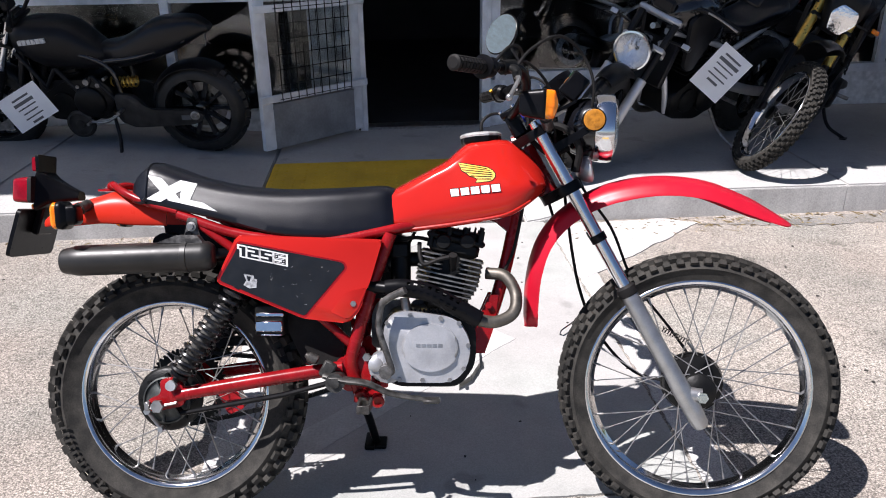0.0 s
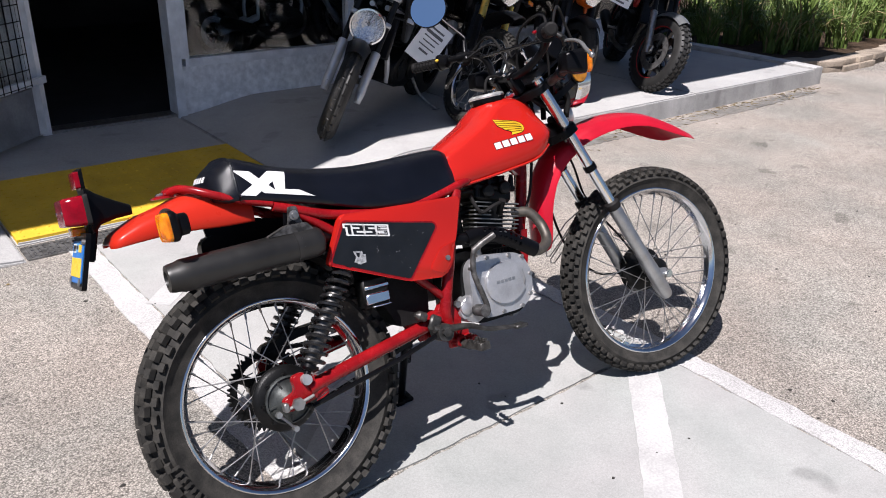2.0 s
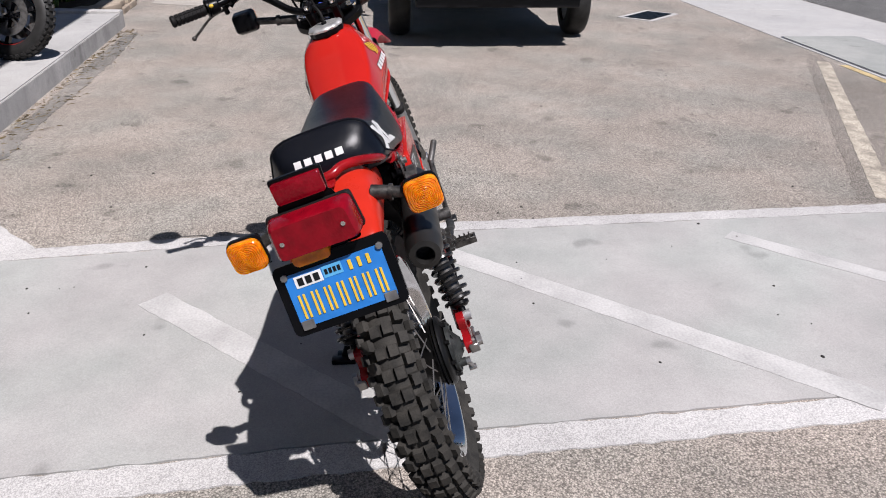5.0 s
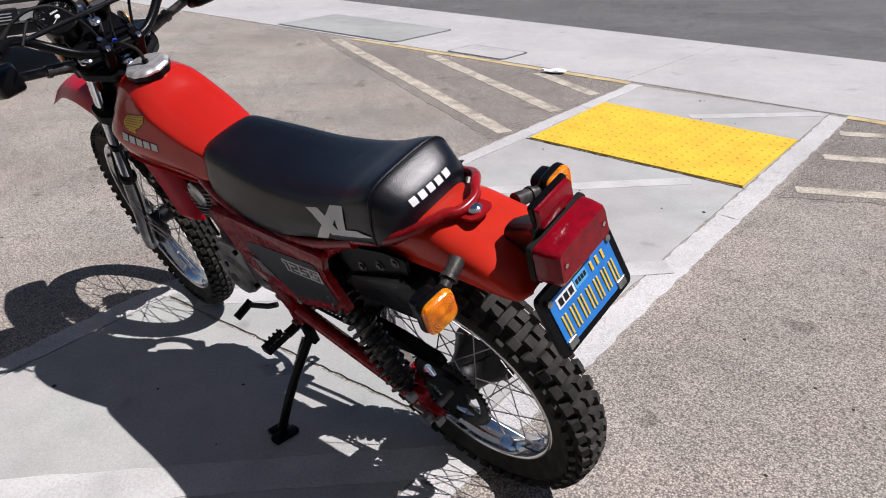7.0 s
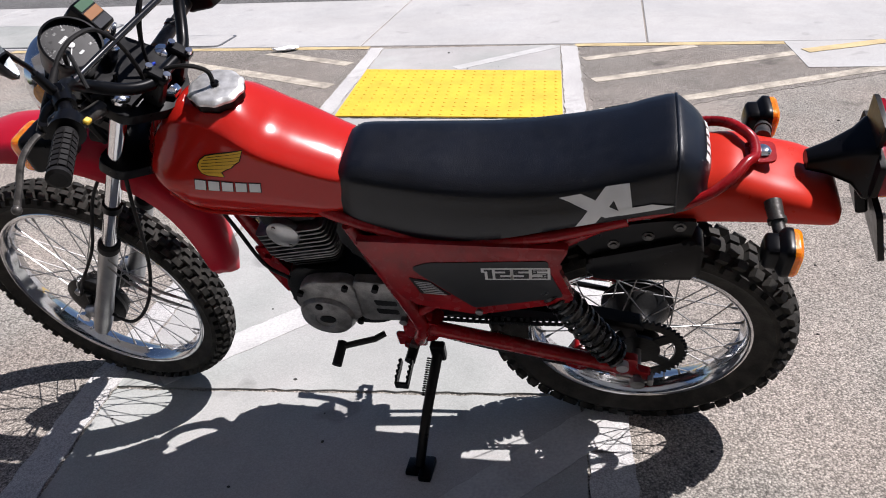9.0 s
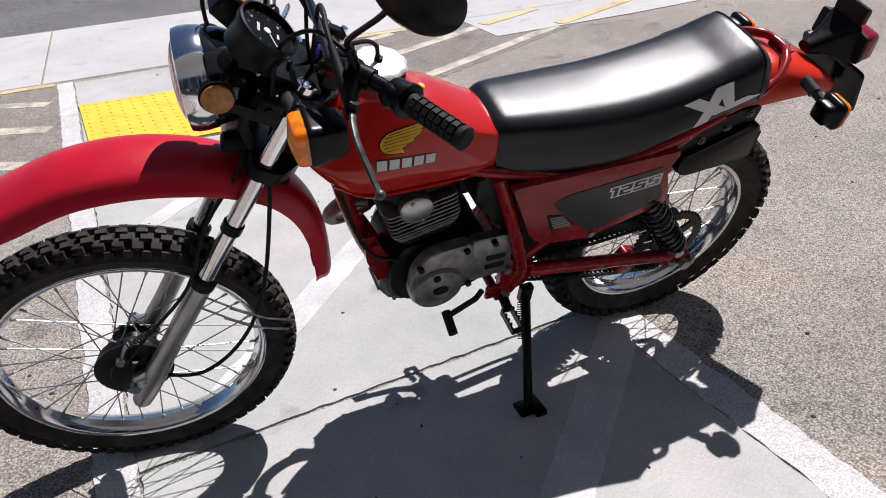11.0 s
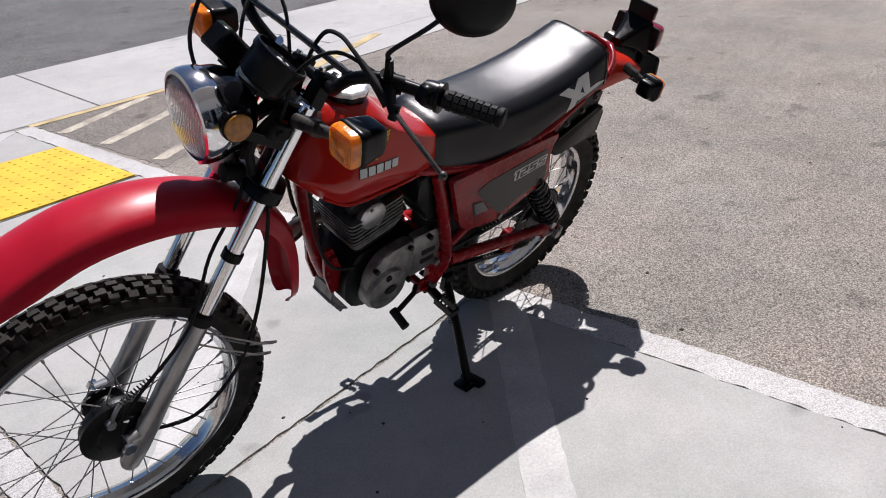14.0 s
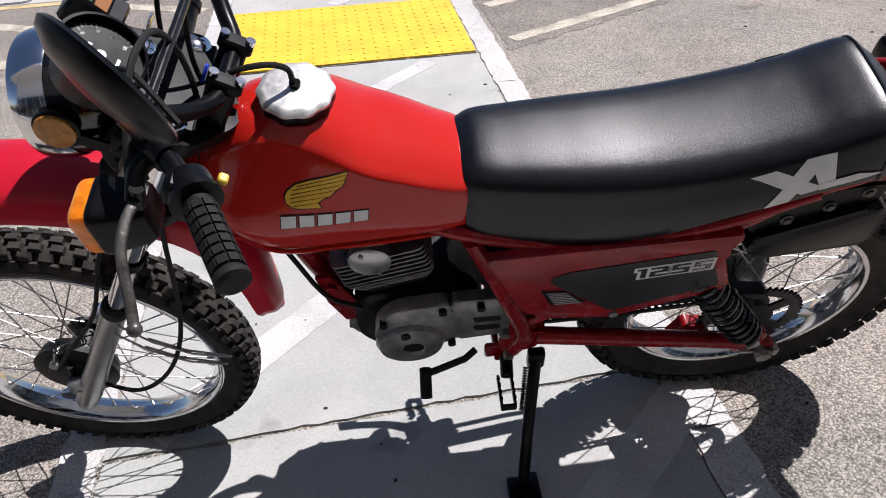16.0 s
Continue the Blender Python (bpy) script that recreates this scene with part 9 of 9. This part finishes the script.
# straw and dead leaves along the kerb's foot
bm = bmesh.new()
for k in range(900):
    u = rng.uniform(1.0, 6.3) if k < 700 else rng.uniform(-4.5, -0.7)
    v = V_KERB - 0.02 - abs(rng.gauss(0, 0.10))
    p = site(u, v, 0.003)
    a, l = rng.uniform(0, math.pi), rng.uniform(0.008, 0.035)
    d = Vector((math.cos(a), math.sin(a), 0)) * l
    s = Vector((-d.y, d.x, 0)).normalized() * rng.uniform(0.0012, 0.004)
    up = Vector((0, 0, rng.uniform(0.001, 0.008)))
    vs_ = [bm.verts.new(q) for q in (p - d, p + s + up, p + d, p - s + up * 0.6)]
    bm.faces.new(vs_[:3])
    bm.faces.new((vs_[0], vs_[2], vs_[3]))
tagged(part("leaf_litter", bm, "dry_grass"), "dry straw and leaf bits along the kerb", "debris", "", "stuff")
# dark specks and pebbles
bm = bmesh.new()
for k in range(420):
    x, y = rng.uniform(-4, 6), rng.uniform(-3.7, 1.8)
    r = rng.choice((0.003, 0.004, 0.005, 0.007))
    z = 0.006 if xa(y) < x < xb(y) else 0.0
    rings = [[bm.verts.new((x + r * q * math.cos(t) * (1 + 0.3 * math.sin(2 * t + k)), y + r * q * math.sin(t), z + h * r)) for t in (2 * math.pi * i / 6 for i in range(6))] for q, h in ((1.0, -0.1), (0.9, 0.35), (0.45, 0.6))]
    skin(bm, rings, False, True)
M["pebble"] = mat("dark_pebble", (0.05, 0.045, 0.04), 0.9, var=0.3, scale=60)
tagged(part("pebbles", bm, "pebble"), "dark specks and pebbles scattered on the pavement", "debris", "", "stuff")
th = thing("twig", pose(7.27, 0.30, 0.008, 0, 0, 62), "short dark stick lying on the asphalt", "stick")
bm = bmesh.new()
tube(bm, [(-0.15, 0, 0), (0.0, 0.008, 0.004), (0.15, 0, 0)], 0.009, 8)
part("stick", bm, "pebble", th)
# a crumpled wrapper by the worn line
th = thing("litter", pose(1.95, -3.78, 0.006, 0, 0, 20), "crumpled pale wrapper lying on the line", "litter")
bm = bmesh.new()
bmesh.ops.create_icosphere(bm, subdivisions=2, radius=0.05)
r = random.Random(3)
for v in bm.verts:
    v.co = Vector((v.co.x * 1.9, v.co.y * 0.8, (v.co.z + 0.045) * 0.35)) * r.uniform(0.7, 1.15)
part("wrapper", bm, "paper", th, "", 0)
